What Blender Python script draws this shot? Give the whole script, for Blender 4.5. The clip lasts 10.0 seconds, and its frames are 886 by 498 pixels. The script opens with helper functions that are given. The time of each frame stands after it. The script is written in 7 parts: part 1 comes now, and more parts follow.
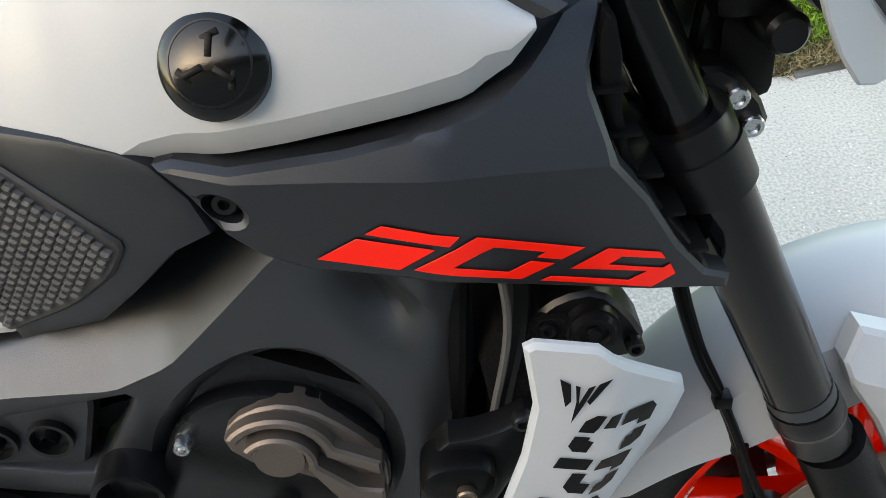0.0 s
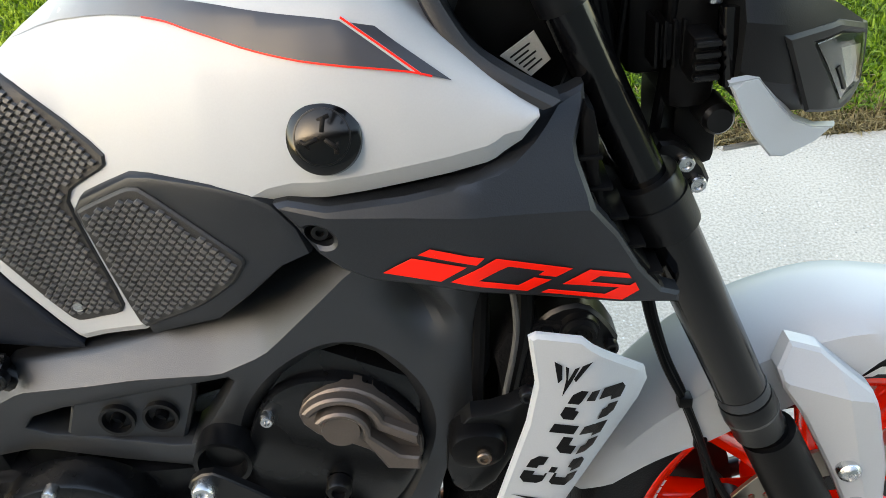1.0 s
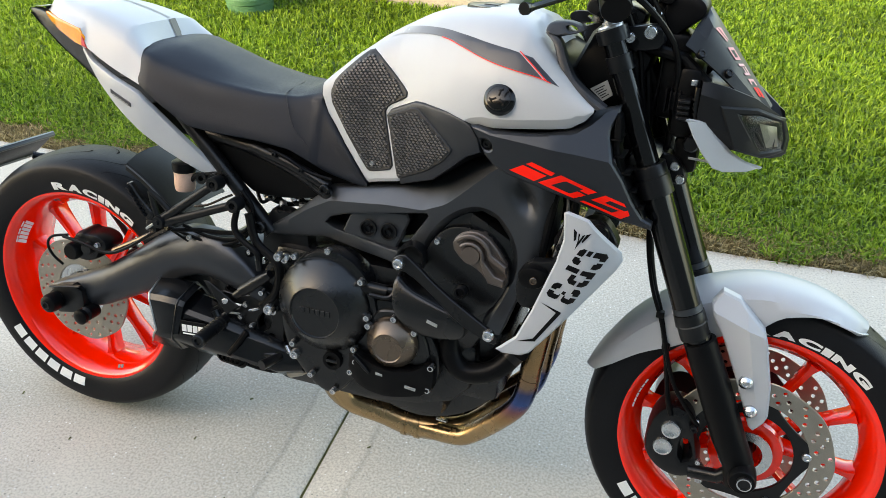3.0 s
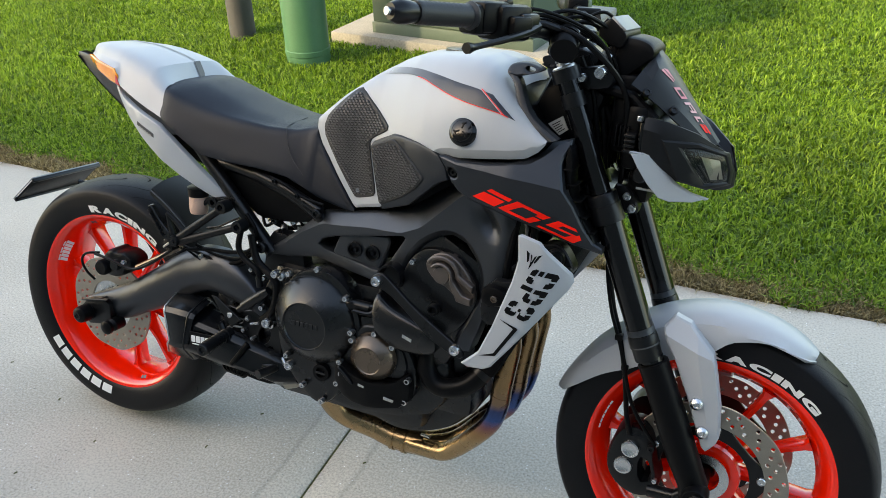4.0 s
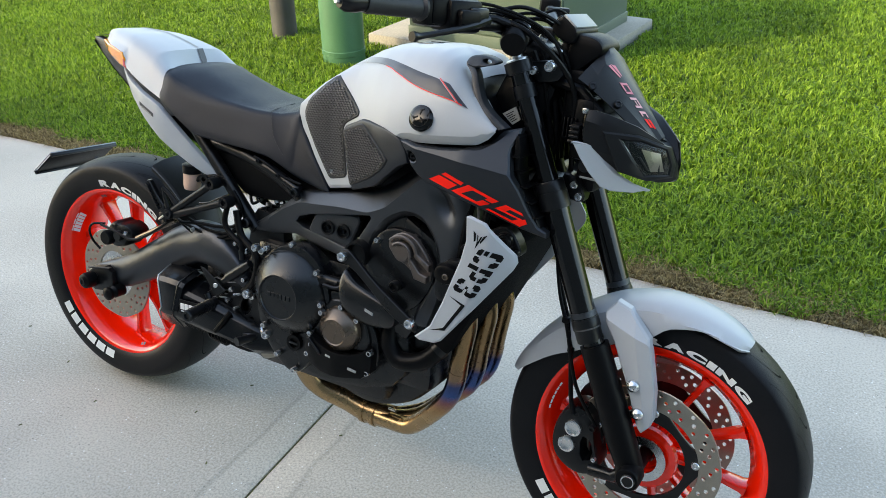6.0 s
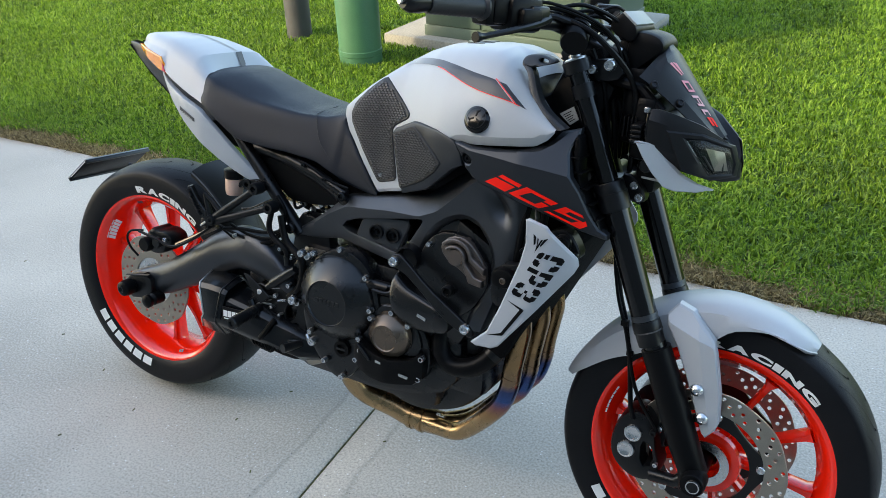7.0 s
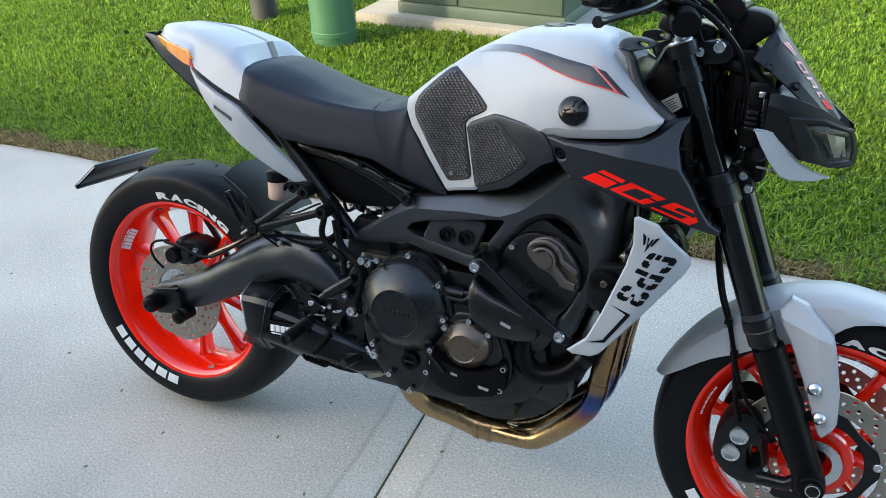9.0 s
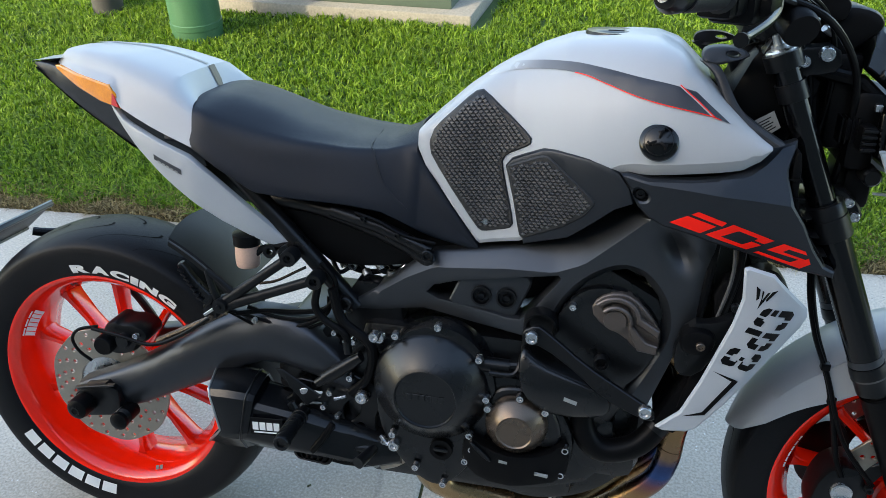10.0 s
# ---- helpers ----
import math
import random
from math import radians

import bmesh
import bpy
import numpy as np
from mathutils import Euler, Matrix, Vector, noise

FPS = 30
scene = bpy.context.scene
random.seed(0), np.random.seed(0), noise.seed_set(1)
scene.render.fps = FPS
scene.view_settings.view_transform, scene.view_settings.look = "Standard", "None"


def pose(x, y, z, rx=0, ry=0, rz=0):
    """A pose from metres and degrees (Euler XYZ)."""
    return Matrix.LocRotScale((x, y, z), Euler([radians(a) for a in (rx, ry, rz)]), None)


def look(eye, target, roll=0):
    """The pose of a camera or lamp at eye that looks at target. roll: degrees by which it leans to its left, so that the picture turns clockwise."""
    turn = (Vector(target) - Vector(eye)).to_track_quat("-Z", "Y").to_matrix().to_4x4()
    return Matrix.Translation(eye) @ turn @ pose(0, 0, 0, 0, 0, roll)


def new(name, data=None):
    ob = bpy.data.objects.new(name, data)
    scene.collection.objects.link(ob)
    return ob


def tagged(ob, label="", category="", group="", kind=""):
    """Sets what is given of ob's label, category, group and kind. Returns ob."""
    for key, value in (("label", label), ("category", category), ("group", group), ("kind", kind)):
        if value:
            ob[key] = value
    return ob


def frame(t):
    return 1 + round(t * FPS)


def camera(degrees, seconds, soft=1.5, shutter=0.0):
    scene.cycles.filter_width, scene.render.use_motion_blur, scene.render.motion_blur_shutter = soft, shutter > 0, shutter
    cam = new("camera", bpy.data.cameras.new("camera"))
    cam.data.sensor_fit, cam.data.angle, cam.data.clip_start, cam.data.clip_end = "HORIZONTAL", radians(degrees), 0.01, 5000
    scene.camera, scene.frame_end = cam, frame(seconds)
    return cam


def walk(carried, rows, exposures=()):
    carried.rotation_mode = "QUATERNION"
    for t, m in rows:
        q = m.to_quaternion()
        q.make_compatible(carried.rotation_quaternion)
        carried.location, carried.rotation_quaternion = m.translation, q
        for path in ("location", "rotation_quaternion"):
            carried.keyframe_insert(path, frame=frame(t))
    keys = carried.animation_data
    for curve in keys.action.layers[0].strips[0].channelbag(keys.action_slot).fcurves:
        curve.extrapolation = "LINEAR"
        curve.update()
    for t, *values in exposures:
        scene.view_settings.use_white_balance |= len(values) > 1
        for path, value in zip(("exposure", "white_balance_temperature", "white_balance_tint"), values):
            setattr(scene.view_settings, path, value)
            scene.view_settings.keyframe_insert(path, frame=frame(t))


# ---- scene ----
PATH = [
    (0, (1.073, -0.303, 1.137), (1.012, 1.055, -0.331), -7.5),
    (0.5, (1.059, -0.307, 1.171), (1.032, 1.014, -0.331), -4.0),
    (1, (1.055, -0.444, 1.252), (1.004, 1.007, -0.123), -6.2),
    (1.2, (1.056, -0.569, 1.287), (0.975, 0.964, 0.006), -6.3),
    (1.5, (1.01, -0.787, 1.327), (0.956, 0.832, 0.154), -2.0),
    (1.7, (0.999, -0.869, 1.361), (0.871, 0.735, 0.174), 0.4),
    (2, (0.983, -0.925, 1.371), (0.693, 0.65, 0.173), 2.0),
    (2.5, (1.192, -1.032, 1.369), (0.637, 0.53, 0.249), -0.1),
    (3, (1.294, -1.151, 1.464), (0.729, 0.406, 0.342), -0.6),
    (3.2, (1.308, -1.199, 1.486), (0.764, 0.373, 0.374), -1.2),
    (4.3, (1.627, -1.211, 1.475), (0.787, 0.315, 0.493), -2.2),
    (4.5, (1.695, -1.196, 1.478), (0.828, 0.312, 0.492), -2.1),
    (5, (1.749, -1.211, 1.489), (0.873, 0.292, 0.502), -1.6),
    (6.3, (1.713, -1.228, 1.467), (0.842, 0.28, 0.482), -1.3),
    (6.5, (1.703, -1.23, 1.466), (0.806, 0.264, 0.485), -1.6),
    (7, (1.625, -1.249, 1.469), (0.747, 0.252, 0.481), -2.3),
    (7.5, (1.448, -1.251, 1.464), (0.729, 0.303, 0.43), -3.0),
    (8, (1.377, -1.245, 1.466), (0.678, 0.307, 0.415), -3.0),
    (8.5, (1.353, -1.246, 1.469), (0.602, 0.284, 0.422), -3.5),
    (9, (1.325, -1.247, 1.461), (0.583, 0.289, 0.417), -2.7),
    (9.5, (1.224, -1.159, 1.42), (0.565, 0.383, 0.329), -3.0),
    (9.8, (1.061, -1.069, 1.415), (0.537, 0.479, 0.261), -2.0),
    (10, (0.912, -1.022, 1.435), (0.529, 0.594, 0.321), -1.7),
]
cam = camera(56.1, 10.0, 0.8)
EXPOSURES = [  # seconds, stops, kelvin, tint
    (0.0, 2.69, 8600, 8), (1.0, 2.81, 8800, 8), (1.5, 2.96, 8900, 8), (2.0, 3.01, 9000, 8), (2.5, 2.9, 9000, 8), (3.0, 2.63, 8550, 8), (4.5, 2.24, 8000, 7), (5.0, 2.3, 7900, 7), (6.5, 2.35, 7400, 6), (7.0, 2.23, 7100, 6), (7.5, 2.01, 7000, 6), (8.0, 2.23, 7000, 6), (8.5, 2.28, 7000, 6), (9.0, 2.38, 7000, 6), (10.0, 2.21, 7000, 6)]
walk(cam, [(t, look(eye, target, roll)) for t, eye, target, roll in PATH], EXPOSURES)

# ---- light: open shade under a bright evening sky ----
world = bpy.data.worlds.new("world")
scene.world = world
world.use_nodes = True
wn = world.node_tree
sky = wn.nodes.new("ShaderNodeTexSky")
sky.sky_type, sky.sun_disc = "NISHITA", False
sky.sun_elevation, sky.sun_rotation = radians(27), radians(221)
sky.dust_density = 1.7
bg = wn.nodes["Background"]
wn.links.new(sky.outputs["Color"], bg.inputs["Color"])
bg.inputs["Strength"].default_value = 0.15
sun_data = bpy.data.lights.new("sun", "SUN")
sun_data.energy, sun_data.angle, sun_data.color = 1.0, radians(2), (1.0, 0.86, 0.62)
sun = new("sun", sun_data)
sun.matrix_world = look((-5.25, -6.04, 4.08), (0, 0, 0))

# ---- materials ----
def shader(name, color, rough=0.5, metal=0.0, var=0.12, scale=8.0, grain=120.0, bump=0.1, coat=0.0, rough_var=0.1, dark=None, fine=0.5, gloss=0.5):
    """A surface with a slow change of tone, a fine grain, uneven gloss and a little relief. Scales are per metre."""
    m = bpy.data.materials.new(name)
    m.use_nodes = True
    n, l = m.node_tree.nodes, m.node_tree.links
    b = n["Principled BSDF"]
    co = n.new("ShaderNodeTexCoord")
    big, small = n.new("ShaderNodeTexNoise"), n.new("ShaderNodeTexNoise")
    big.inputs["Scale"].default_value, small.inputs["Scale"].default_value = scale, grain
    big.inputs["Detail"].default_value, small.inputs["Detail"].default_value = 4, 3
    for node in (big, small):
        l.new(co.outputs["Object"], node.inputs["Vector"])
    mix = n.new("ShaderNodeMix")
    mix.data_type = "FLOAT"
    mix.inputs["Factor"].default_value = fine
    l.new(big.outputs["Fac"], mix.inputs["A"])
    l.new(small.outputs["Fac"], mix.inputs["B"])
    ramp = n.new("ShaderNodeValToRGB")
    lo = dark if dark else tuple(c * (1 - var) for c in color)
    hi = tuple(min(1, c * (1 + var)) for c in color)
    ramp.color_ramp.elements[0].position, ramp.color_ramp.elements[1].position = 0.3, 0.7
    ramp.color_ramp.elements[0].color, ramp.color_ramp.elements[1].color = (*lo, 1), (*hi, 1)
    l.new(mix.outputs["Result"], ramp.inputs["Fac"])
    l.new(ramp.outputs["Color"], b.inputs["Base Color"])
    rr = n.new("ShaderNodeMapRange")
    rr.inputs["To Min"].default_value, rr.inputs["To Max"].default_value = max(0.02, rough - rough_var), min(1, rough + rough_var)
    l.new(big.outputs["Fac"], rr.inputs["Value"])
    l.new(rr.outputs["Result"], b.inputs["Roughness"])
    b.inputs["Metallic"].default_value = metal
    b.inputs["Specular IOR Level"].default_value = gloss
    b.inputs["Coat Weight"].default_value = coat
    b.inputs["Coat Roughness"].default_value = 0.06
    if bump:
        bp = n.new("ShaderNodeBump")
        bp.inputs["Strength"].default_value, bp.inputs["Distance"].default_value = bump, 0.002
        l.new(small.outputs["Fac"], bp.inputs["Height"])
        l.new(bp.outputs["Normal"], b.inputs["Normal"])
    return m


WHITE = shader("pale_grey_paint", (0.392, 0.412, 0.434), 0.42, 0.0, 0.03, 3, 700, 0.03, coat=0.08, rough_var=0.04)
GREY = shader("matt_dark_grey_paint", (0.039, 0.043, 0.050), 0.40, 0.75, 0.10, 6, 900, 0.08, rough_var=0.05, gloss=0.5)
CAST = shader("cast_aluminium_dark_grey", (0.066, 0.071, 0.079), 0.40, 0.85, 0.10, 5, 1400, 0.14, rough_var=0.06, gloss=0.5)
BLACK = shader("black_plastic", (0.0032, 0.0032, 0.0036), 0.38, 0.0, 0.25, 12, 900, 0.10, gloss=0.12)
SATIN = shader("black_satin_metal", (0.004, 0.0042, 0.005), 0.30, 0.05, 0.2, 10, 600, 0.05, gloss=0.35)
ENGINE = shader("black_engine_casting", (0.0035, 0.0038, 0.0046), 0.27, 0.0, 0.22, 14, 1100, 0.08, gloss=0.5, rough_var=0.05)
ARM = shader("dark_grey_arm_paint", (0.050, 0.055, 0.064), 0.36, 0.8, 0.12, 8, 900, 0.06, gloss=0.5)
GLOSS = shader("gloss_black_tube", (0.0022, 0.0022, 0.0026), 0.15, 0.0, 0.15, 10, 500, 0.02, gloss=0.4, coat=0.02, rough_var=0.05)
RUBBER = shader("tyre_rubber", (0.0060, 0.0064, 0.0078), 0.46, 0.0, 0.25, 9, 420, 0.2, gloss=0.17)
SCREEN = shader("matt_charcoal_screen", (0.009, 0.010, 0.0115), 0.40, 0.0, 0.12, 6, 900, 0.08, rough_var=0.06, gloss=0.28)
TRIM = shader("charcoal_trim_plastic", (0.017, 0.019, 0.023), 0.48, 0.0, 0.15, 12, 900, 0.12, gloss=0.45)
SHELL = shader("black_lamp_shell", (0.0065, 0.0070, 0.0080), 0.42, 0.0, 0.12, 12, 900, 0.08, gloss=0.22)
# Pad base darker, studs lighter: the light studs catch is put into colour.
PADBASE = shader("rubber_pad_base", (0.017, 0.017, 0.018), 0.5, 0.0, 0.25, 20, 800, 0.2, gloss=0.45)
GRIP = shader("lit_rubber_stud", (0.072, 0.072, 0.074), 0.45, 0.0, 0.25, 20, 800, 0.2, gloss=0.5)
MESH = shader("radiator_fins", (0.006, 0.006, 0.0065), 0.85, 0.0, 0.3, 30, 500, 0.6, gloss=0.04)
SEAT = shader("black_vinyl", (0.0034, 0.0062, 0.0125), 0.46, 0.0, 0.15, 6, 1500, 0.25, gloss=0.32)
RED = shader("fluorescent_red_paint", (1.0, 0.016, 0.003), 0.16, 0.0, 0.04, 6, 500, 0.02, coat=0.5, rough_var=0.04, gloss=0.45)
DECAL = shader("red_decal_film", (1.0, 0.012, 0.004), 0.4, 0.0, 0.03, 20, 600, 0.02, gloss=0.3)
DARKFILM = shader("charcoal_decal_film", (0.035, 0.037, 0.045), 0.35, 0.0, 0.1, 20, 600, 0.02)
PALE = shader("white_rubber_letter", (0.78, 0.78, 0.76), 0.55, 0.0, 0.06, 30, 500, 0.1)
STEEL = shader("zinc_steel", (0.62, 0.63, 0.64), 0.26, 1.0, 0.1, 60, 900, 0.1)
DISC = shader("brushed_disc_steel", (0.36, 0.325, 0.275), 0.36, 0.9, 0.12, 25, 700, 0.1)
BRONZE = shader("bronze_cover", (0.14, 0.107, 0.082), 0.26, 0.75, 0.15, 20, 800, 0.1)
BROWNCAST = shader("brown_grey_casting", (0.12, 0.098, 0.086), 0.38, 0.55, 0.15, 20, 800, 0.12)
CARBON = shader("dark_carbon", (0.005, 0.0055, 0.0065), 0.22, 0.1, 0.3, 90, 700, 0.05, coat=0.15, gloss=0.3)
AMBER = shader("amber_lens", (1.0, 0.30, 0.012), 0.12, 0.0, 0.22, 60, 300, 0.15, coat=0.5)
REDLENS = shader("red_lens", (0.6, 0.02, 0.02), 0.12, 0.0, 0.2, 60, 300, 0.1, coat=0.5)
FLUID = shader("brake_fluid_cup", (0.62, 0.40, 0.30), 0.35, 0.0, 0.1, 30, 300, 0.03)
PAPER = shader("silver_sticker", (0.30, 0.31, 0.30), 0.5, 0.1, 0.1, 80, 600, 0.0)
ALU = shader("bare_aluminium", (0.55, 0.55, 0.54), 0.3, 0.95, 0.12, 30, 900, 0.1)
GREENPIPE = shader("green_utility_paint", (0.045, 0.135, 0.065), 0.5, 0.0, 0.2, 5, 200, 0.15)
BOXGREEN = shader("green_grey_cabinet_paint", (0.082, 0.115, 0.088), 0.5, 0.0, 0.12, 4, 200, 0.1)
GREYPIPE = shader("dark_grey_pipe", (0.055, 0.055, 0.055), 0.6, 0.0, 0.2, 8, 200, 0.15)
LAWNSOIL = shader("lawn_floor", (0.035, 0.075, 0.010), 0.95, 0.0, 0.4, 9, 90, 1.0)
SOIL = shader("thatch_and_soil", (0.13, 0.125, 0.045), 0.95, 0.0, 0.45, 9, 90, 1.0, dark=(0.02, 0.025, 0.007))


def titanium():
    """Heat-tinted pipe: gold, then purple and blue round the hot bend."""
    m = shader("heat_tinted_titanium", (0.5, 0.36, 0.2), 0.26, 1.0, 0.1, 30, 800, 0.08)
    n, l = m.node_tree.nodes, m.node_tree.links
    co = n.new("ShaderNodeTexCoord")
    sep = n.new("ShaderNodeSeparateXYZ")
    l.new(co.outputs["Object"], sep.inputs["Vector"])
    wob = n.new("ShaderNodeTexNoise")
    wob.inputs["Scale"].default_value = 25
    l.new(co.outputs["Object"], wob.inputs["Vector"])
    add = n.new("ShaderNodeMath")
    add.operation = "MULTIPLY_ADD"
    l.new(wob.outputs["Fac"], add.inputs[0])
    add.inputs[1].default_value = 0.02
    l.new(sep.outputs["Z"], add.inputs[2])
    rng = n.new("ShaderNodeMapRange")
    rng.inputs["From Min"].default_value, rng.inputs["From Max"].default_value = 0.25, 0.41
    l.new(add.outputs["Value"], rng.inputs["Value"])
    ramp = n.new("ShaderNodeValToRGB")
    e = ramp.color_ramp.elements
    e[0].position, e[0].color = 0.0, (0.40, 0.275, 0.15, 1)
    e[1].position, e[1].color = 1.0, (0.30, 0.19, 0.095, 1)
    for p, c in ((0.18, (0.36, 0.21, 0.10, 1)), (0.32, (0.24, 0.11, 0.12, 1)), (0.46, (0.05, 0.10, 0.26, 1)), (0.64, (0.05, 0.07, 0.17, 1)), (0.75, (0.26, 0.17, 0.11, 1))):
        k = e.new(p)
        k.color = c
    l.new(rng.outputs["Result"], ramp.inputs["Fac"])
    l.new(ramp.outputs["Color"], n["Principled BSDF"].inputs["Base Color"])
    return m


TITAN = titanium()


def glassy(name, tint, rough=0.03):
    m = bpy.data.materials.new(name)
    m.use_nodes = True
    b = m.node_tree.nodes["Principled BSDF"]
    b.inputs["Base Color"].default_value = (*tint, 1)
    b.inputs["Transmission Weight"].default_value = 1.0
    b.inputs["Roughness"].default_value = rough
    b.inputs["IOR"].default_value = 1.3
    return m


def faded(name, x0, x1):
    """Printed film that fades along the machine from pale paint into charcoal."""
    m = shader(name, (0.03, 0.032, 0.04), 0.35, 0.0, 0.1, 20, 600, 0.02)
    n, l = m.node_tree.nodes, m.node_tree.links
    co, sep, rng, ramp = (n.new(k) for k in ("ShaderNodeTexCoord", "ShaderNodeSeparateXYZ", "ShaderNodeMapRange", "ShaderNodeValToRGB"))
    l.new(co.outputs["Object"], sep.inputs["Vector"])
    l.new(sep.outputs["X"], rng.inputs["Value"])
    rng.inputs["From Min"].default_value, rng.inputs["From Max"].default_value = x0, x1
    e = ramp.color_ramp.elements
    e[0].position, e[0].color = 0.0, (0.47, 0.49, 0.51, 1)
    e[1].position, e[1].color = 1.0, (0.028, 0.031, 0.042, 1)
    k = e.new(0.45)
    k.color = (0.16, 0.165, 0.175, 1)
    l.new(rng.outputs["Result"], ramp.inputs["Fac"])
    l.new(ramp.outputs["Color"], n["Principled BSDF"].inputs["Base Color"])
    return m


FADE = faded("fading_charcoal_film", 0.715, 0.90)
GLASS = glassy("lamp_glass", (0.75, 0.80, 0.76))


def concrete():
    m = shader("broom_finished_concrete", (0.474, 0.425, 0.358), 0.85, 0.0, 0.20, 1.3, 170, 0.22, rough_var=0.08, fine=0.66)
    n, l = m.node_tree.nodes, m.node_tree.links
    b = n["Principled BSDF"]
    ramp = b.inputs["Base Color"].links[0].from_node
    ramp.color_ramp.elements[0].position, ramp.color_ramp.elements[1].position = 0.40, 0.60
    co = n.new("ShaderNodeTexCoord")
    vor = n.new("ShaderNodeTexVoronoi")
    vor.inputs["Scale"].default_value = 95
    l.new(co.outputs["Object"], vor.inputs["Vector"])
    spots = n.new("ShaderNodeValToRGB")
    spots.color_ramp.elements[0].position, spots.color_ramp.elements[0].color = 0.10, (1, 1, 1, 1)
    spots.color_ramp.elements[1].position, spots.color_ramp.elements[1].color = 0.26, (0, 0, 0, 1)
    l.new(vor.outputs["Distance"], spots.inputs["Fac"])
    pick = n.new("ShaderNodeMath")
    pick.operation = "MULTIPLY"
    l.new(spots.outputs["Color"], pick.inputs[0])
    sep = n.new("ShaderNodeSeparateColor")
    l.new(vor.outputs["Color"], sep.inputs["Color"])
    gt = n.new("ShaderNodeMath")
    gt.operation = "GREATER_THAN"
    gt.inputs[1].default_value = 0.66
    l.new(sep.outputs["Red"], gt.inputs[0])
    l.new(gt.outputs["Value"], pick.inputs[1])
    tone = n.new("ShaderNodeMix")
    tone.data_type = "RGBA"
    tone.inputs["A"].default_value, tone.inputs["B"].default_value = (0.16, 0.155, 0.14, 1), (0.85, 0.84, 0.81, 1)
    l.new(sep.outputs["Green"], tone.inputs["Factor"])
    mix = n.new("ShaderNodeMix")
    mix.data_type = "RGBA"
    l.new(pick.outputs["Value"], mix.inputs["Factor"])
    l.new(ramp.outputs["Color"], mix.inputs["A"])
    l.new(tone.outputs["Result"], mix.inputs["B"])
    blotch = n.new("ShaderNodeTexNoise")
    blotch.inputs["Scale"].default_value, blotch.inputs["Detail"].default_value = 2.2, 6
    l.new(co.outputs["Object"], blotch.inputs["Vector"])
    stain = n.new("ShaderNodeMapRange")
    stain.inputs["From Min"].default_value, stain.inputs["From Max"].default_value = 0.35, 0.7
    stain.inputs["To Min"].default_value, stain.inputs["To Max"].default_value = 0.88, 1.05
    l.new(blotch.outputs["Fac"], stain.inputs["Value"])
    mul = n.new("ShaderNodeMix")
    mul.data_type, mul.blend_type = "RGBA", "MULTIPLY"
    mul.inputs["Factor"].default_value = 1
    l.new(mix.outputs["Result"], mul.inputs["A"])
    l.new(stain.outputs["Result"], mul.inputs["B"])
    # the finisher's trowel left two faint wavering lines beside the joint
    place = n.new("ShaderNodeSeparateXYZ")
    l.new(co.outputs["Object"], place.inputs["Vector"])
    off = n.new("ShaderNodeMath")
    off.operation, off.inputs[1].default_value = "MULTIPLY_ADD", 0.045
    l.new(place.outputs["Y"], off.inputs[0])
    l.new(place.outputs["X"], off.inputs[2])
    wav = n.new("ShaderNodeTexNoise")
    wav.inputs["Scale"].default_value, wav.inputs["Detail"].default_value = 5, 4
    l.new(co.outputs["Object"], wav.inputs["Vector"])
    bend = n.new("ShaderNodeMath")
    bend.operation, bend.inputs[1].default_value = "MULTIPLY_ADD", 0.05
    l.new(wav.outputs["Fac"], bend.inputs[0])
    l.new(off.outputs["Value"], bend.inputs[2])
    cen = n.new("ShaderNodeMath")
    cen.operation, cen.inputs[1].default_value = "SUBTRACT", 0.603
    l.new(bend.outputs["Value"], cen.inputs[0])
    absd = n.new("ShaderNodeMath")
    absd.operation = "ABSOLUTE"
    l.new(cen.outputs["Value"], absd.inputs[0])
    line = n.new("ShaderNodeValToRGB")
    e = line.color_ramp.elements
    e[0].position, e[0].color = 0.0, (1.04, 1.04, 1.04, 1)
    e[1].position, e[1].color = 0.2, (1, 1, 1, 1)
    for p, c in ((0.085, 1.05), (0.098, 0.74), (0.108, 0.97)):
        k = e.new(p)
        k.color = (c, c, c, 1)
    l.new(absd.outputs["Value"], line.inputs["Fac"])
    lined = n.new("ShaderNodeMix")
    lined.data_type, lined.blend_type = "RGBA", "MULTIPLY"
    lined.inputs["Factor"].default_value = 0.8
    l.new(mul.outputs["Result"], lined.inputs["A"])
    l.new(line.outputs["Color"], lined.inputs["B"])
    l.new(lined.outputs["Result"], b.inputs["Base Color"])
    return m


CONCRETE = concrete()


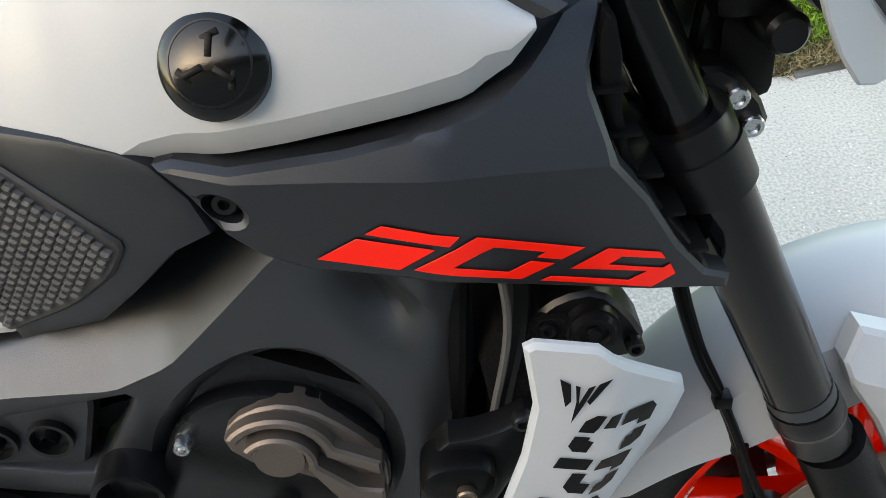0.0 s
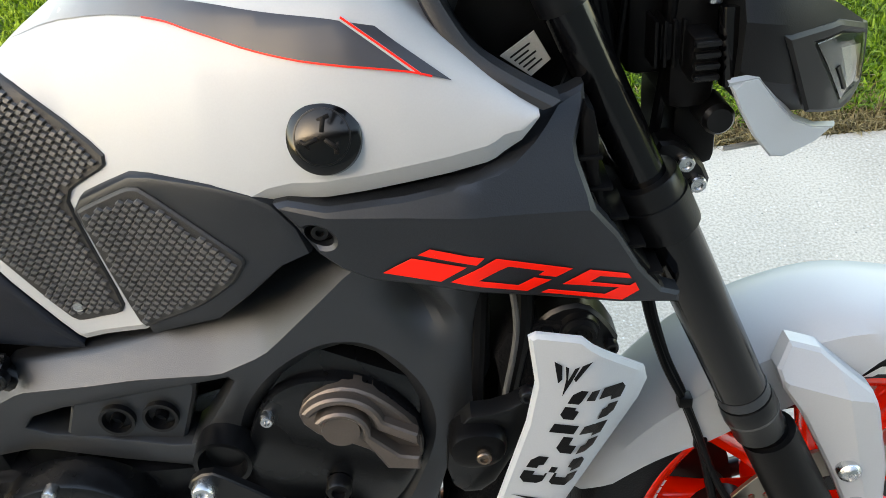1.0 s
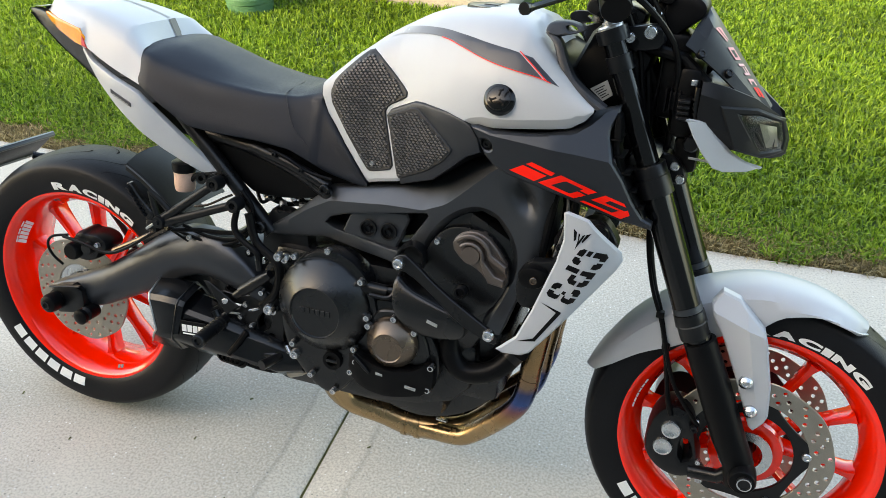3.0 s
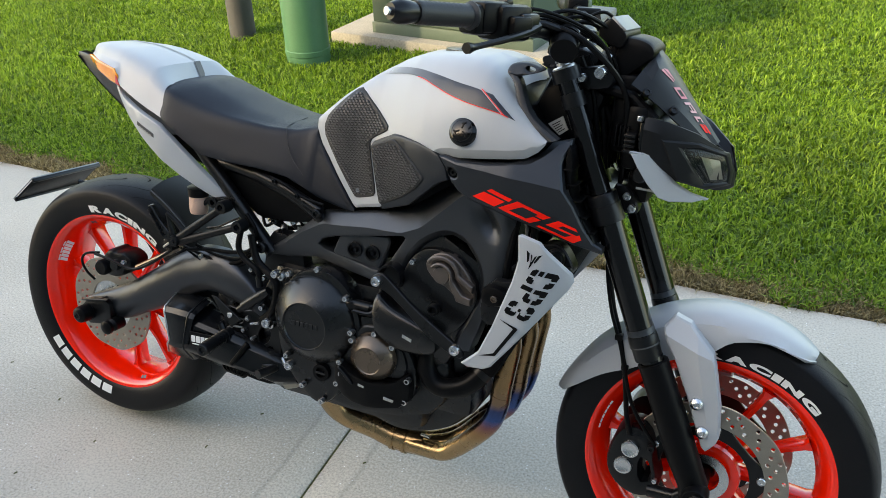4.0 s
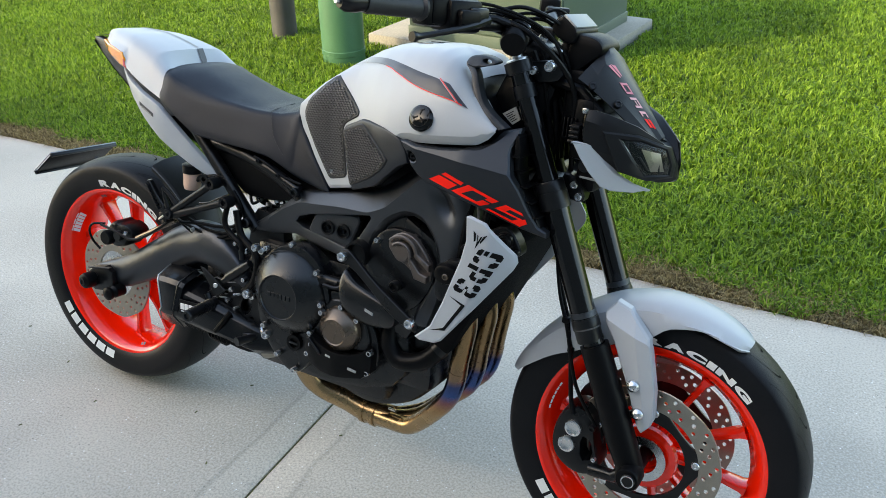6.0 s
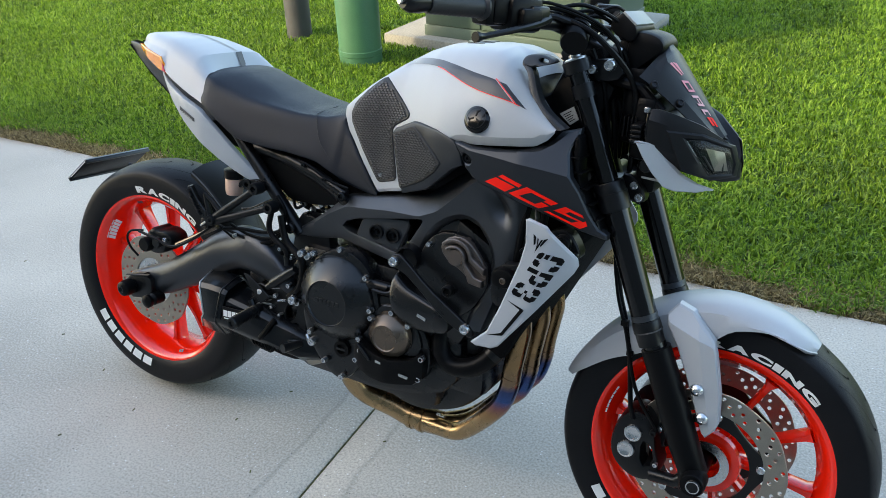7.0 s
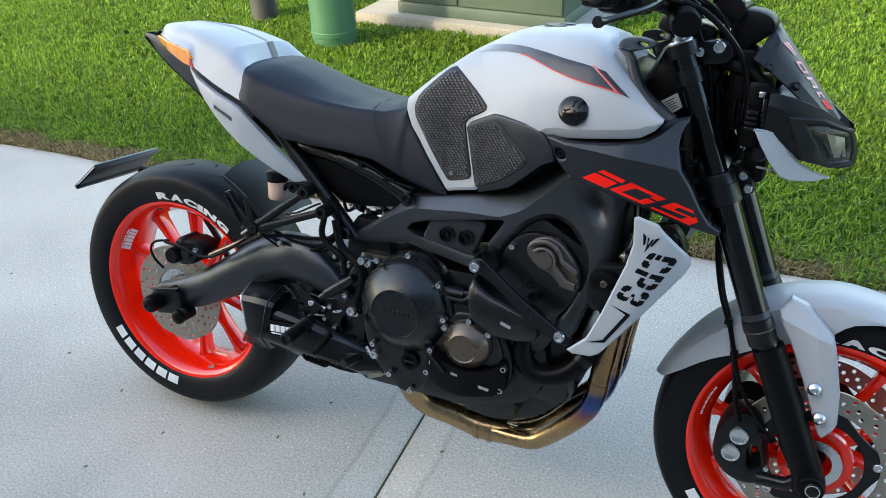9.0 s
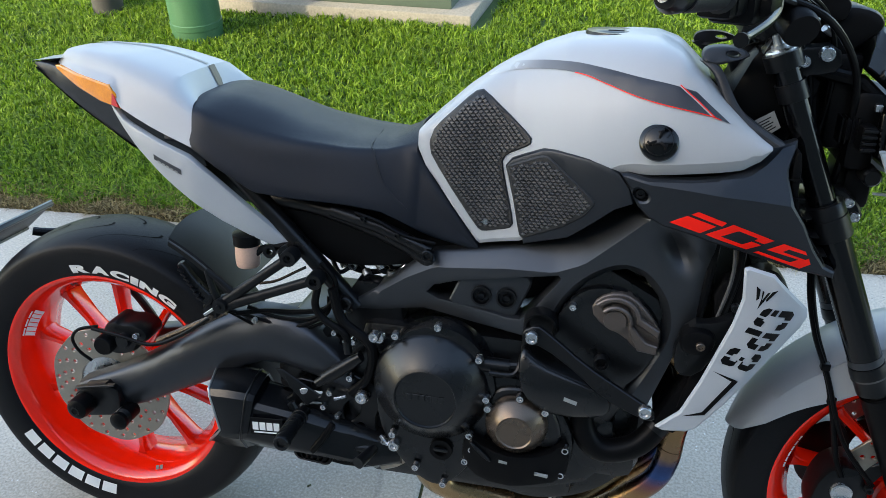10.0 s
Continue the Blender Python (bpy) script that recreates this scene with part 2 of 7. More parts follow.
def blades(name, low, mid, high):
    m = bpy.data.materials.new(name)
    m.use_nodes = True
    n, l = m.node_tree.nodes, m.node_tree.links
    b = n["Principled BSDF"]
    geo = n.new("ShaderNodeNewGeometry")
    ramp = n.new("ShaderNodeValToRGB")
    e = ramp.color_ramp.elements
    e[0].position, e[0].color = 0.0, (*low, 1)
    e[1].position, e[1].color = 1.0, (*high, 1)
    k = e.new(0.5)
    k.color = (*mid, 1)
    l.new(geo.outputs["Random Per Island"], ramp.inputs["Fac"])
    co = n.new("ShaderNodeTexCoord")
    patch = n.new("ShaderNodeTexNoise")
    patch.inputs["Scale"].default_value, patch.inputs["Detail"].default_value = 1.6, 5
    l.new(co.outputs["Object"], patch.inputs["Vector"])
    rng = n.new("ShaderNodeMapRange")
    rng.inputs["From Min"].default_value, rng.inputs["From Max"].default_value = 0.3, 0.7
    rng.inputs["To Min"].default_value, rng.inputs["To Max"].default_value = 0.78, 1.2
    l.new(patch.outputs["Fac"], rng.inputs["Value"])
    mul = n.new("ShaderNodeMix")
    mul.data_type, mul.blend_type = "RGBA", "MULTIPLY"
    mul.inputs["Factor"].default_value = 1
    l.new(ramp.outputs["Color"], mul.inputs["A"])
    l.new(rng.outputs["Result"], mul.inputs["B"])
    l.new(mul.outputs["Result"], b.inputs["Base Color"])
    b.inputs["Roughness"].default_value = 0.6
    tr = n.new("ShaderNodeBsdfTranslucent")
    l.new(mul.outputs["Result"], tr.inputs["Color"])
    mixs = n.new("ShaderNodeMixShader")
    mixs.inputs["Fac"].default_value = 0.45
    l.new(b.outputs["BSDF"], mixs.inputs[1])
    l.new(tr.outputs["BSDF"], mixs.inputs[2])
    l.new(mixs.outputs["Shader"], n["Material Output"].inputs["Surface"])
    return m


GRASS = blades("green_grass", (0.034, 0.085, 0.006), (0.145, 0.265, 0.012), (0.30, 0.44, 0.045))
STRAW = blades("dry_grass", (0.07, 0.05, 0.02), (0.24, 0.18, 0.075), (0.50, 0.40, 0.20))

# ---- building helpers ----
from mathutils.geometry import delaunay_2d_cdt


def part(name, bm, material, parent, label="", sharp=35, mirrored=False):
    """Links a bmesh as one mesh under parent. mirrored: also its twin on the other side of the machine."""
    bmesh.ops.recalc_face_normals(bm, faces=bm.faces[:])
    made = []
    for twin in ((False, True) if mirrored else (False,)):
        me = bpy.data.meshes.new(name)
        if twin:
            for v in bm.verts:
                v.co.y = -v.co.y
            bmesh.ops.reverse_faces(bm, faces=bm.faces[:])
        bm.to_mesh(me)
        me.materials.append(material)
        me.polygons.foreach_set("use_smooth", [True] * len(me.polygons))
        me.set_sharp_from_angle(angle=radians(sharp))
        ob = new(name, me)
        if parent:
            ob.parent = parent
        if label:
            tagged(ob, label)
        made.append(ob)
    bm.free()
    return made[0]


def joined(*bms):
    """One bmesh out of several."""
    out = bmesh.new()
    for b in bms:
        me = bpy.data.meshes.new("tmp")
        b.to_mesh(me)
        b.free()
        out.from_mesh(me)
        bpy.data.meshes.remove(me)
    return out


def moved(bm, m):
    bmesh.ops.transform(bm, matrix=m, verts=bm.verts[:])
    return bm


def spline(points, n):
    """n points along a smooth curve through the given ones."""
    p = [np.array(q, float) for q in points]
    if len(p) == 2:
        return [p[0] + (p[1] - p[0]) * k / (n - 1) for k in range(n)]
    p = [2 * p[0] - p[1]] + p + [2 * p[-1] - p[-2]]
    segs, out = len(p) - 3, []
    for k in range(n):
        u = k / (n - 1) * segs
        i = min(int(u), segs - 1)
        s = u - i
        a, b, c, d = p[i:i + 4]
        out.append(0.5 * (2 * b + (c - a) * s + (2 * a - 5 * b + 4 * c - d) * s * s + (3 * b - a - 3 * c + d) * s ** 3))
    return out


def rounded(outline, rounds=1, r=0.25):
    """Cuts the corners of a closed outline."""
    for _ in range(rounds):
        out = []
        for i, a in enumerate(outline):
            b = outline[(i + 1) % len(outline)]
            out += [(a[0] + (b[0] - a[0]) * r, a[1] + (b[1] - a[1]) * r), (b[0] + (a[0] - b[0]) * r, b[1] + (a[1] - b[1]) * r)]
        outline = out
    return outline


def loft(rows, closed=False, caps=False):
    bm = bmesh.new()
    vs = [[bm.verts.new(p) for p in row] for row in rows]
    for a, b in zip(vs, vs[1:]):
        n = len(a)
        for i in range(n if closed else n - 1):
            try:
                bm.faces.new((a[i], a[(i + 1) % n], b[(i + 1) % n], b[i]))
            except ValueError:
                pass
    if caps:
        bm.faces.new(vs[0])
        bm.faces.new(vs[-1])
    return bm


def tube(path, r, seg=12, steps=0, caps=True):
    """A round pipe along a path; r is one radius or one for each given point."""
    rs = list(r) if isinstance(r, (list, tuple)) else [r] * len(path)
    if steps:
        rs = [float(q[0]) for q in spline([(k,) for k in rs], steps)]
        path = spline(path, steps)
    path = [Vector(p) for p in path]
    rows, side = [], None
    for i, p in enumerate(path):
        t = (path[min(i + 1, len(path) - 1)] - path[max(i - 1, 0)]).normalized()
        if side is None:
            side = t.cross(Vector((0.13, 0.94, 0.3))).normalized()
        side = (side - t * side.dot(t)).normalized()
        up = t.cross(side)
        rows.append([p + rs[i] * (math.cos(a) * side + math.sin(a) * up) for a in (k * math.tau / seg for k in range(seg))])
    return loft(rows, True, caps)


def lathe(profile, cx=0.0, cz=0.0, seg=48, closed=False):
    """Turns a profile of (radius, y) about the axle line through (cx, cz)."""
    rows = []
    for k in range(seg):
        a = k * math.tau / seg
        rows.append([(cx + r * math.cos(a), y, cz + r * math.sin(a)) for r, y in profile])
    bm = bmesh.new()
    vs = [[bm.verts.new(p) for p in row] for row in rows]
    n = len(profile)
    for k in range(seg):
        a, b = vs[k], vs[(k + 1) % seg]
        for i in range(n if closed else n - 1):
            bm.faces.new((a[i], a[(i + 1) % n], b[(i + 1) % n], b[i]))
    bmesh.ops.remove_doubles(bm, verts=bm.verts[:], dist=1e-6)
    bmesh.ops.dissolve_degenerate(bm, dist=1e-7, edges=bm.edges[:])
    return bm


def edge_distance(pts, ring):
    a = np.array(ring, float)
    b = np.roll(a, -1, 0)
    d = np.full(len(pts), 1e9)
    for p, q in zip(a, b):
        v = q - p
        t = np.clip(((pts - p) @ v) / max(v @ v, 1e-12), 0, 1)
        d = np.minimum(d, np.hypot(*(pts - p - t[:, None] * v).T))
    return d


def inside(pts, ring):
    a = np.array(ring, float)
    b = np.roll(a, -1, 0)
    c = np.zeros(len(pts), bool)
    for (x1, y1), (x2, y2) in zip(a, b):
        with np.errstate(divide="ignore", invalid="ignore"):
            hit = ((y1 > pts[:, 1]) != (y2 > pts[:, 1])) & (pts[:, 0] < (x2 - x1) * (pts[:, 1] - y1) / (y2 - y1 + 1e-15) + x1)
        c ^= hit
    return c


def panel(outline, fy, thick, bevel=0.003, step=0.02, holes=(), back=True, lines=()):
    """A moulded plate: outline and holes in side view (x, z), its outer face at y = fy(x, z), thick inwards, with rounded rims."""
    f = fy if callable(fy) else (lambda x, z: fy)
    rings = [list(outline)] + [list(h) for h in holes]
    allp, edges = [], []
    for ring in rings:
        fineRing = []
        for i, a in enumerate(ring):
            b = ring[(i + 1) % len(ring)]
            k = max(1, int(math.dist(a, b) / step))
            fineRing += [(a[0] + (b[0] - a[0]) * j / k, a[1] + (b[1] - a[1]) * j / k) for j in range(k)]
        s = len(allp)
        allp += fineRing
        edges += [(s + i, s + (i + 1) % len(fineRing)) for i in range(len(fineRing))]
    bp = np.array(allp)
    ring_of = []
    start = 0
    for ring in rings:
        size = sum(max(1, int(math.dist(p, ring[(i + 1) % len(ring)]) / step)) for i, p in enumerate(ring))
        ring_of.append((start, size))
        start += size
    a = np.array(outline, float)
    gx, gz = np.meshgrid(np.arange(a[:, 0].min(), a[:, 0].max(), step), np.arange(a[:, 1].min(), a[:, 1].max(), step))
    gx = gx + (np.arange(gx.shape[0])[:, None] % 2) * step / 2
    cand = [np.c_[gx.ravel(), gz.ravel()]]
    for depth in ((0.3, 1.0) if bevel >= 0.0035 else (1.0,)):
        for start, size in ring_of:
            loop = bp[start:start + size]
            nxt, prv = np.roll(loop, -1, 0), np.roll(loop, 1, 0)
            t1, t2 = nxt - loop, loop - prv
            t1 /= np.maximum(np.hypot(*t1.T), 1e-9)[:, None]
            t2 /= np.maximum(np.hypot(*t2.T), 1e-9)[:, None]
            nm = np.c_[-(t1 + t2)[:, 1], (t1 + t2)[:, 0]]
            ln = np.maximum(np.hypot(*nm.T), 1e-6)
            nm = nm / ln[:, None] / np.clip(ln / 2, 0.5, 1)[:, None]
            for sg in (1, -1):
                c2 = loop + nm * sg * bevel * depth
                okc, dc = inside(c2, outline), edge_distance(c2, outline)
                for h in holes:
                    okc &= ~inside(c2, h)
                    dc = np.minimum(dc, edge_distance(c2, h))
                okc &= dc > bevel * depth * 0.9
                if okc.sum() < 3:
                    continue
                idx = {}
                for i in np.nonzero(okc)[0]:
                    idx[i] = len(allp)
                    allp.append(tuple(c2[i]))
                edges += [(idx[i], idx[(i + 1) % size]) for i in idx if (i + 1) % size in idx]
    cand = np.concatenate(cand)
    for ln_ in lines:
        s = len(allp)
        keepl = [tuple(p) for p in ln_ if inside(np.array([p]), outline)[0]]
        allp += keepl
        edges += [(s + i, s + i + 1) for i in range(len(keepl) - 1)]
        if len(keepl):
            far = np.min([np.hypot(*(cand - np.array(p)).T) for p in keepl], 0)
            cand = cand[far > step * 0.45]
    ok, d = inside(cand, outline), edge_distance(cand, outline)
    for h in holes:
        ok &= ~inside(cand, h)
        d = np.minimum(d, edge_distance(cand, h))
    cand = cand[ok & (d > bevel + step * 0.45)]
    pts = [Vector(p) for p in allp] + [Vector(p) for p in cand]
    vs, es, fs, ov, oe, of = delaunay_2d_cdt(pts, edges, [], 0, 1e-7)
    co = np.array([(v.x, v.y) for v in vs])
    cen = np.array([co[list(t)].mean(0) for t in fs])
    keep = inside(cen, outline)
    for h in holes:
        keep &= ~inside(cen, h)
    dist = edge_distance(co, outline)
    for h in holes:
        dist = np.minimum(dist, edge_distance(co, h))
    bm = bmesh.new()
    u = np.clip(dist / max(bevel, 1e-6), 0, 1)
    drop = bevel * (1 - np.sqrt(1 - (1 - u) ** 2)) if bevel else 0 * u
    ys = [f(x, z) for x, z in co]
    top = [bm.verts.new((x, y + o, z)) for (x, z), y, o in zip(co, ys, drop)]
    tris = [t for t, k in zip(fs, keep) if k]
    for t in tris:
        bm.faces.new([top[i] for i in t])
    if back:
        low = [bm.verts.new((x, y + thick, z)) for (x, z), y in zip(co, ys)]
        count = {}
        for t in tris:
            bm.faces.new([low[i] for i in reversed(t)])
            for i in range(len(t)):
                e = (t[i], t[(i + 1) % len(t)])
                count[frozenset(e)] = None if frozenset(e) in count else e
        for e in count.values():
            if e:
                bm.faces.new((top[e[1]], top[e[0]], low[e[0]], low[e[1]]))
    for v in [v for v in bm.verts if not v.link_faces]:
        bm.verts.remove(v)
    return bm


def block(x0, x1, y0, y1, z0, z1, c=0.004):
    """A box with cut edges."""
    bm = bmesh.new()
    bmesh.ops.create_cube(bm, size=1, matrix=pose((x0 + x1) / 2, (y0 + y1) / 2, (z0 + z1) / 2) @ Matrix.Diagonal((abs(x1 - x0), abs(y1 - y0), abs(z1 - z0), 1)))
    if c:
        bmesh.ops.bevel(bm, geom=bm.edges[:], offset=c, segments=2, affect="EDGES", profile=0.5)
    return bm


def shell(bm, thick):
    """Gives an open sheet a thickness."""
    bmesh.ops.recalc_face_normals(bm, faces=bm.faces[:])
    bm.normal_update()
    bmesh.ops.solidify(bm, geom=bm.faces[:], thickness=thick)
    return bm


def ellipse(cx, cz, rx, rz=None, n=24, turn=0.0):
    rz = rx if rz is None else rz
    c, s = math.cos(turn), math.sin(turn)
    return [(cx + c * rx * math.cos(a) - s * rz * math.sin(a), cz + s * rx * math.cos(a) + c * rz * math.sin(a)) for a in (k * math.tau / n for k in range(n))]


def bolt(x, y, z, r=0.006, h=0.006):
    """A hexagon-socket head that points to the machine's right."""
    return joined(lathe([(0, y - h * 0.55), (r * 0.5, y - h * 0.55), (r * 0.55, y - h), (r * 0.85, y - h), (r, y - h * 0.75), (r, y + 0.002), (0, y + 0.002)], x, z, 14))


def text_mesh(body, size, bold=0.0):
    cu = bpy.data.curves.new("writing", "FONT")
    cu.body, cu.size, cu.offset = body, size, bold
    ob = new("writing", cu)
    me = bpy.data.meshes.new_from_object(ob.evaluated_get(bpy.context.evaluated_depsgraph_get()))
    bpy.data.objects.remove(ob)
    bpy.data.curves.remove(cu)
    bm = bmesh.new()
    bm.from_mesh(me)
    bpy.data.meshes.remove(me)
    return bm


def near(stations, x):
    """Linear values at x of rows (x, value, ...)."""
    xs = [s[0] for s in stations]
    return [float(np.interp(x, xs, [s[k] for s in stations])) for k in range(1, len(stations[0]))]

# ---- the motorcycle: x forward, y to its left, z up, the rear tyre on the origin; it leans on its side stand ----
bike = new("motorcycle")
bike.matrix_world = pose(0, 0, 0.002, -12.26, 0, 0)
tagged(bike, "pale grey naked motorcycle with red wheels, leaning on its stand", "motorcycle")
RW, FW = (-0.002, 0.320), (1.450, 0.303)


# wheels
def ring_text(body, r, h, start, end, cx, cz, fy, wide):
    """Letters laid clockwise round an axle from angle start to end (degrees), their feet at radius r."""
    wides = [0.42 if ch == "I" else 1.0 for ch in body]
    unit = (end - start) / (sum(wides) + 0.07 * (len(body) - 1))
    out, at = [], start
    for ch, wd in zip(body, wides):
        bm = text_mesh(ch, 1.0, 0.07)
        xs, ys = [v.co.x for v in bm.verts], [v.co.y for v in bm.verts]
        x0, x1, y0, y1 = min(xs), max(xs), min(ys), max(ys)
        bmesh.ops.subdivide_edges(bm, edges=[e for e in bm.edges if e.calc_length() > 0.12], cuts=2)
        bmesh.ops.triangulate(bm, faces=bm.faces[:])
        for v in bm.verts:
            a = radians(at + unit * wd * (v.co.x - x0) / (x1 - x0))
            rr = r + h * (v.co.y - y0) / (y1 - y0)
            v.co = (cx + rr * math.cos(a), fy(rr), cz + rr * math.sin(a))
        out.append(bm)
        at += unit * (wd + 0.07)
    return joined(*out)


def ring_bars(count, r, h, start, end, cx, cz, fy, gap=0.18):
    """Plain bars for a maker's lettering round an axle."""
    out, each = [], (end - start) / count
    for k in range(count):
        a0, a1 = start + each * (k + gap / 2), start + each * (k + 1 - gap / 2)
        rows = []
        for a in np.linspace(a0, a1, 4):
            rows.append([(cx + rr * math.cos(radians(a)), fy(rr), cz + rr * math.sin(radians(a))) for rr in (r, r + h / 2, r + h)])
        out.append(loft(rows))
    return joined(*out)


def tyre_profile(R, half, bead):
    """Half profile (radius, y) from the right bead over the crown to the left bead."""
    side = [(bead, 0.90), (bead + 0.010, 0.96), (bead + 0.026, 1.0), (bead + 0.045, 1.0)]
    pts = [(r, -half * w) for r, w in side]
    rs = bead + 0.052
    for k in range(1, 12):
        a = math.pi / 2 * k / 12
        pts.append((rs + (R - rs) * math.sin(a), -half * math.cos(a) ** 0.9))
    pts.append((R, 0))
    return pts + [(r, -y) for r, y in reversed(pts[:-1])]


def wheel(name, label, cx, cz, R, half, bead, flare, shift, spokes, turn):
    w = half * flare
    rim_prof = [(bead + 0.005, -w), (bead + 0.005, -w + 0.006), (bead - 0.010, -w + 0.010), (bead - 0.016, -w * 0.55), (bead - 0.028, -w * 0.25),
                (bead - 0.028, w * 0.25), (bead - 0.016, w * 0.55), (bead - 0.010, w - 0.010), (bead + 0.005, w - 0.006), (bead + 0.005, w),
                (bead - 0.002, w), (bead - 0.007, w - 0.003), (bead - 0.017, w - 0.012), (bead - 0.023, w * 0.55), (bead - 0.035, w * 0.22), (bead - 0.035, -w * 0.22), (bead - 0.023, -w * 0.55),
                (bead - 0.017, -w + 0.012), (bead - 0.007, -w + 0.003), (bead - 0.002, -w)]
    rim = part(name, lathe(rim_prof, cx, cz, 72, True), RED, bike, label)
    rim.matrix_basis = pose(0, shift, 0)
    prof = tyre_profile(R, half, bead)
    tyre_in = [(r - 0.006, y * 0.9) for r, y in reversed(prof)]
    part("tyre", lathe(prof + tyre_in, cx, cz, 96, True), RUBBER, rim, "black sport tyre")
    hub = [(0.020, -0.045), (0.046, -0.045), (0.050, -0.035), (0.040, -0.02), (0.040, 0.02), (0.050, 0.035), (0.046, 0.045), (0.020, 0.045)]
    part("hub", lathe(hub, cx, cz, 36, True), RED, rim)
    for k in range(spokes):
        a = radians(turn) + k * math.tau / spokes
        rows = []
        for s, w, t in ((0.042, 0.010, 0.026), (0.08, 0.007, 0.021), (0.13, 0.0065, 0.018), (bead - 0.045, 0.008, 0.022), (bead - 0.033, 0.015, 0.022)):
            c = Vector((cx + s * math.cos(a), 0, cz + s * math.sin(a)))
            n = Vector((-math.sin(a), 0, math.cos(a)))
            y = Vector((0, 1, 0))
            rows.append([c + n * (w * p) + y * (t * q) for p, q in ((-1, -0.6), (-0.6, -1), (0.6, -1), (1, -0.6), (1, 0.6), (0.6, 1), (-0.6, 1), (-1, 0.6))])
        part("spoke", loft(rows, True, True), RED, rim)
    return rim, prof


def sidewall(prof, lift=0.0012):
    """The y of the right sidewall at a radius."""
    pr = sorted((r, y) for r, y in prof if y < -0.001)
    return lambda r: float(np.interp(r, [p[0] for p in pr], [p[1] for p in pr])) - lift


def brake_disc(cx, cz, y, r0, r1, rows, per, parent, label):
    holes = []
    for i, r in enumerate(rows):
        for k in range(per):
            a = (k + i * 0.37 + 0.12 * math.sin(k * 2.1)) * math.tau / per
            holes.append(ellipse(cx + r * math.cos(a), cz + r * math.sin(a), 0.0040, n=8))
    holes.append(ellipse(cx, cz, r0, n=48))
    wave = [(cx + (r1 + 0.0012 * math.cos(9 * a)) * math.cos(a), cz + (r1 + 0.0012 * math.cos(9 * a)) * math.sin(a)) for a in (k * math.tau / 96 for k in range(96))]
    return part("brake_disc", panel(wave, y, 0.005, 0.0006, 0.012, holes), DISC, parent, label)


def tread(cx, cz, prof, shift, count, parent, start):
    """Curved grooves across the tread: thin strips on the crown, groove shade as dark colour."""
    pr = sorted((y, r) for r, y in prof)
    ys_, rs_ = [q[0] for q in pr], [q[1] for q in pr]
    top = max(ys_) * 0.86
    for i in range(count):
        for s in (1, -1):
            rows_ = []
            for u in np.linspace(0.12, 1.0, 12):
                a = radians(start + i * 360 / count + (180 / count if s > 0 else 0) + 16 * u - 5 * math.sin(u * 5))
                y = s * top * u
                r = float(np.interp(y, ys_, rs_)) + 0.0006
                w = 0.0022 / r * (1.25 - u)
                rows_.append([(cx + r * math.cos(a + d), y, cz + r * math.sin(a + d)) for d in (-w, w)])
            part("groove_shade", loft(rows_), MESH, parent)


rear, rprof = wheel("rear_wheel", "glossy fluorescent red cast rear wheel", *RW, 0.312, 0.0855, 0.2300, 0.90, 0.014, 10, 20)
rs = sidewall(rprof)
part("lettering", ring_text("RACING", 0.2370, 0.0180, 101, 50, *RW, rs, 1), PALE, rear, "white raised RACING lettering")
part("maker_lettering", ring_bars(6, 0.2385, 0.0215, 266, 213, *RW, rs), PALE, rear, "white raised bars of lettering")
part("rim_decal", ring_bars(6, 0.194, 0.013, 160, 140, *RW, lambda r: -0.062 + (0.21 - r) * 0.9), PALE, rear, "small white rim decal")
part("rim_stripe", ring_bars(3, 0.2095, 0.012, 161, 142, *RW, lambda r: -0.0695 + (0.222 - r) * 0.9), PALE, rear)
for a0 in (108, 110.6, 288, 290.6):
    part("rim_mark", ring_bars(1, 0.205, 0.017, a0, a0 - 2.0, *RW, lambda r: -0.0695 + (0.222 - r) * 0.9, 0), DARKFILM, rear)
brake_disc(*RW, -0.083, 0.062, 0.1225, (0.083, 0.099, 0.113), 22, rear, "drilled steel rear brake disc")
part("disc_carrier", lathe([(0.02, -0.080), (0.072, -0.080), (0.072, -0.076), (0.05, -0.06), (0.02, -0.05)], *RW, 40), STEEL, rear)

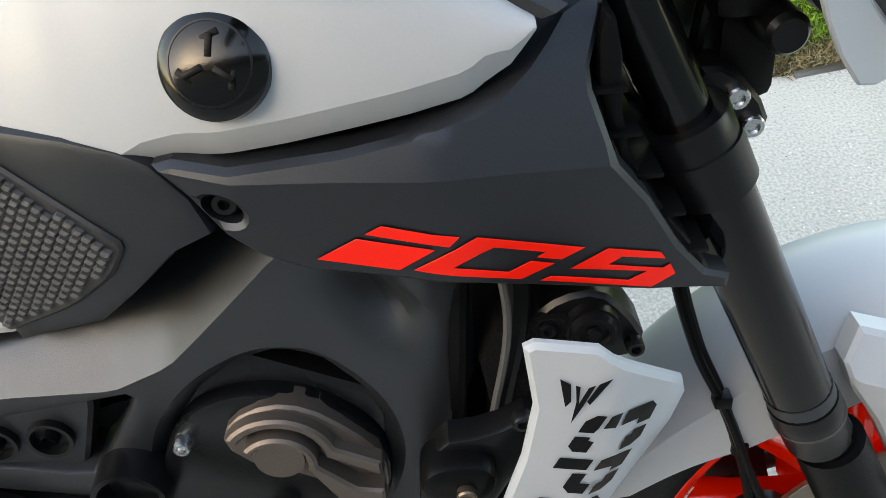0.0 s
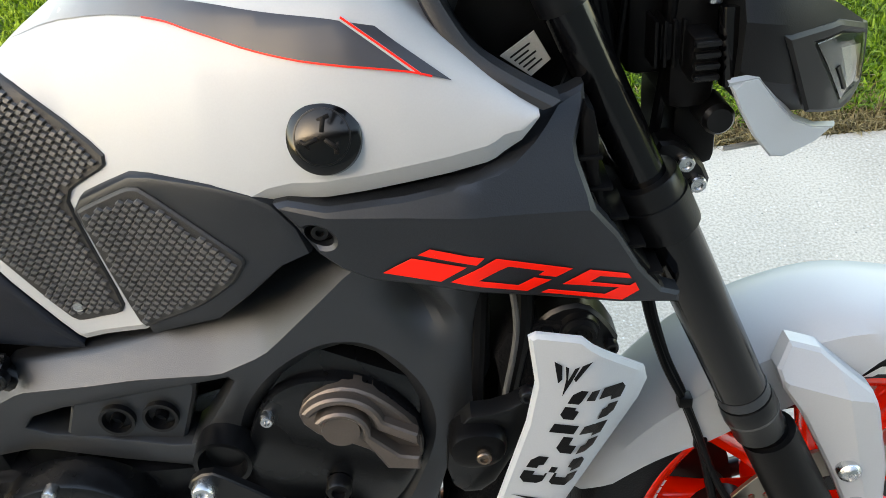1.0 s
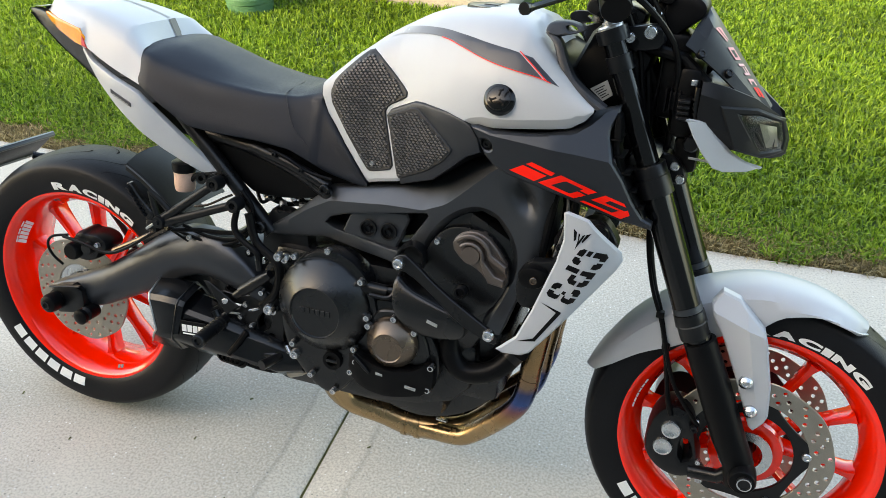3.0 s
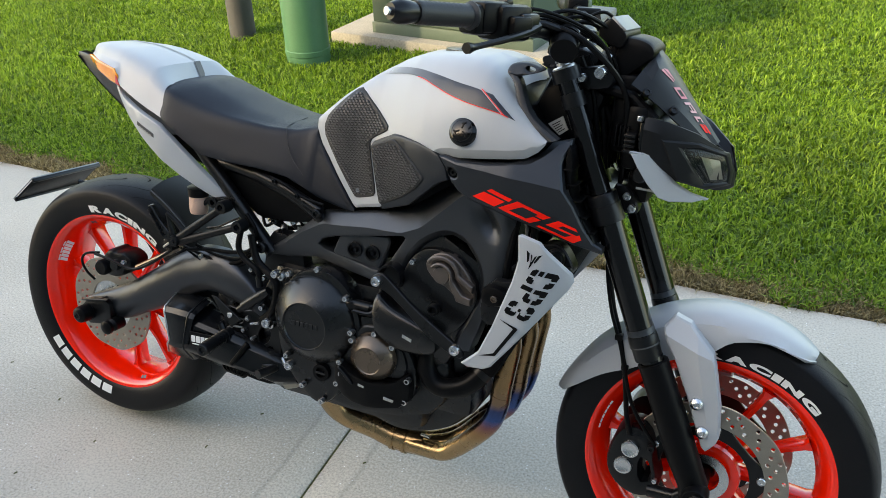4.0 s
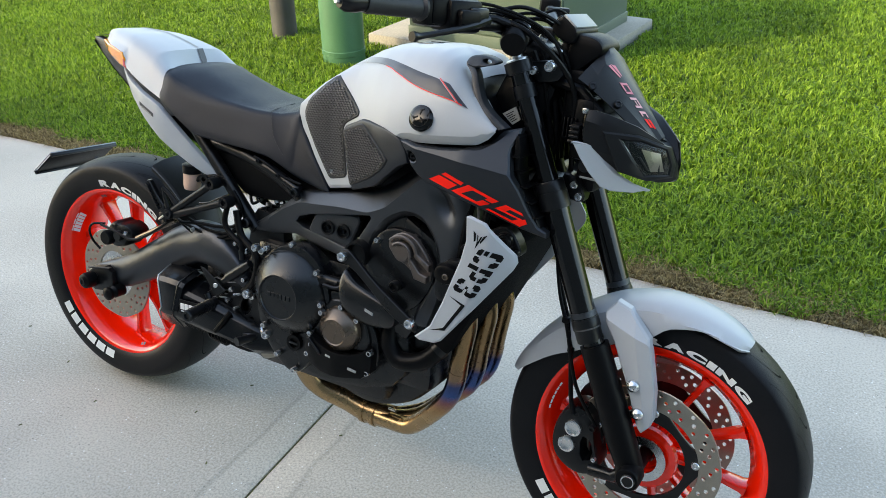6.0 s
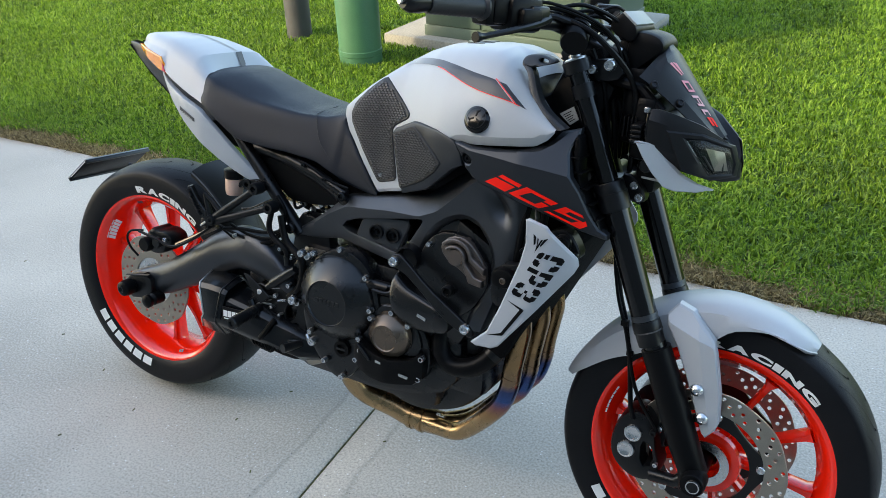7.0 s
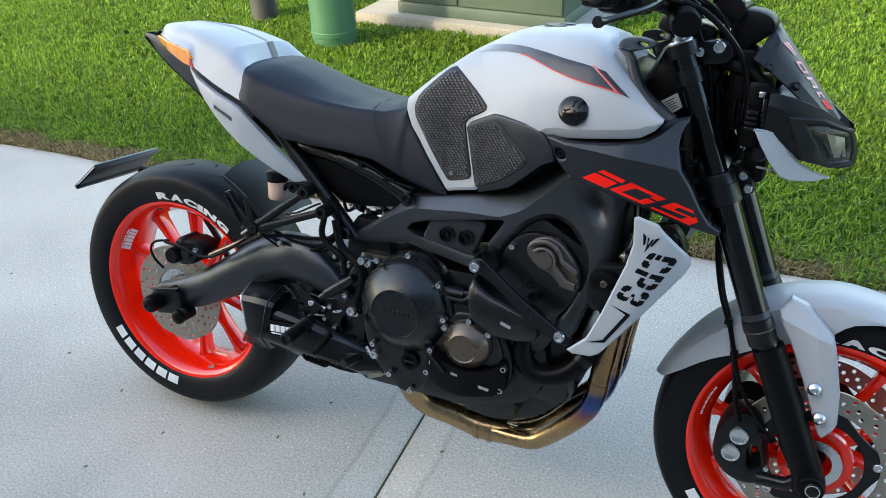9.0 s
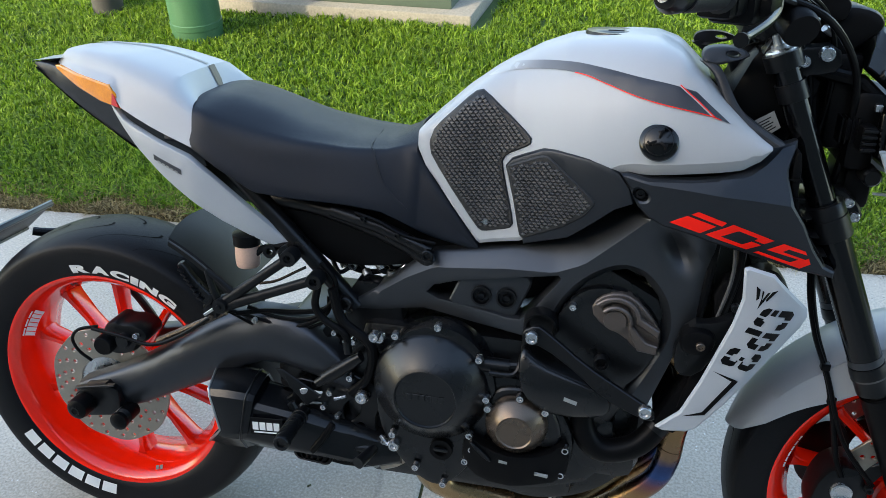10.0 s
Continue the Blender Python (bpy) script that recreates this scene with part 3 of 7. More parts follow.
tread(*RW, rprof, 0.0, 20, rear, 0)
front, fprof = wheel("front_wheel", "glossy fluorescent red cast front wheel", *FW, 0.2993, 0.0590, 0.2265, 0.92, 0.009, 10, 28)
fs_ = sidewall(fprof)
part("lettering", ring_text("RACING", 0.2345, 0.0150, 100, 46, *FW, fs_, 1), PALE, front, "white raised RACING lettering")
part("maker_lettering", ring_bars(6, 0.2355, 0.0195, 266, 213, *FW, fs_), PALE, front, "white raised bars of lettering")
part("rim_decal", ring_bars(6, 0.2085, 0.012, 173, 154, *FW, lambda r: -0.0500 + (0.222 - r) * 0.55), PALE, front, "small white rim decal")
for side in (1, -1):
    y = -0.066 * side
    brake_disc(*FW, y - 0.0025, 0.108, 0.149, (0.119, 0.130, 0.141), 24, front, "drilled steel front brake disc")
    star = []
    for k in range(20):
        a = (k + 0.2) * math.tau / 20
        r = 0.113 if k % 4 in (0, 1) else 0.098
        star.append((FW[0] + r * math.cos(a), FW[1] + r * math.sin(a)))
    part("disc_carrier", panel(rounded(star), y - 0.001, 0.006, 0.001, 0.015, [ellipse(*FW, 0.082, n=32)]), SATIN, front, "black disc carrier")
    for k in range(5):
        a = (k * 4 + 0.7) * math.tau / 20
        part("rotor_bolt", bolt(FW[0] + 0.103 * math.cos(a), y - 0.003 * side, FW[1] + 0.103 * math.sin(a), 0.008, 0.006 * side), STEEL, front)
    inner = [(0.030, y + 0.004 * side), (0.064, y + 0.002 * side), (0.066, y + 0.012 * side), (0.045, y + 0.03 * side), (0.03, y + 0.03 * side)]
    part("hub_flange", lathe(inner, *FW, 40, True), RED, front)
tread(*FW, fprof, 0.0, 18, front, 8)
part("sensor_ring", lathe([(0.030, -0.074), (0.047, -0.074), (0.047, -0.071), (0.030, -0.071)], *FW, 48, True), STEEL, front, "slotted speed sensor ring")

# swingarm
arm_y = [(-0.05, -0.118), (0.10, -0.120), (0.30, -0.128), (0.40, -0.140), (0.52, -0.142)]
arm = [(-0.045, 0.345), (-0.02, 0.357), (0.069, 0.394), (0.154, 0.447), (0.259, 0.522), (0.324, 0.546), (0.395, 0.550), (0.454, 0.522), (0.52, 0.465), (0.53, 0.42),
       (0.451, 0.440), (0.39, 0.456), (0.327, 0.446), (0.247, 0.391), (0.150, 0.345), (0.081, 0.311), (-0.015, 0.290), (-0.045, 0.300)]


def arm_face(x, z):
    y, = near(arm_y, x)
    mid = near([(-0.05, 0.32), (0.08, 0.352), (0.25, 0.457), (0.36, 0.50), (0.45, 0.48), (0.53, 0.445)], x)[0]
    return y + 6.5 * (z - mid) ** 2


swing = part("swingarm", panel(rounded(arm), arm_face, 0.038, 0.009, 0.018), ARM, bike, "curved black aluminium swingarm")
left_arm = [(-0.045, 0.345), (0.10, 0.375), (0.30, 0.44), (0.53, 0.485), (0.53, 0.40), (0.30, 0.36), (0.10, 0.295), (-0.045, 0.29)]
part("left_arm", panel(rounded(left_arm), 0.115, 0.032, 0.006, 0.03), SATIN, swing)
part("cross_brace", block(0.37, 0.47, -0.12, 0.13, 0.40, 0.52, 0.015), SATIN, swing)
part("axle_block", panel(rounded([(-0.035, 0.35), (0.055, 0.372), (0.06, 0.302), (-0.035, 0.285)]), -0.132, 0.02, 0.004, 0.02), SATIN, swing)
part("axle_slider", lathe([(0, -0.168), (0.011, -0.168), (0.019, -0.163), (0.021, -0.155), (0.021, -0.135), (0.016, -0.13), (0.016, -0.10)], -0.012, 0.322, 24), BLACK, swing, "round black axle slider")
part("slider_bolt", lathe([(0.006, -0.1695), (0.009, -0.1695), (0.009, -0.166), (0.006, -0.166)], -0.012, 0.322, 16, True), SATIN, swing)
part("paddock_spool", lathe([(0, -0.163), (0.008, -0.163), (0.017, -0.158), (0.017, -0.150), (0.010, -0.146), (0.016, -0.138), (0.016, -0.11)], 0.068, 0.306, 24), BLACK, swing, "black paddock stand spool")
part("adjuster_cap", panel(rounded([(-0.03, 0.352), (0.05, 0.368), (0.055, 0.364), (-0.03, 0.347)], 1), -0.136, 0.01, 0.001, 0.02), SATIN, swing)

# rear brake
rcal = part("rear_caliper", panel(rounded([(0.022, 0.456), (0.040, 0.485), (0.060, 0.492), (0.068, 0.486), (0.094, 0.490), (0.122, 0.478), (0.120, 0.455), (0.098, 0.448), (0.092, 0.430), (0.055, 0.418), (0.028, 0.430)], 2), -0.118, 0.055, 0.012, 0.012), SATIN, bike, "small black rear brake caliper")
part("piston_cap", lathe([(0, -0.135), (0.016, -0.135), (0.019, -0.130), (0.019, -0.10)], 0.040, 0.446, 24), BLACK, rcal)
part("piston_cap", lathe([(0, -0.130), (0.012, -0.130), (0.014, -0.126), (0.014, -0.10)], 0.078, 0.458, 20), SATIN, rcal)
part("caliper_pin", bolt(0.104, -0.122, 0.470, 0.006, 0.006), STEEL, rcal)
part("brake_hose", tube([(0.028, -0.122, 0.480), (-0.005, -0.132, 0.474), (-0.022, -0.130, 0.452), (-0.016, -0.125, 0.425), (0.004, -0.12, 0.405)], 0.003, 8, 20), BLACK, rcal)
part("brake_line", tube([(0.02, -0.128, 0.477), (0.08, -0.135, 0.474), (0.14, -0.138, 0.466), (0.20, -0.140, 0.492), (0.285, -0.140, 0.552)], 0.0035, 8, 24), BLACK, rcal)
part("brake_stay", tube([(0.15, -0.128, 0.470), (0.29, -0.134, 0.548)], 0.006, 10), BRONZE, rcal, "dull metal hose sleeve")

# hugger, number plate holder
hug = []
for k in range(9):
    ring = []
    for rr, yy, back in ((0.362, -0.092, -2.0), (0.369, -0.092, -1.6), (0.374, -0.086, -1.0), (0.377, -0.045, 0.5), (0.378, 0.0, 1.0), (0.377, 0.045, 0.5), (0.374, 0.086, -1.0), (0.369, 0.092, -1.6), (0.362, 0.092, -2.0)):
        a = radians(64 - 3.0 * k + back * (1 - k / 8))
        ring.append((RW[0] + rr * math.cos(a), yy, RW[1] + rr * math.sin(a)))
    hug.append(ring)
hb = loft(hug)
shell(hb, 0.003)
hugger = part("rear_hugger", hb, SHELL, bike, "black plastic rear hugger", 20)
# Lighter tube for the highlight along the black hugger's edge, put into its colour.
part("hugger_edge_glint", tube([(RW[0] + 0.371 * math.cos(radians(a)), -0.0915, RW[1] + 0.371 * math.sin(radians(a))) for a in np.linspace(62.4, 40, 10)], 0.0016, 6), CAST, hugger)
pl = joined(moved(block(-0.048, 0.048, -0.105, 0.105, -0.0025, 0.0025, 0.001), pose(-0.275, 0.04, 0.571, 0, -41, 0)))
plate = part("plate_holder", pl, BLACK, bike, "small dark number plate on its holder")
part("plate_frame", moved(joined(block(-0.051, -0.043, -0.108, 0.108, -0.006, 0.005, 0.002), block(0.043, 0.051, -0.108, 0.108, -0.006, 0.005, 0.002)), pose(-0.275, 0.04, 0.571, 0, -41, 0)), SATIN, plate)
part("plate_bar", moved(block(-0.012, 0.012, -0.07, 0.07, 0.003, 0.0045, 0.0005), pose(-0.275, 0.04, 0.571, 0, -41, 0)), ALU, plate)
for x0, x1, y0, y1 in ((-0.0515, -0.0495, -0.108, 0.108), (0.0495, 0.0515, -0.108, 0.108), (-0.0495, 0.0495, -0.108, -0.106), (-0.0495, 0.0495, 0.106, 0.108)):
    part("plate_rim", moved(block(x0, x1, y0, y1, 0.003, 0.0062, 0.0005), pose(-0.275, 0.04, 0.571, 0, -41, 0)), PAPER, plate)
part("plate_stud", moved(block(-0.006, 0.006, -0.062, -0.050, 0.002, 0.0075, 0.002), pose(-0.275, 0.04, 0.571, 0, -41, 0)), SATIN, plate)
part("plate_arm", tube([(-0.225, 0.06, 0.572), (-0.15, 0.115, 0.54), (-0.05, 0.125, 0.42), (0.0, 0.128, 0.34)], 0.009, 10, 20), SATIN, plate)

# exhaust
ex = part("exhaust", tube([(0.62, -0.06, 0.27), (0.638, -0.045, 0.215), (0.668, -0.030, 0.184), (0.73, -0.016, 0.166), (0.79, -0.012, 0.154), (0.86, -0.012, 0.158)], [0.030, 0.029, 0.028, 0.028, 0.030, 0.029], 20, 36), TITAN, bike, "gold heat-tinted titanium exhaust headers with blue bends")
for y, x0 in ((-0.085, 0.0), (0.0, 0.006), (0.085, 0.006)):
    q = y / 0.085
    low = 0.0 if q < 0 else 0.008
    p = [(1.000, y, 0.570), (1.044, y, 0.540), (1.060 + x0, y, 0.490), (1.056 + x0, y, 0.440), (1.050 + x0, y, 0.392), (1.046 + x0, y, 0.345), (1.030 + x0, y * 0.94, 0.298), (0.990, y * 0.74, 0.244 + low), (0.945, 0.045 * q, 0.194 + low), (0.908, 0.030 * q - 0.006, 0.167 + low), (0.85, 0.014 * q - 0.012, 0.157), (0.80, 0.008 * q - 0.012, 0.154)]
    part("header_pipe", tube(p, 0.0205, 20, 54), TITAN, ex)
    part("pipe_band", tube([(1.0485 + x0, y, 0.372), (1.0475 + x0, y, 0.366)], 0.0216, 20), TITAN, ex)
for x in (0.783, 0.812):
    part("pipe_joint", moved(lathe([(0.029, -0.005), (0.0325, -0.005), (0.0325, 0.005), (0.029, 0.005)], 0, 0, 24, True), pose(x, -0.012, 0.1545, 0, 0, 90)), TITAN, ex)
part("spring", tube([(0.855, -0.030, 0.190), (0.880, -0.040, 0.196)], 0.0035, 8), STEEL, ex)

def octo(cz, ry, rz):
    """A rounded six-sided section."""
    return rounded(ellipse(0, cz, ry * 1.08, rz * 1.08, 6, 0.30), 1, 0.10)


hexa = []
for x, cz, ry, rz in ((0.600, 0.312, 0.026, 0.026), (0.555, 0.318, 0.048, 0.042), (0.44, 0.334, 0.056, 0.056), (0.312, 0.346, 0.058, 0.064)):
    hexa.append([(x, -0.118 + y, z) for y, z in octo(cz, ry, rz)])
fine = []
for a, b in zip(hexa, hexa[1:]):
    for k in range(3):
        fine.append([tuple(np.array(p) + (np.array(q) - np.array(p)) * k / 3) for p, q in zip(a, b)])
fine.append(hexa[-1])
muff = part("silencer", loft(fine, True, True), CARBON, bike, "short dark carbon silencer with a slash-cut end cap", 30)
cap = []
for x0, sc, slash in ((0.336, 1.04, 0.0), (0.326, 1.12, 0.1), (0.304, 1.15, 0.5), (0.290, 1.08, 1.0)):
    cap.append([(x0 + 0.18 * (z - 0.35) - slash * 0.62 * abs(z - 0.345), -0.118 + y, z) for y, z in octo(0.350, 0.056 * sc, 0.070 * sc)])
cb = loft(cap, True, False)
shell(cb, 0.004)
part("end_cap", cb, CARBON, muff, "slash-cut carbon end cap", 20)
# The carbon edge's highlight is put into a bright metal colour.
part("cap_edge_glint", tube(cap[-1] + cap[-1][:1], 0.0022, 8), ALU, muff, "thin lip of the end cap, its edge highlight set as bright metal")
part("cap_seam", tube(cap[1] + cap[1][:1], 0.0018, 8), SATIN, muff)
part("outlet", moved(lathe([(0.024, -0.04), (0.027, -0.04), (0.027, 0.04), (0.024, 0.04)], 0, 0, 28, True), pose(0.315, -0.118, 0.350, 0, 0, 90)), STEEL, muff)
part("outlet_bore", moved(lathe([(0.0, 0.02), (0.025, 0.02)], 0, 0, 28), pose(0.315, -0.118, 0.350, 0, 0, 90)), BLACK, muff)
part("strap", tube([(0.452, -0.173, 0.32), (0.47, -0.172, 0.345), (0.485, -0.16, 0.372)], 0.006, 8), BLACK, muff)
part("maker_label", panel([(0.340, 0.372), (0.400, 0.376), (0.400, 0.342), (0.340, 0.338)], lambda x, z: -0.1765, 0.002, 0.0004, 0.02), BLACK, muff, "black maker's label with white bars")
for k in range(4):
    x, z = 0.345 + k * 0.0130, 0.364 + k * 0.0009
    part("label_bar", panel([(x, z), (x + 0.0105, z + 0.0007), (x + 0.0105, z - 0.0145), (x, z - 0.0152)], -0.1775, 0.0012, 0.0002, 0.02), PALE, muff)
part("label_line", panel([(0.347, 0.3455), (0.395, 0.3490), (0.395, 0.3465), (0.347, 0.3430)], -0.1775, 0.0012, 0.0002, 0.02), PALE, muff)
part("inlet_cone", tube([(0.560, -0.110, 0.296), (0.585, -0.108, 0.300), (0.620, -0.100, 0.312)], [0.034, 0.028, 0.021], 22, 12), DISC, muff, "dull steel inlet cone")
part("link_pipe", tube([(0.545, -0.115, 0.318), (0.58, -0.10, 0.30), (0.62, -0.06, 0.27)], 0.029, 18, 14), SATIN, muff)

# engine
eng = part("engine", joined(block(0.52, 0.90, -0.125, 0.125, 0.25, 0.56, 0.03), block(0.86, 1.00, -0.11, 0.11, 0.30, 0.50, 0.03)), ENGINE, bike, "black three-cylinder engine")
cyl = block(-0.09, 0.09, -0.135, 0.135, -0.02, 0.24, 0.012)
part("cylinder_block", moved(cyl, pose(0.86, 0, 0.46, 0, 28, 0)), ENGINE, eng)
part("oil_pan", panel(rounded([(0.70, 0.31), (0.95, 0.34), (1.00, 0.33), (0.985, 0.30), (0.93, 0.245), (0.84, 0.213), (0.76, 0.226), (0.69, 0.268)], 2), -0.085, 0.17, 0.02, 0.02), ENGINE, eng)
part("lower_crankcase", panel(rounded([(0.60, 0.32), (0.68, 0.26), (0.90, 0.29), (0.96, 0.36), (0.95, 0.46), (0.62, 0.46)], 1), -0.135, 0.2, 0.012, 0.02), ENGINE, eng)
flange = rounded([(0.562, 0.46), (0.575, 0.525), (0.615, 0.570), (0.680, 0.585), (0.735, 0.553), (0.765, 0.49), (0.762, 0.43), (0.742, 0.36), (0.70, 0.29), (0.665, 0.272), (0.625, 0.295), (0.583, 0.345), (0.563, 0.40)], 2)
part("clutch_flange", panel(flange, -0.158, 0.04, 0.006, 0.015), ENGINE, eng)
part("clutch_cover", lathe([(0.098, -0.148), (0.0965, -0.158), (0.092, -0.166), (0.056, -0.1965), (0.0515, -0.199), (0.0500, -0.1985), (0.0485, -0.1955), (0.0, -0.1955)], 0.655, 0.468, 64), ENGINE, eng, "domed black clutch cover")
for k in range(6):
    x = 0.625 + k * 0.0105
    part("cover_bar", panel([(x, 0.476), (x + 0.008, 0.4765), (x + 0.008, 0.4655), (x, 0.465)], -0.1975, 0.002, 0.0003, 0.02), ENGINE, eng)
part("oil_filler", lathe([(0.0, -0.160), (0.012, -0.160), (0.012, -0.166), (0.019, -0.166), (0.020, -0.160), (0.020, -0.15)], 0.676, 0.355, 32), BLACK, eng, "round black oil sight cap")
part("filler_grip", block(0.664, 0.688, -0.167, -0.155, 0.352, 0.358, 0.001), ENGINE, eng)
gen = rounded([(0.735, 0.49), (0.775, 0.505), (0.83, 0.495), (0.868, 0.455), (0.895, 0.40), (0.885, 0.335), (0.82, 0.310), (0.74, 0.318), (0.712, 0.345), (0.715, 0.42)], 2)
part("generator_case", panel(gen, -0.152, 0.04, 0.006, 0.015), ENGINE, eng)
part("generator_ring", panel(rounded([(0.752, 0.478), (0.80, 0.492), (0.848, 0.472), (0.872, 0.42), (0.868, 0.385), (0.80, 0.382), (0.745, 0.395)], 2), -0.160, 0.012, 0.003, 0.015), ENGINE, eng)
part("generator_cover", lathe([(0.051, -0.158), (0.050, -0.168), (0.046, -0.176), (0.029, -0.190), (0.027, -0.188), (0.0, -0.188)], 0.799, 0.425, 56), BRONZE, eng, "domed bronze generator cover")
skid = rounded([(0.716, 0.400), (0.755, 0.380), (0.80, 0.374), (0.85, 0.382), (0.875, 0.405), (0.888, 0.39), (0.884, 0.335), (0.81, 0.318), (0.745, 0.316), (0.712, 0.345)], 1)
part("crash_cover", panel(skid, lambda x, z: -0.186 + abs(x - 0.80) * 0.15, 0.025, 0.004, 0.015), BLACK, eng, "black plastic engine crash cover")
for x, z in ((0.776, 0.366), (0.835, 0.352)):
    part("cover_mark", panel([(x, z), (x + 0.022, z - 0.002), (x + 0.021, z - 0.007), (x, z - 0.005)], -0.1845, 0.003, 0.0003, 0.02), PAPER, eng)
part("cover_groove", panel(rounded([(0.725, 0.39), (0.732, 0.392), (0.765, 0.362), (0.758, 0.358)], 1), -0.1845, 0.01, 0.001, 0.01), SATIN, eng)
for x, z in ((0.668, 0.586), (0.599, 0.562), (0.735, 0.538), (0.749, 0.468), (0.752, 0.452), (0.803, 0.478), (0.844, 0.459), (0.724, 0.396), (0.729, 0.370), (0.718, 0.345), (0.753, 0.324), (0.816, 0.326), (0.876, 0.346), (0.880, 0.394), (0.682, 0.292), (0.634, 0.318), (0.594, 0.377)):
    part("cover_bolt", bolt(x, -0.165, z, 0.0066, 0.010), STEEL, eng)
for x, z, r in ((0.562, 0.552, 0.009), (0.539, 0.435, 0.011), (0.595, 0.350, 0.010)):
    part("engine_bolt", bolt(x, -0.158, z, r, 0.012), STEEL, eng)
part("clutch_arm", joined(moved(lathe([(0.0, -0.03), (0.012, -0.03), (0.013, 0.03), (0.0, 0.03)], 0, 0, 20), pose(0.752, -0.150, 0.520, 0, 0, 90)), tube([(0.752, -0.15, 0.52), (0.805, -0.155, 0.528)], 0.006, 8)), SATIN, eng)
part("arm_lever", tube([(0.752, -0.168, 0.515), (0.79, -0.165, 0.517), (0.80, -0.150, 0.545), (0.802, -0.14, 0.58)], 0.004, 8, 16), SATIN, eng)
part("starter_cover", panel(rounded([(0.795, 0.572), (0.83, 0.545), (0.87, 0.534), (0.94, 0.514), (0.945, 0.47), (0.885, 0.452), (0.835, 0.46), (0.80, 0.50)], 2), lambda x, z: -0.165 - 0.02 * math.cos((z - 0.5) * 25), 0.05, 0.008, 0.015), ENGINE, eng, "black side cover")
part("cover_word", panel([(0.872, 0.500), (0.892, 0.494), (0.891, 0.488), (0.871, 0.494)], -0.1865, 0.003, 0.0003, 0.02), PAPER, eng)
part("head_cover", panel(rounded([(0.840, 0.585), (0.858, 0.640), (0.895, 0.675), (0.955, 0.672), (1.00, 0.63), (1.01, 0.58), (0.965, 0.505), (0.90, 0.485), (0.85, 0.53)], 2), -0.150, 0.03, 0.006, 0.015), ENGINE, eng)
def arc_rib(r0, r1, a0, a1, tail):
    """An arched rib round the plug well that runs out into a straight tail."""
    cx, cz = 0.936, 0.655
    far = [(cx + r1 * math.cos(radians(a)), cz + r1 * math.sin(radians(a))) for a in np.linspace(a0, a1, 14)]
    back = [(cx + r0 * math.cos(radians(a)), cz + r0 * math.sin(radians(a))) for a in np.linspace(a1 - 12, a0, 14)]
    return far + tail + back


LOW = Matrix.Translation((0, 0, -0.026))
head_plate = part("head_step", moved(panel(rounded([(0.898, 0.664), (0.908, 0.686), (0.935, 0.698), (0.960, 0.692), (0.985, 0.668), (1.004, 0.640), (1.002, 0.602), (0.972, 0.606), (0.950, 0.628), (0.918, 0.640)], 1), -0.158, 0.02, 0.002, 0.01), LOW), BROWNCAST, eng, "stepped brown-grey cylinder head cover")
part("head_rib", moved(panel(arc_rib(0.0305, 0.0385, 142, 12, [(1.002, 0.646), (1.002, 0.632)]), -0.168, 0.012, 0.002, 0.008), LOW), BROWNCAST, head_plate)
part("head_rib", moved(panel(arc_rib(0.0195, 0.0255, 142, -8, [(0.984, 0.627), (1.001, 0.623), (1.001, 0.608), (0.972, 0.612)]), -0.172, 0.016, 0.002, 0.008), LOW), BROWNCAST, head_plate)
part("plug_well", moved(lathe([(0, -0.166), (0.0165, -0.166), (0.0175, -0.163), (0.0175, -0.155)], 0.936, 0.655, 28), LOW), BROWNCAST, head_plate)
part("head_bolt", bolt(0.922, -0.153, 0.553, 0.012, 0.012), SATIN, eng)
part("head_bolt", bolt(0.872, -0.150, 0.64, 0.006, 0.010), STEEL, eng)
part("water_hose", tube([(0.90, -0.115, 0.47), (0.905, -0.135, 0.415), (0.935, -0.14, 0.385), (0.985, -0.135, 0.395), (1.02, -0.12, 0.43), (1.04, -0.10, 0.48)], 0.020, 16, 30), BLACK, eng, "thick black coolant hose")
part("hose_clip", tube([(1.014, -0.124, 0.424), (1.023, -0.118, 0.436)], 0.0215, 18), SATIN, eng)
part("sprocket_cover", panel(rounded([(0.50, 0.50), (0.55, 0.55), (0.58, 0.45), (0.57, 0.35), (0.53, 0.33), (0.49, 0.40)], 2), -0.125, 0.04, 0.006, 0.02), ENGINE, eng)

# frame
frame_y = [(0.52, -0.112), (0.62, -0.122), (0.72, -0.138), (0.85, -0.152), (0.95, -0.160), (1.08, -0.166)]


CREST = [(0.508, 0.580), (0.55, 0.604), (0.60, 0.640), (0.65, 0.668), (0.764, 0.685), (0.84, 0.690), (0.882, 0.709), (0.901, 0.726), (0.958, 0.780), (0.975, 0.798), (1.07, 0.805)]


ARCH = [(0.957, 0.475), (0.964, 0.505), (0.986, 0.555), (1.003, 0.600), (1.005, 0.633), (0.995, 0.664), (0.972, 0.692), (0.945, 0.703), (0.920, 0.697), (0.890, 0.676), (0.864, 0.642), (0.848, 0.603)]
ARCH_LINE = [tuple(p) for p in spline(ARCH, 60)]
ARCH_LINE += ARCH_LINE[-2:0:-1]


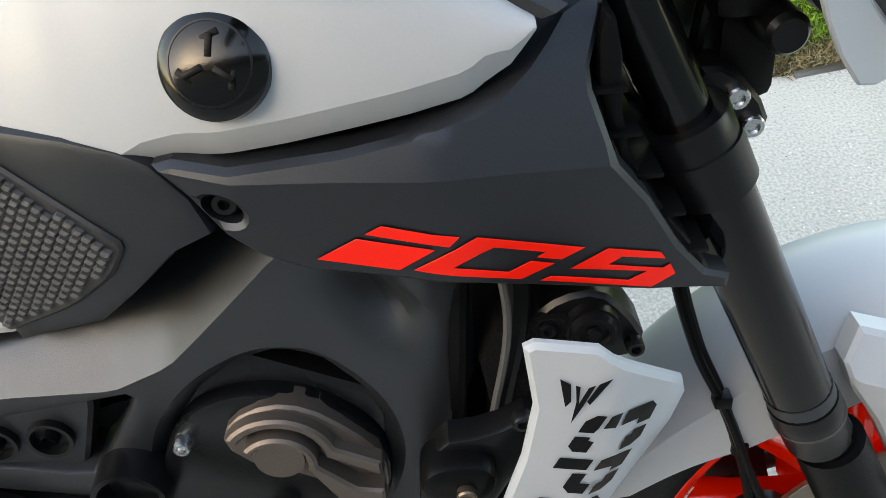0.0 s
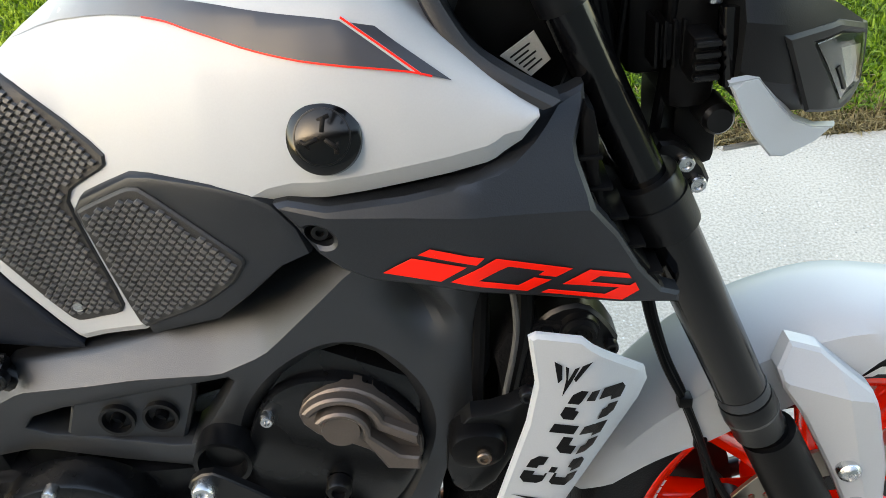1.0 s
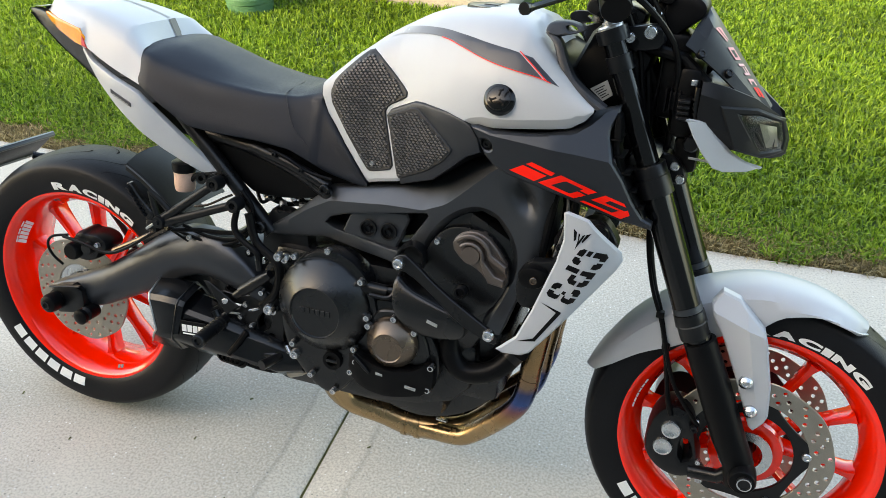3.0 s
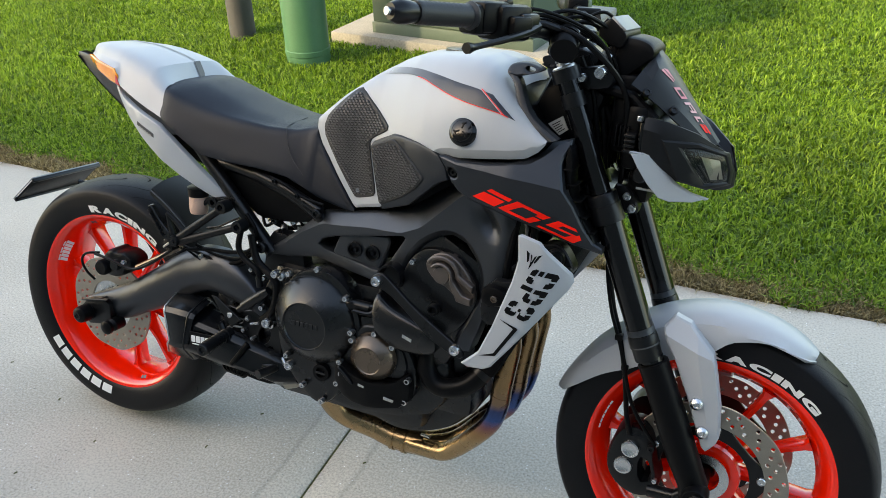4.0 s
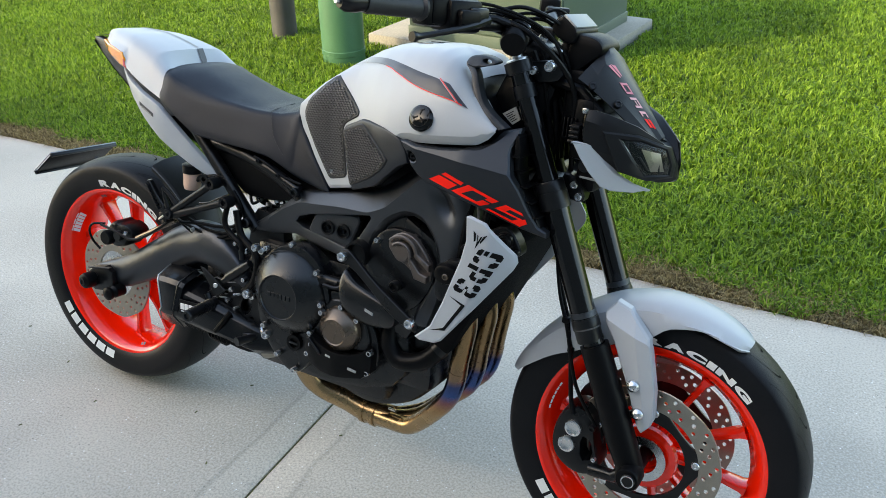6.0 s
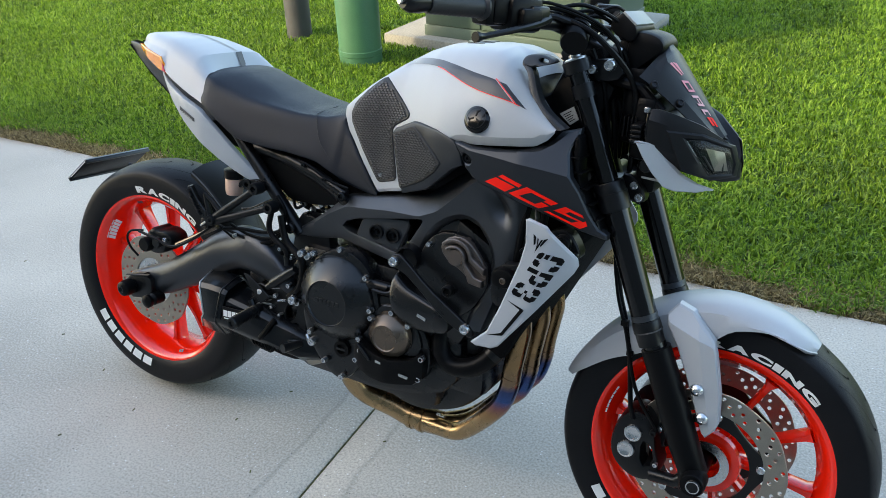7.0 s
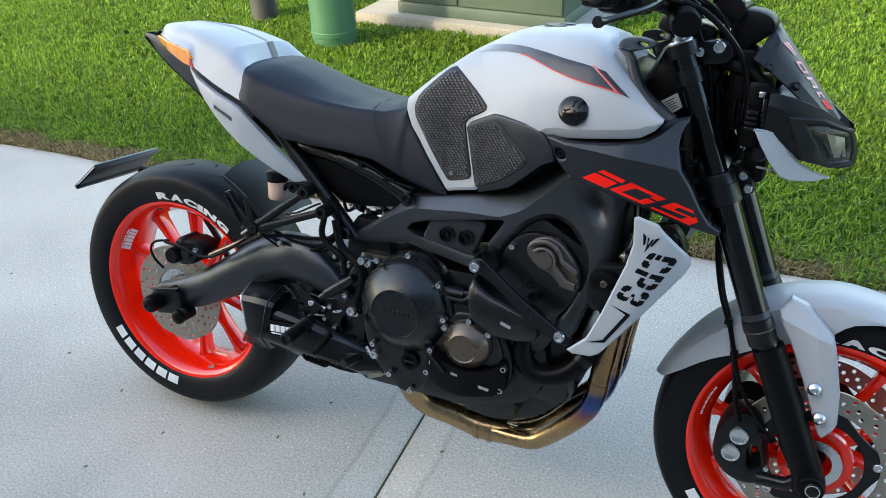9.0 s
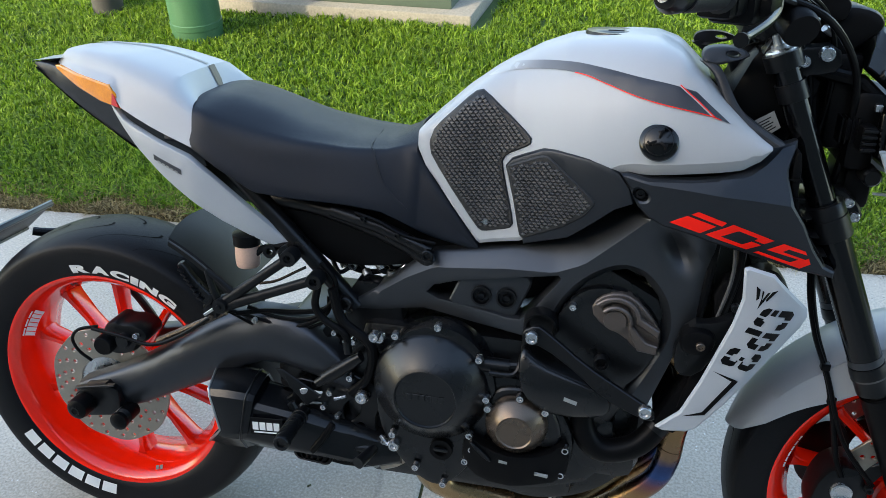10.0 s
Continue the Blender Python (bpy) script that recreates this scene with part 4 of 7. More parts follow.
def frame_face(x, z):
    """A crest with a broad facet that slopes up and inwards, a chamfer round the arch and a pocket under the intake cover."""
    y, = near(frame_y, x)
    crest = near(CREST, x)[0]
    y += 0.95 * min(z - crest, 0.05) if z > crest else 0.14 * min(crest - z, 0.08)
    q = np.array([[x, z]])
    way = edge_distance(q, ARCH_LINE)[0]
    y += 0.85 * max(0.0, 0.012 - way)
    u, v = (x - 1.013) * 0.83 + (z - 0.745) * 0.55, (z - 0.745) * 0.83 - (x - 1.013) * 0.55
    y += 0.024 * math.exp(-(u / 0.015) ** 2 - (v / 0.034) ** 2)
    if x > 1.036:
        y += 5.0 * (x - 1.036) ** 2 * 4
    return y


outer = [(0.508, 0.570), (0.515, 0.590), (0.572, 0.630), (0.639, 0.688), (0.727, 0.703), (0.837, 0.729), (0.868, 0.751), (0.906, 0.779), (0.937, 0.794), (0.98, 0.792), (1.02, 0.80), (1.06, 0.795), (1.072, 0.72), (1.070, 0.66),
         (1.040, 0.616), (1.020, 0.551), (0.998, 0.480), *ARCH,
         (0.835, 0.578), (0.804, 0.568), (0.732, 0.577), (0.631, 0.588), (0.560, 0.574)]
slot = [(0.632, 0.614), (0.655, 0.641), (0.772, 0.668), (0.826, 0.680), (0.853, 0.686), (0.840, 0.664), (0.802, 0.608), (0.786, 0.595), (0.726, 0.605)]
arch_in = spline(ARCH, 60)
arch_out = []
for p, q in zip(arch_in, arch_in[1:]):
    d = (q - p) / np.hypot(*(q - p))
    arch_out.append(tuple((p + q) / 2 + 0.012 * np.array([d[1], -d[0]])))
frame_lines = [[(x, near(CREST, x)[0]) for x in np.linspace(0.56, 0.97, 40)], arch_out[2:]]
fr = part("chassis", panel(outer, frame_face, 0.045, 0.004, 0.009, [rounded(slot)], True, frame_lines), CAST, bike, "dark grey cast aluminium bridge frame", 26)
frm = bmesh.new()
frm.from_mesh(fr.data)
for v in frm.verts:
    v.co.y = -v.co.y
part("left_spar", frm, CAST, fr, "", 30)
part("inner_panel", panel(rounded([(0.605, 0.60), (0.622, 0.652), (0.75, 0.690), (0.87, 0.712), (0.87, 0.63), (0.72, 0.59)], 1), -0.080, 0.03, 0.003, 0.02), BLACK, fr)
part("slot_plate", panel(rounded([(0.672, 0.607), (0.690, 0.650), (0.712, 0.658), (0.800, 0.668), (0.806, 0.655), (0.780, 0.590), (0.766, 0.586)], 1, 0.12), -0.122, 0.02, 0.003, 0.02), CAST, fr)
for x, z in ((0.727, 0.627), (0.767, 0.627)):
    part("recessed_bolt", joined(lathe([(0.006, -0.130), (0.0065, -0.122), (0.012, -0.122), (0.0135, -0.128), (0.0165, -0.128), (0.0165, -0.115)], x, z, 24), lathe([(0.0, -0.120), (0.0065, -0.122)], x, z, 12)), SATIN, fr, "black recessed hexagon bolt")
part("mount_boss", lathe([(0.0, -0.150), (0.018, -0.150), (0.022, -0.165), (0.026, -0.165), (0.028, -0.14)], 0.826, 0.600, 28), SATIN, fr)
part("mount_bracket", panel(rounded([(1.022, 0.600), (1.040, 0.648), (1.075, 0.650), (1.105, 0.668), (1.105, 0.640), (1.085, 0.605), (1.06, 0.560), (1.03, 0.560)], 1), -0.182, 0.02, 0.004, 0.012), SATIN, fr)
part("sensor_boss", panel(rounded([(1.026, 0.624), (1.036, 0.641), (1.062, 0.643), (1.078, 0.634), (1.076, 0.612), (1.060, 0.602), (1.034, 0.604)], 2), -0.198, 0.03, 0.007, 0.008), BLACK, fr, "black rubber engine mount cover")
part("boss_bolt", bolt(1.057, -0.199, 0.621, 0.0065, 0.005), BRONZE, fr)
bracket = rounded([(0.800, 0.605), (0.822, 0.620), (0.840, 0.610), (0.90, 0.565), (0.955, 0.535), (1.005, 0.508), (1.008, 0.490), (0.985, 0.492), (0.93, 0.515), (0.885, 0.552), (0.835, 0.585), (0.805, 0.588)], 1)
part("slider_bracket", panel(bracket, lambda x, z: near([(0.80, -0.190), (1.0, -0.206)], x)[0], 0.008, 0.0015, 0.015), SATIN, fr, "black bracket along the engine")
part("bracket_bolt", bolt(0.817, -0.193, 0.602, 0.0105, 0.010), STEEL, fr)
part("bracket_bolt", bolt(0.992, -0.206, 0.508, 0.0105, 0.010), STEEL, fr)
part("pivot_plate", panel(rounded([(0.50, 0.62), (0.56, 0.62), (0.60, 0.58), (0.58, 0.50), (0.53, 0.36), (0.48, 0.32), (0.44, 0.40), (0.49, 0.52)], 1), -0.105, 0.03, 0.004, 0.02), SATIN, fr)

# ---- tank, seat, tail ----
TANK = [  # x, top z, half width, bottom z, inner y
    (0.612, 0.876, 0.084, 0.846, 0.0), (0.626, 0.890, 0.090, 0.819, 0.0), (0.640, 0.902, 0.093, 0.803, 0.0), (0.670, 0.930, 0.104, 0.766, 0.0), (0.700, 0.953, 0.110, 0.729, 0.0), (0.716, 0.965, 0.112, 0.709, 0.0), (0.740, 0.980, 0.117, 0.716, 0.0),
    (0.786, 1.005, 0.132, 0.728, 0.0), (0.830, 1.021, 0.148, 0.79, 0.0), (0.880, 1.028, 0.162, 0.845, 0.0), (0.920, 1.031, 0.172, 0.8575, 0.0), (0.960, 1.030, 0.180, 0.858, 0.0),
    (0.990, 1.018, 0.182, 0.8615, 0.030), (1.020, 0.990, 0.182, 0.8655, 0.075), (1.050, 0.962, 0.180, 0.869, 0.098), (1.080, 0.936, 0.176, 0.8735, 0.115), (1.102, 0.918, 0.172, 0.888, 0.132), (1.114, 0.908, 0.168, 0.903, 0.150)]


def tank_row(x):
    """Half a cross-section from the ridge down to the chamfered lower edge: (y, z)."""
    zt, w, zb, yi = near(TANK, x)
    cut, rise = near([(0.60, 0.003, 0.006), (0.90, 0.004, 0.008), (0.94, 0.010, 0.017), (1.09, 0.010, 0.017), (1.114, 0.002, 0.002)], x)
    h = zt - zb - rise
    rel = [(0.0, 0.0), (0.34, 0.015), (0.60, 0.080), (0.78, 0.22), (0.90, 0.44), (0.97, 0.67), (1.0, 0.88), (1.003, 1.0)]
    square = near([(0.64, 1.0), (0.76, 0.0)], x)[0]
    boxy = [(0.0, 0.0), (0.45, 0.005), (0.78, 0.03), (0.91, 0.10), (0.97, 0.26), (0.99, 0.50), (1.0, 0.80), (1.003, 1.0)]
    rel = [(a + (c - a) * square, e + (g - e) * square) for (a, e), (c, g) in zip(rel, boxy)]
    return [tuple(p) for p in spline([(yi + (w - yi) * a, zt - h * b) for a, b in rel], 26)] + [(w - cut * 0.45, zb + rise * 0.5), (w - cut, zb)]


tank_xs = [0.612 + (1.114 - 0.612) * k / 80 for k in range(81)]


def tank_y(x, z):
    """The tank's right flank: y at a place in side view."""
    row = tank_row(min(max(x, 0.612), 1.114))
    zs, ys = [p[1] for p in row][::-1], [p[0] for p in row][::-1]
    return -float(np.interp(z, zs, ys))


half = []
for x in tank_xs:
    row = tank_row(x)
    yi, zt = row[0]
    half.append([(x, -yi * q, zt + 0.005 * (1 - q * q) * min(1.0, yi / 0.03)) for q in (0.0, 0.35, 0.7)] + [(x, -y, z) for y, z in row])
tb = bmesh.new()
for sgn in (1, -1):
    vs = [[tb.verts.new((x, y * sgn, z)) for x, y, z in r] for r in half]
    for a, b in zip(vs, vs[1:]):
        bridged = a[0].co.x < 1.03
        for i in range(0 if bridged else 3, len(a) - 1):
            corners = (a[i], a[i + 1], b[i + 1], b[i])
            if len({tuple(round(c, 6) for c in v.co) for v in corners}) > 2:
                tb.faces.new(corners)
bmesh.ops.remove_doubles(tb, verts=tb.verts[:], dist=1e-5)
bmesh.ops.recalc_face_normals(tb, faces=tb.faces[:])
tank = part("fuel_tank", tb, WHITE, bike, "pale grey painted fuel tank with a charcoal stripe", 24)


def on_tank(lift):
    return lambda x, z: tank_y(x, z) - lift


def ribbon(points, w, lift, fy):
    """A thin line of film along points in side view."""
    rows = []
    for i, p in enumerate(points):
        a, b = np.array(points[max(i - 1, 0)]), np.array(points[min(i + 1, len(points) - 1)])
        t = (b - a) / np.hypot(*(b - a))
        n = np.array([-t[1], t[0]]) * w / 2
        rows.append([(q[0], fy(q[0], q[1]) - lift, q[1]) for q in (np.array(p) + n, np.array(p) - n)])
    return loft(rows)


up = [(0.742, 0.980), (0.779, 0.989), (0.815, 0.994), (0.849, 0.9955), (0.893, 0.992), (0.936, 0.986), (0.977, 0.9805), (1.0086, 0.9735)]
down = [(1.0566, 0.9355), (1.033, 0.944), (1.010, 0.949), (0.959, 0.957), (0.9224, 0.965), (0.8845, 0.9755), (0.8565, 0.982), (0.817, 0.983), (0.757, 0.974), (0.711, 0.9586)]
part("stripe", panel([tuple(p) for p in spline(up, 24)] + [tuple(p) for p in spline(down, 24)], on_tank(0.0016), 0.001, 0.0001, 0.008, (), False), FADE, tank, "charcoal stripe decal fading to pale", mirrored=True)
part("stripe_edge", ribbon([tuple(p) for p in spline(down[:-1], 30)][2:24], 0.0012, 0.0026, tank_y), DECAL, tank, "thin red edge line", mirrored=True)
slash = [(0.9857, 0.981), (1.010, 0.963), (1.0355, 0.9425)]
part("stripe_slash", ribbon(slash, 0.0028, 0.0026, tank_y), WHITE, tank, mirrored=True)
part("slash_line", ribbon([(x + 0.0012, z) for x, z in slash], 0.0014, 0.0032, tank_y), DECAL, tank, mirrored=True)
cap_at = pose(0.895, 0, 1.0265, 90, 0, 0)
filler = part("filler_cap", moved(lathe([(0.0, 0.0035), (0.030, 0.0035), (0.033, 0.002), (0.044, 0.002), (0.046, -0.004)], 0, 0, 40), cap_at), SATIN, tank, "flush round dark filler cap")
part("cap_flap", moved(block(-0.012, 0.012, 0.002, 0.005, -0.018, 0.018, 0.001), cap_at), SATIN, filler)
# badge
ez = Matrix.Translation((0.967, tank_y(0.967, 0.908) - 0.0005, 0.908)) @ pose(0, 0, 0, -24, 0, -4)
badge = part("badge", moved(lathe([(0.0, -0.0085), (0.010, -0.0080), (0.018, -0.0062), (0.0235, -0.0038), (0.0258, -0.0015), (0.0264, 0.004)], 0, 0, 56), ez), GLOSS, tank, "round black embossed badge")
for k in range(3):
    part("badge_bar", moved(joined(block(-0.0016, 0.0016, -0.0090, -0.004, 0.003, 0.0135, 0.0005), moved(block(-0.0016, 0.0016, -0.0078, -0.004, -0.0045, 0.0045, 0.0005), pose(0, 0, 0.0125, 0, 60, 0))), ez @ pose(0, 0, 0, 0, k * 120 + 8, 0)), BLACK, badge)
part("badge_ring", moved(lathe([(0.0185, -0.0056), (0.0187, -0.0062), (0.0196, -0.0060), (0.0198, -0.0052)], 0, 0, 48, True), ez), SATIN, badge)

# knee pads: raised borders with rows of small studs
def knee_pad(outline, fy, label):
    base = part("knee_pad", panel(rounded(outline, 1, 0.15), lambda x, z: fy(x, z) - 0.0030, 0.004, 0.002, 0.012), PADBASE, tank, label, mirrored=True)
    inner = np.array(outline)
    studs, a = [], np.array(rounded(outline, 1, 0.15))
    pu = 0.0080
    for i in range(60):
        for j in range(60):
            x = a[:, 0].min() + (i + 0.5 * (j % 2)) * pu
            z = a[:, 1].min() + j * pu * 0.60 + (x - a[:, 0].min()) * 0.12
            q = np.array([[x, z]])
            if inside(q, a)[0] and edge_distance(q, a)[0] > 0.0062:
                studs.append((x, z))
    verts, faces = [], []
    for x, z in studs:
        y = fy(x, z) - 0.0035
        s = len(verts)
        for dx, dz in ((-0.0042, -0.0005), (0, -0.0028), (0.0042, 0.0005), (0, 0.0028)):
            verts.append((x + dx, fy(x + dx, z + dz) - 0.0028, z + dz))
        for dx, dz in ((-0.0032, -0.0004), (0, -0.0021), (0.0032, 0.0004), (0, 0.0021)):
            verts.append((x + dx, fy(x + dx, z + dz) - 0.0062, z + dz))
        faces += [(s + 4, s + 5, s + 6, s + 7)] + [(s + k, s + (k + 1) % 4, s + 4 + (k + 1) % 4, s + 4 + k) for k in range(4)]
    me = bpy.data.meshes.new("studs")
    me.from_pydata(verts, [], faces)
    sb = bmesh.new()
    sb.from_mesh(me)
    bpy.data.meshes.remove(me)
    st = part("studs", sb, GRIP, base)
    tagged(st, kind="stuff")
    return base


pad1 = [(0.697, 0.9405), (0.713, 0.945), (0.791, 0.887), (0.790, 0.876), (0.754, 0.856), (0.748, 0.844), (0.772, 0.755), (0.766, 0.745), (0.723, 0.732), (0.714, 0.736), (0.635, 0.839), (0.631, 0.861), (0.640, 0.8855)]
pad2 = [(0.7595, 0.844), (0.768, 0.849), (0.8083, 0.867), (0.820, 0.8675), (0.890, 0.814), (0.8906, 0.807), (0.877, 0.788), (0.843, 0.762), (0.787, 0.734), (0.781, 0.740)]
tail_of_tank = on_tank(0.0)
p1 = knee_pad(pad1, tail_of_tank, "black studded rubber knee pad")
part("pad_mark", moved(lathe([(0, -0.0068), (0.0045, -0.0068), (0.0045, -0.003)], 0, 0, 14), Matrix.Translation((0.728, tank_y(0.728, 0.75), 0.750))), ALU, p1)

side_face = lambda x, z: near([(0.75, -0.128), (0.80, -0.140), (0.88, -0.166), (0.94, -0.178)], x)[0] + 0.04 * max(0.0, 0.80 - z)
sp = [(0.7550, 0.842), (0.764, 0.854), (0.811, 0.8755), (0.829, 0.8765), (0.877, 0.872), (0.905, 0.865), (0.920, 0.858), (0.936, 0.838), (0.943, 0.816), (0.918, 0.8035), (0.892, 0.780), (0.855, 0.7485), (0.7885, 0.7235)]
part("side_panel", panel(sp, side_face, 0.03, 0.005, 0.014), GREY, tank, "dark grey side panel", mirrored=True)
p2 = knee_pad(pad2, lambda x, z: side_face(x, z), "black studded rubber knee pad")


RISE = [(0.91, 0.859), (0.959, 0.849), (1.014, 0.8455), (1.096, 0.838), (1.16, 0.830)]
LIP = [(1.05, 0.862), (1.0877, 0.865), (1.1148, 0.8835), (1.1307, 0.9025), (1.16, 0.94)]


def shroud_face(x, z):
    y = near([(0.91, -0.174), (0.96, -0.186), (1.06, -0.190), (1.14, -0.176), (1.22, -0.164)], x)[0]
    crease = near(RISE, x)[0]
    y += 0.50 * (z - crease) if z > crease else 0.16 * (crease - z)
    if x > 1.05 and z > near(LIP, x)[0]:
        y += 0.9 * (z - near(LIP, x)[0])
    return y


cover = [(0.9215, 0.858), (0.932, 0.8602), (0.960, 0.8555), (1.016, 0.8582), (1.050, 0.8625), (1.074, 0.8685), (1.092, 0.8755), (1.106, 0.888), (1.114, 0.9005), (1.150, 0.912), (1.150, 0.90), (1.1412, 0.876), (1.1418, 0.866), (1.153, 0.830), (1.171, 0.8045), (1.191, 0.767), (1.210, 0.741), (1.226, 0.7335), (1.226, 0.7225),
         (1.177, 0.7325), (1.093, 0.7595), (1.032, 0.777), (0.985, 0.788), (0.9636, 0.800), (0.9486, 0.814), (0.935, 0.8395)]
creases = [[(x, near(RISE, x)[0]) for x in np.linspace(0.925, 1.148, 20)], [(x, near(LIP, x)[0]) for x in np.linspace(1.055, 1.13, 9)]]
well = ellipse(0.9510, 0.831, 0.0115, 0.0085, 20, -0.5)
shroud = part("intake_cover", panel(cover, shroud_face, 0.02, 0.003, 0.012, [well], True, creases), GREY, bike, "matt dark grey intake cover with a red number decal", 20, mirrored=True)
part("cover_screw", lathe([(0.0, -0.1690), (0.0028, -0.1690), (0.0032, -0.1735), (0.0062, -0.1735), (0.0072, -0.172), (0.0074, -0.168), (0.013, -0.167), (0.013, -0.165), (0, -0.165)], 0.951, 0.831, 24), SATIN, shroud, "black recessed screw")


def slanted(quad, pts):
    """Points of a unit square laid into a slanted field: its lower left, lower right, upper right and upper left corners."""
    bl, br, tr, tl = (np.array(q) for q in quad)
    return [tuple((bl * (1 - a) + br * a) * (1 - b) + (tl * (1 - a) + tr * a) * b) for a, b in pts]


dec = []
field = ((0.9933, 0.7965), (1.177, 0.7375), (1.212, 0.757), (1.030, 0.8165))
for pts in ([(0.0, 0.75), (0.0, 1.0), (0.215, 1.0), (0.23, 0.76)], [(0.0, 0.0), (0.0, 0.62), (0.21, 0.66), (0.22, 0.05)],
            [(0.25, 0.1), (0.26, 1.02), (0.60, 0.92), (0.59, 0.60), (0.51, 0.62), (0.51, 0.76), (0.35, 0.81), (0.34, 0.66), (0.33, 0.28), (0.50, 0.24), (0.51, 0.53), (0.59, 0.50), (0.57, 0.07)],
            [(0.63, 0.05), (0.64, 0.18), (0.89, 0.16), (0.90, 0.42), (0.66, 0.38), (0.67, 0.93), (0.84, 0.92), (0.89, 0.76), (0.75, 0.75), (0.75, 0.53), (0.93, 0.52), (0.93, 0.64), (1.0, 0.39), (1.0, 0.0)]):
    dec.append(panel(slanted(field, pts), lambda x, z: shroud_face(x, z) - 0.0012, 0.001, 0.0002, 0.012, (), False))
part("number_decal", joined(*dec), DECAL, shroud, "angular red number decal")
part("air_scoop", panel(rounded([(1.146, 0.905), (1.158, 0.895), (1.160, 0.83), (1.180, 0.79), (1.218, 0.735), (1.205, 0.74), (1.170, 0.79), (1.146, 0.85)], 1), lambda x, z: -0.150, 0.04, 0.004, 0.012), BLACK, shroud, "black slatted air scoop")
for k in range(5):
    z = 0.862 - k * 0.026
    x = near([(-0.90, 1.142), (-0.85, 1.148), (-0.80, 1.172), (-0.74, 1.206)], -z)[0]
    part("scoop_slat", block(x - 0.004, x + 0.014, -0.153, -0.10, z - 0.0015, z + 0.0015, 0.0006), BLACK, shroud)
nose = [(1.018, -0.105, 1.008), (1.036, -0.118, 0.994), (1.050, -0.131, 0.968), (1.066, -0.141, 0.944), (1.091, -0.151, 0.926), (1.122, -0.158, 0.908)]
fine_nose = spline(nose, 20)
trim_rows = []
for i, p in enumerate(fine_nose):
    k = i / 19
    wide, deep = 0.0058 + 0.0022 * k, 0.005
    trim_rows.append([tuple(p + np.array(q)) for q in ((-wide, 0.002, -0.3 * wide), (-0.6 * wide, -deep * 0.8, -0.2 * wide), (0.2 * wide, -deep, 0.1 * wide), (wide, -deep * 0.3, 0.4 * wide), (wide, 0.02, 0.4 * wide), (-wide, 0.02, -0.3 * wide))])
part("front_cowl", loft(trim_rows, True, True), TRIM, bike, "dark grey trim along the tank nose", 40, mirrored=True)
part("cowl_centre", loft([[(1.030, -0.085, 0.982), (1.030, 0.085, 0.982)], [(1.052, -0.105, 0.966), (1.052, 0.105, 0.966)], [(1.072, -0.118, 0.940), (1.072, 0.118, 0.940)], [(1.120, -0.14, 0.87), (1.120, 0.14, 0.87)]]), BLACK, bike)
knob_rim = rounded([(1.014, 1.006), (1.014, 1.019), (1.024, 1.025), (1.050, 1.027), (1.079, 1.018), (1.070, 1.012), (1.050, 1.007), (1.032, 1.001)], 2)
part("cowl_knob", panel(knob_rim, lambda x, z: -0.114 + 0.9 * max(0.0, z - 1.008), 0.024, 0.004, 0.007, [ellipse(1.054, 1.0165, 0.009, 0.0038, 16, -0.12)]), TRIM, bike, "charcoal plastic end of the nose trim", mirrored=True)
part("head_bulk", moved(joined(block(-0.055, 0.055, -0.075, 0.075, -0.11, 0.11, 0.02), block(-0.02, 0.075, -0.055, 0.055, -0.16, -0.05, 0.015)), pose(1.095, 0, 0.905, 0, 23, 0)), BLACK, bike, "black frame head between the forks")
sticker = part("paper_label", panel([(1.0934, 0.9263), (1.119, 0.943), (1.1309, 0.9207), (1.1159, 0.9089)], -0.100, 0.002, 0.0003, 0.02), PAPER, bike, "small printed paper label")
for q in range(5):
    u, v = 0.18 + 0.15 * q, 0.75 - 0.14 * (q % 2)
    a, b = (1.0934 + 0.0225 * u, 0.9263 - 0.0174 * u), (1.119 + 0.0119 * u, 0.943 - 0.0223 * u)
    line_ = [(a[0] + (b[0] - a[0]) * k, a[1] + (b[1] - a[1]) * k) for k in (0.12, v)]
    part("print_bar", panel([line_[0], line_[1], (line_[1][0] + 0.0008, line_[1][1] - 0.0012), (line_[0][0] + 0.0008, line_[0][1] - 0.0012)], -0.1004, 0.0005, 0.0001, 0.02), BLACK, sticker)

# seat
seat_rows = []
SEAT_ST = [  # x, top z, side z, half width at side, bottom z, half width at bottom
    (0.205, 0.880, 0.866, 0.112, 0.836, 0.130), (0.235, 0.904, 0.888, 0.116, 0.838, 0.132), (0.250, 0.908, 0.889, 0.122, 0.836, 0.142), (0.270, 0.909, 0.887, 0.127, 0.826, 0.150), (0.30, 0.907, 0.870, 0.128, 0.806, 0.151), (0.36, 0.890, 0.852, 0.124, 0.770, 0.148), (0.42, 0.868, 0.845, 0.116, 0.762, 0.140),
    (0.50, 0.849, 0.838, 0.102, 0.757, 0.130), (0.56, 0.850, 0.836, 0.090, 0.748, 0.122), (0.590, 0.864, 0.840, 0.082, 0.735, 0.118), (0.610, 0.880, 0.842, 0.084, 0.726, 0.116), (0.6135, 0.846, 0.836, 0.084, 0.724, 0.115), (0.626, 0.824, 0.815, 0.090, 0.718, 0.114), (0.640, 0.807, 0.798, 0.096, 0.712, 0.113), (0.670, 0.769, 0.761, 0.104, 0.704, 0.112), (0.700, 0.731, 0.725, 0.110, 0.697, 0.112), (0.716, 0.710, 0.706, 0.111, 0.694, 0.110)]
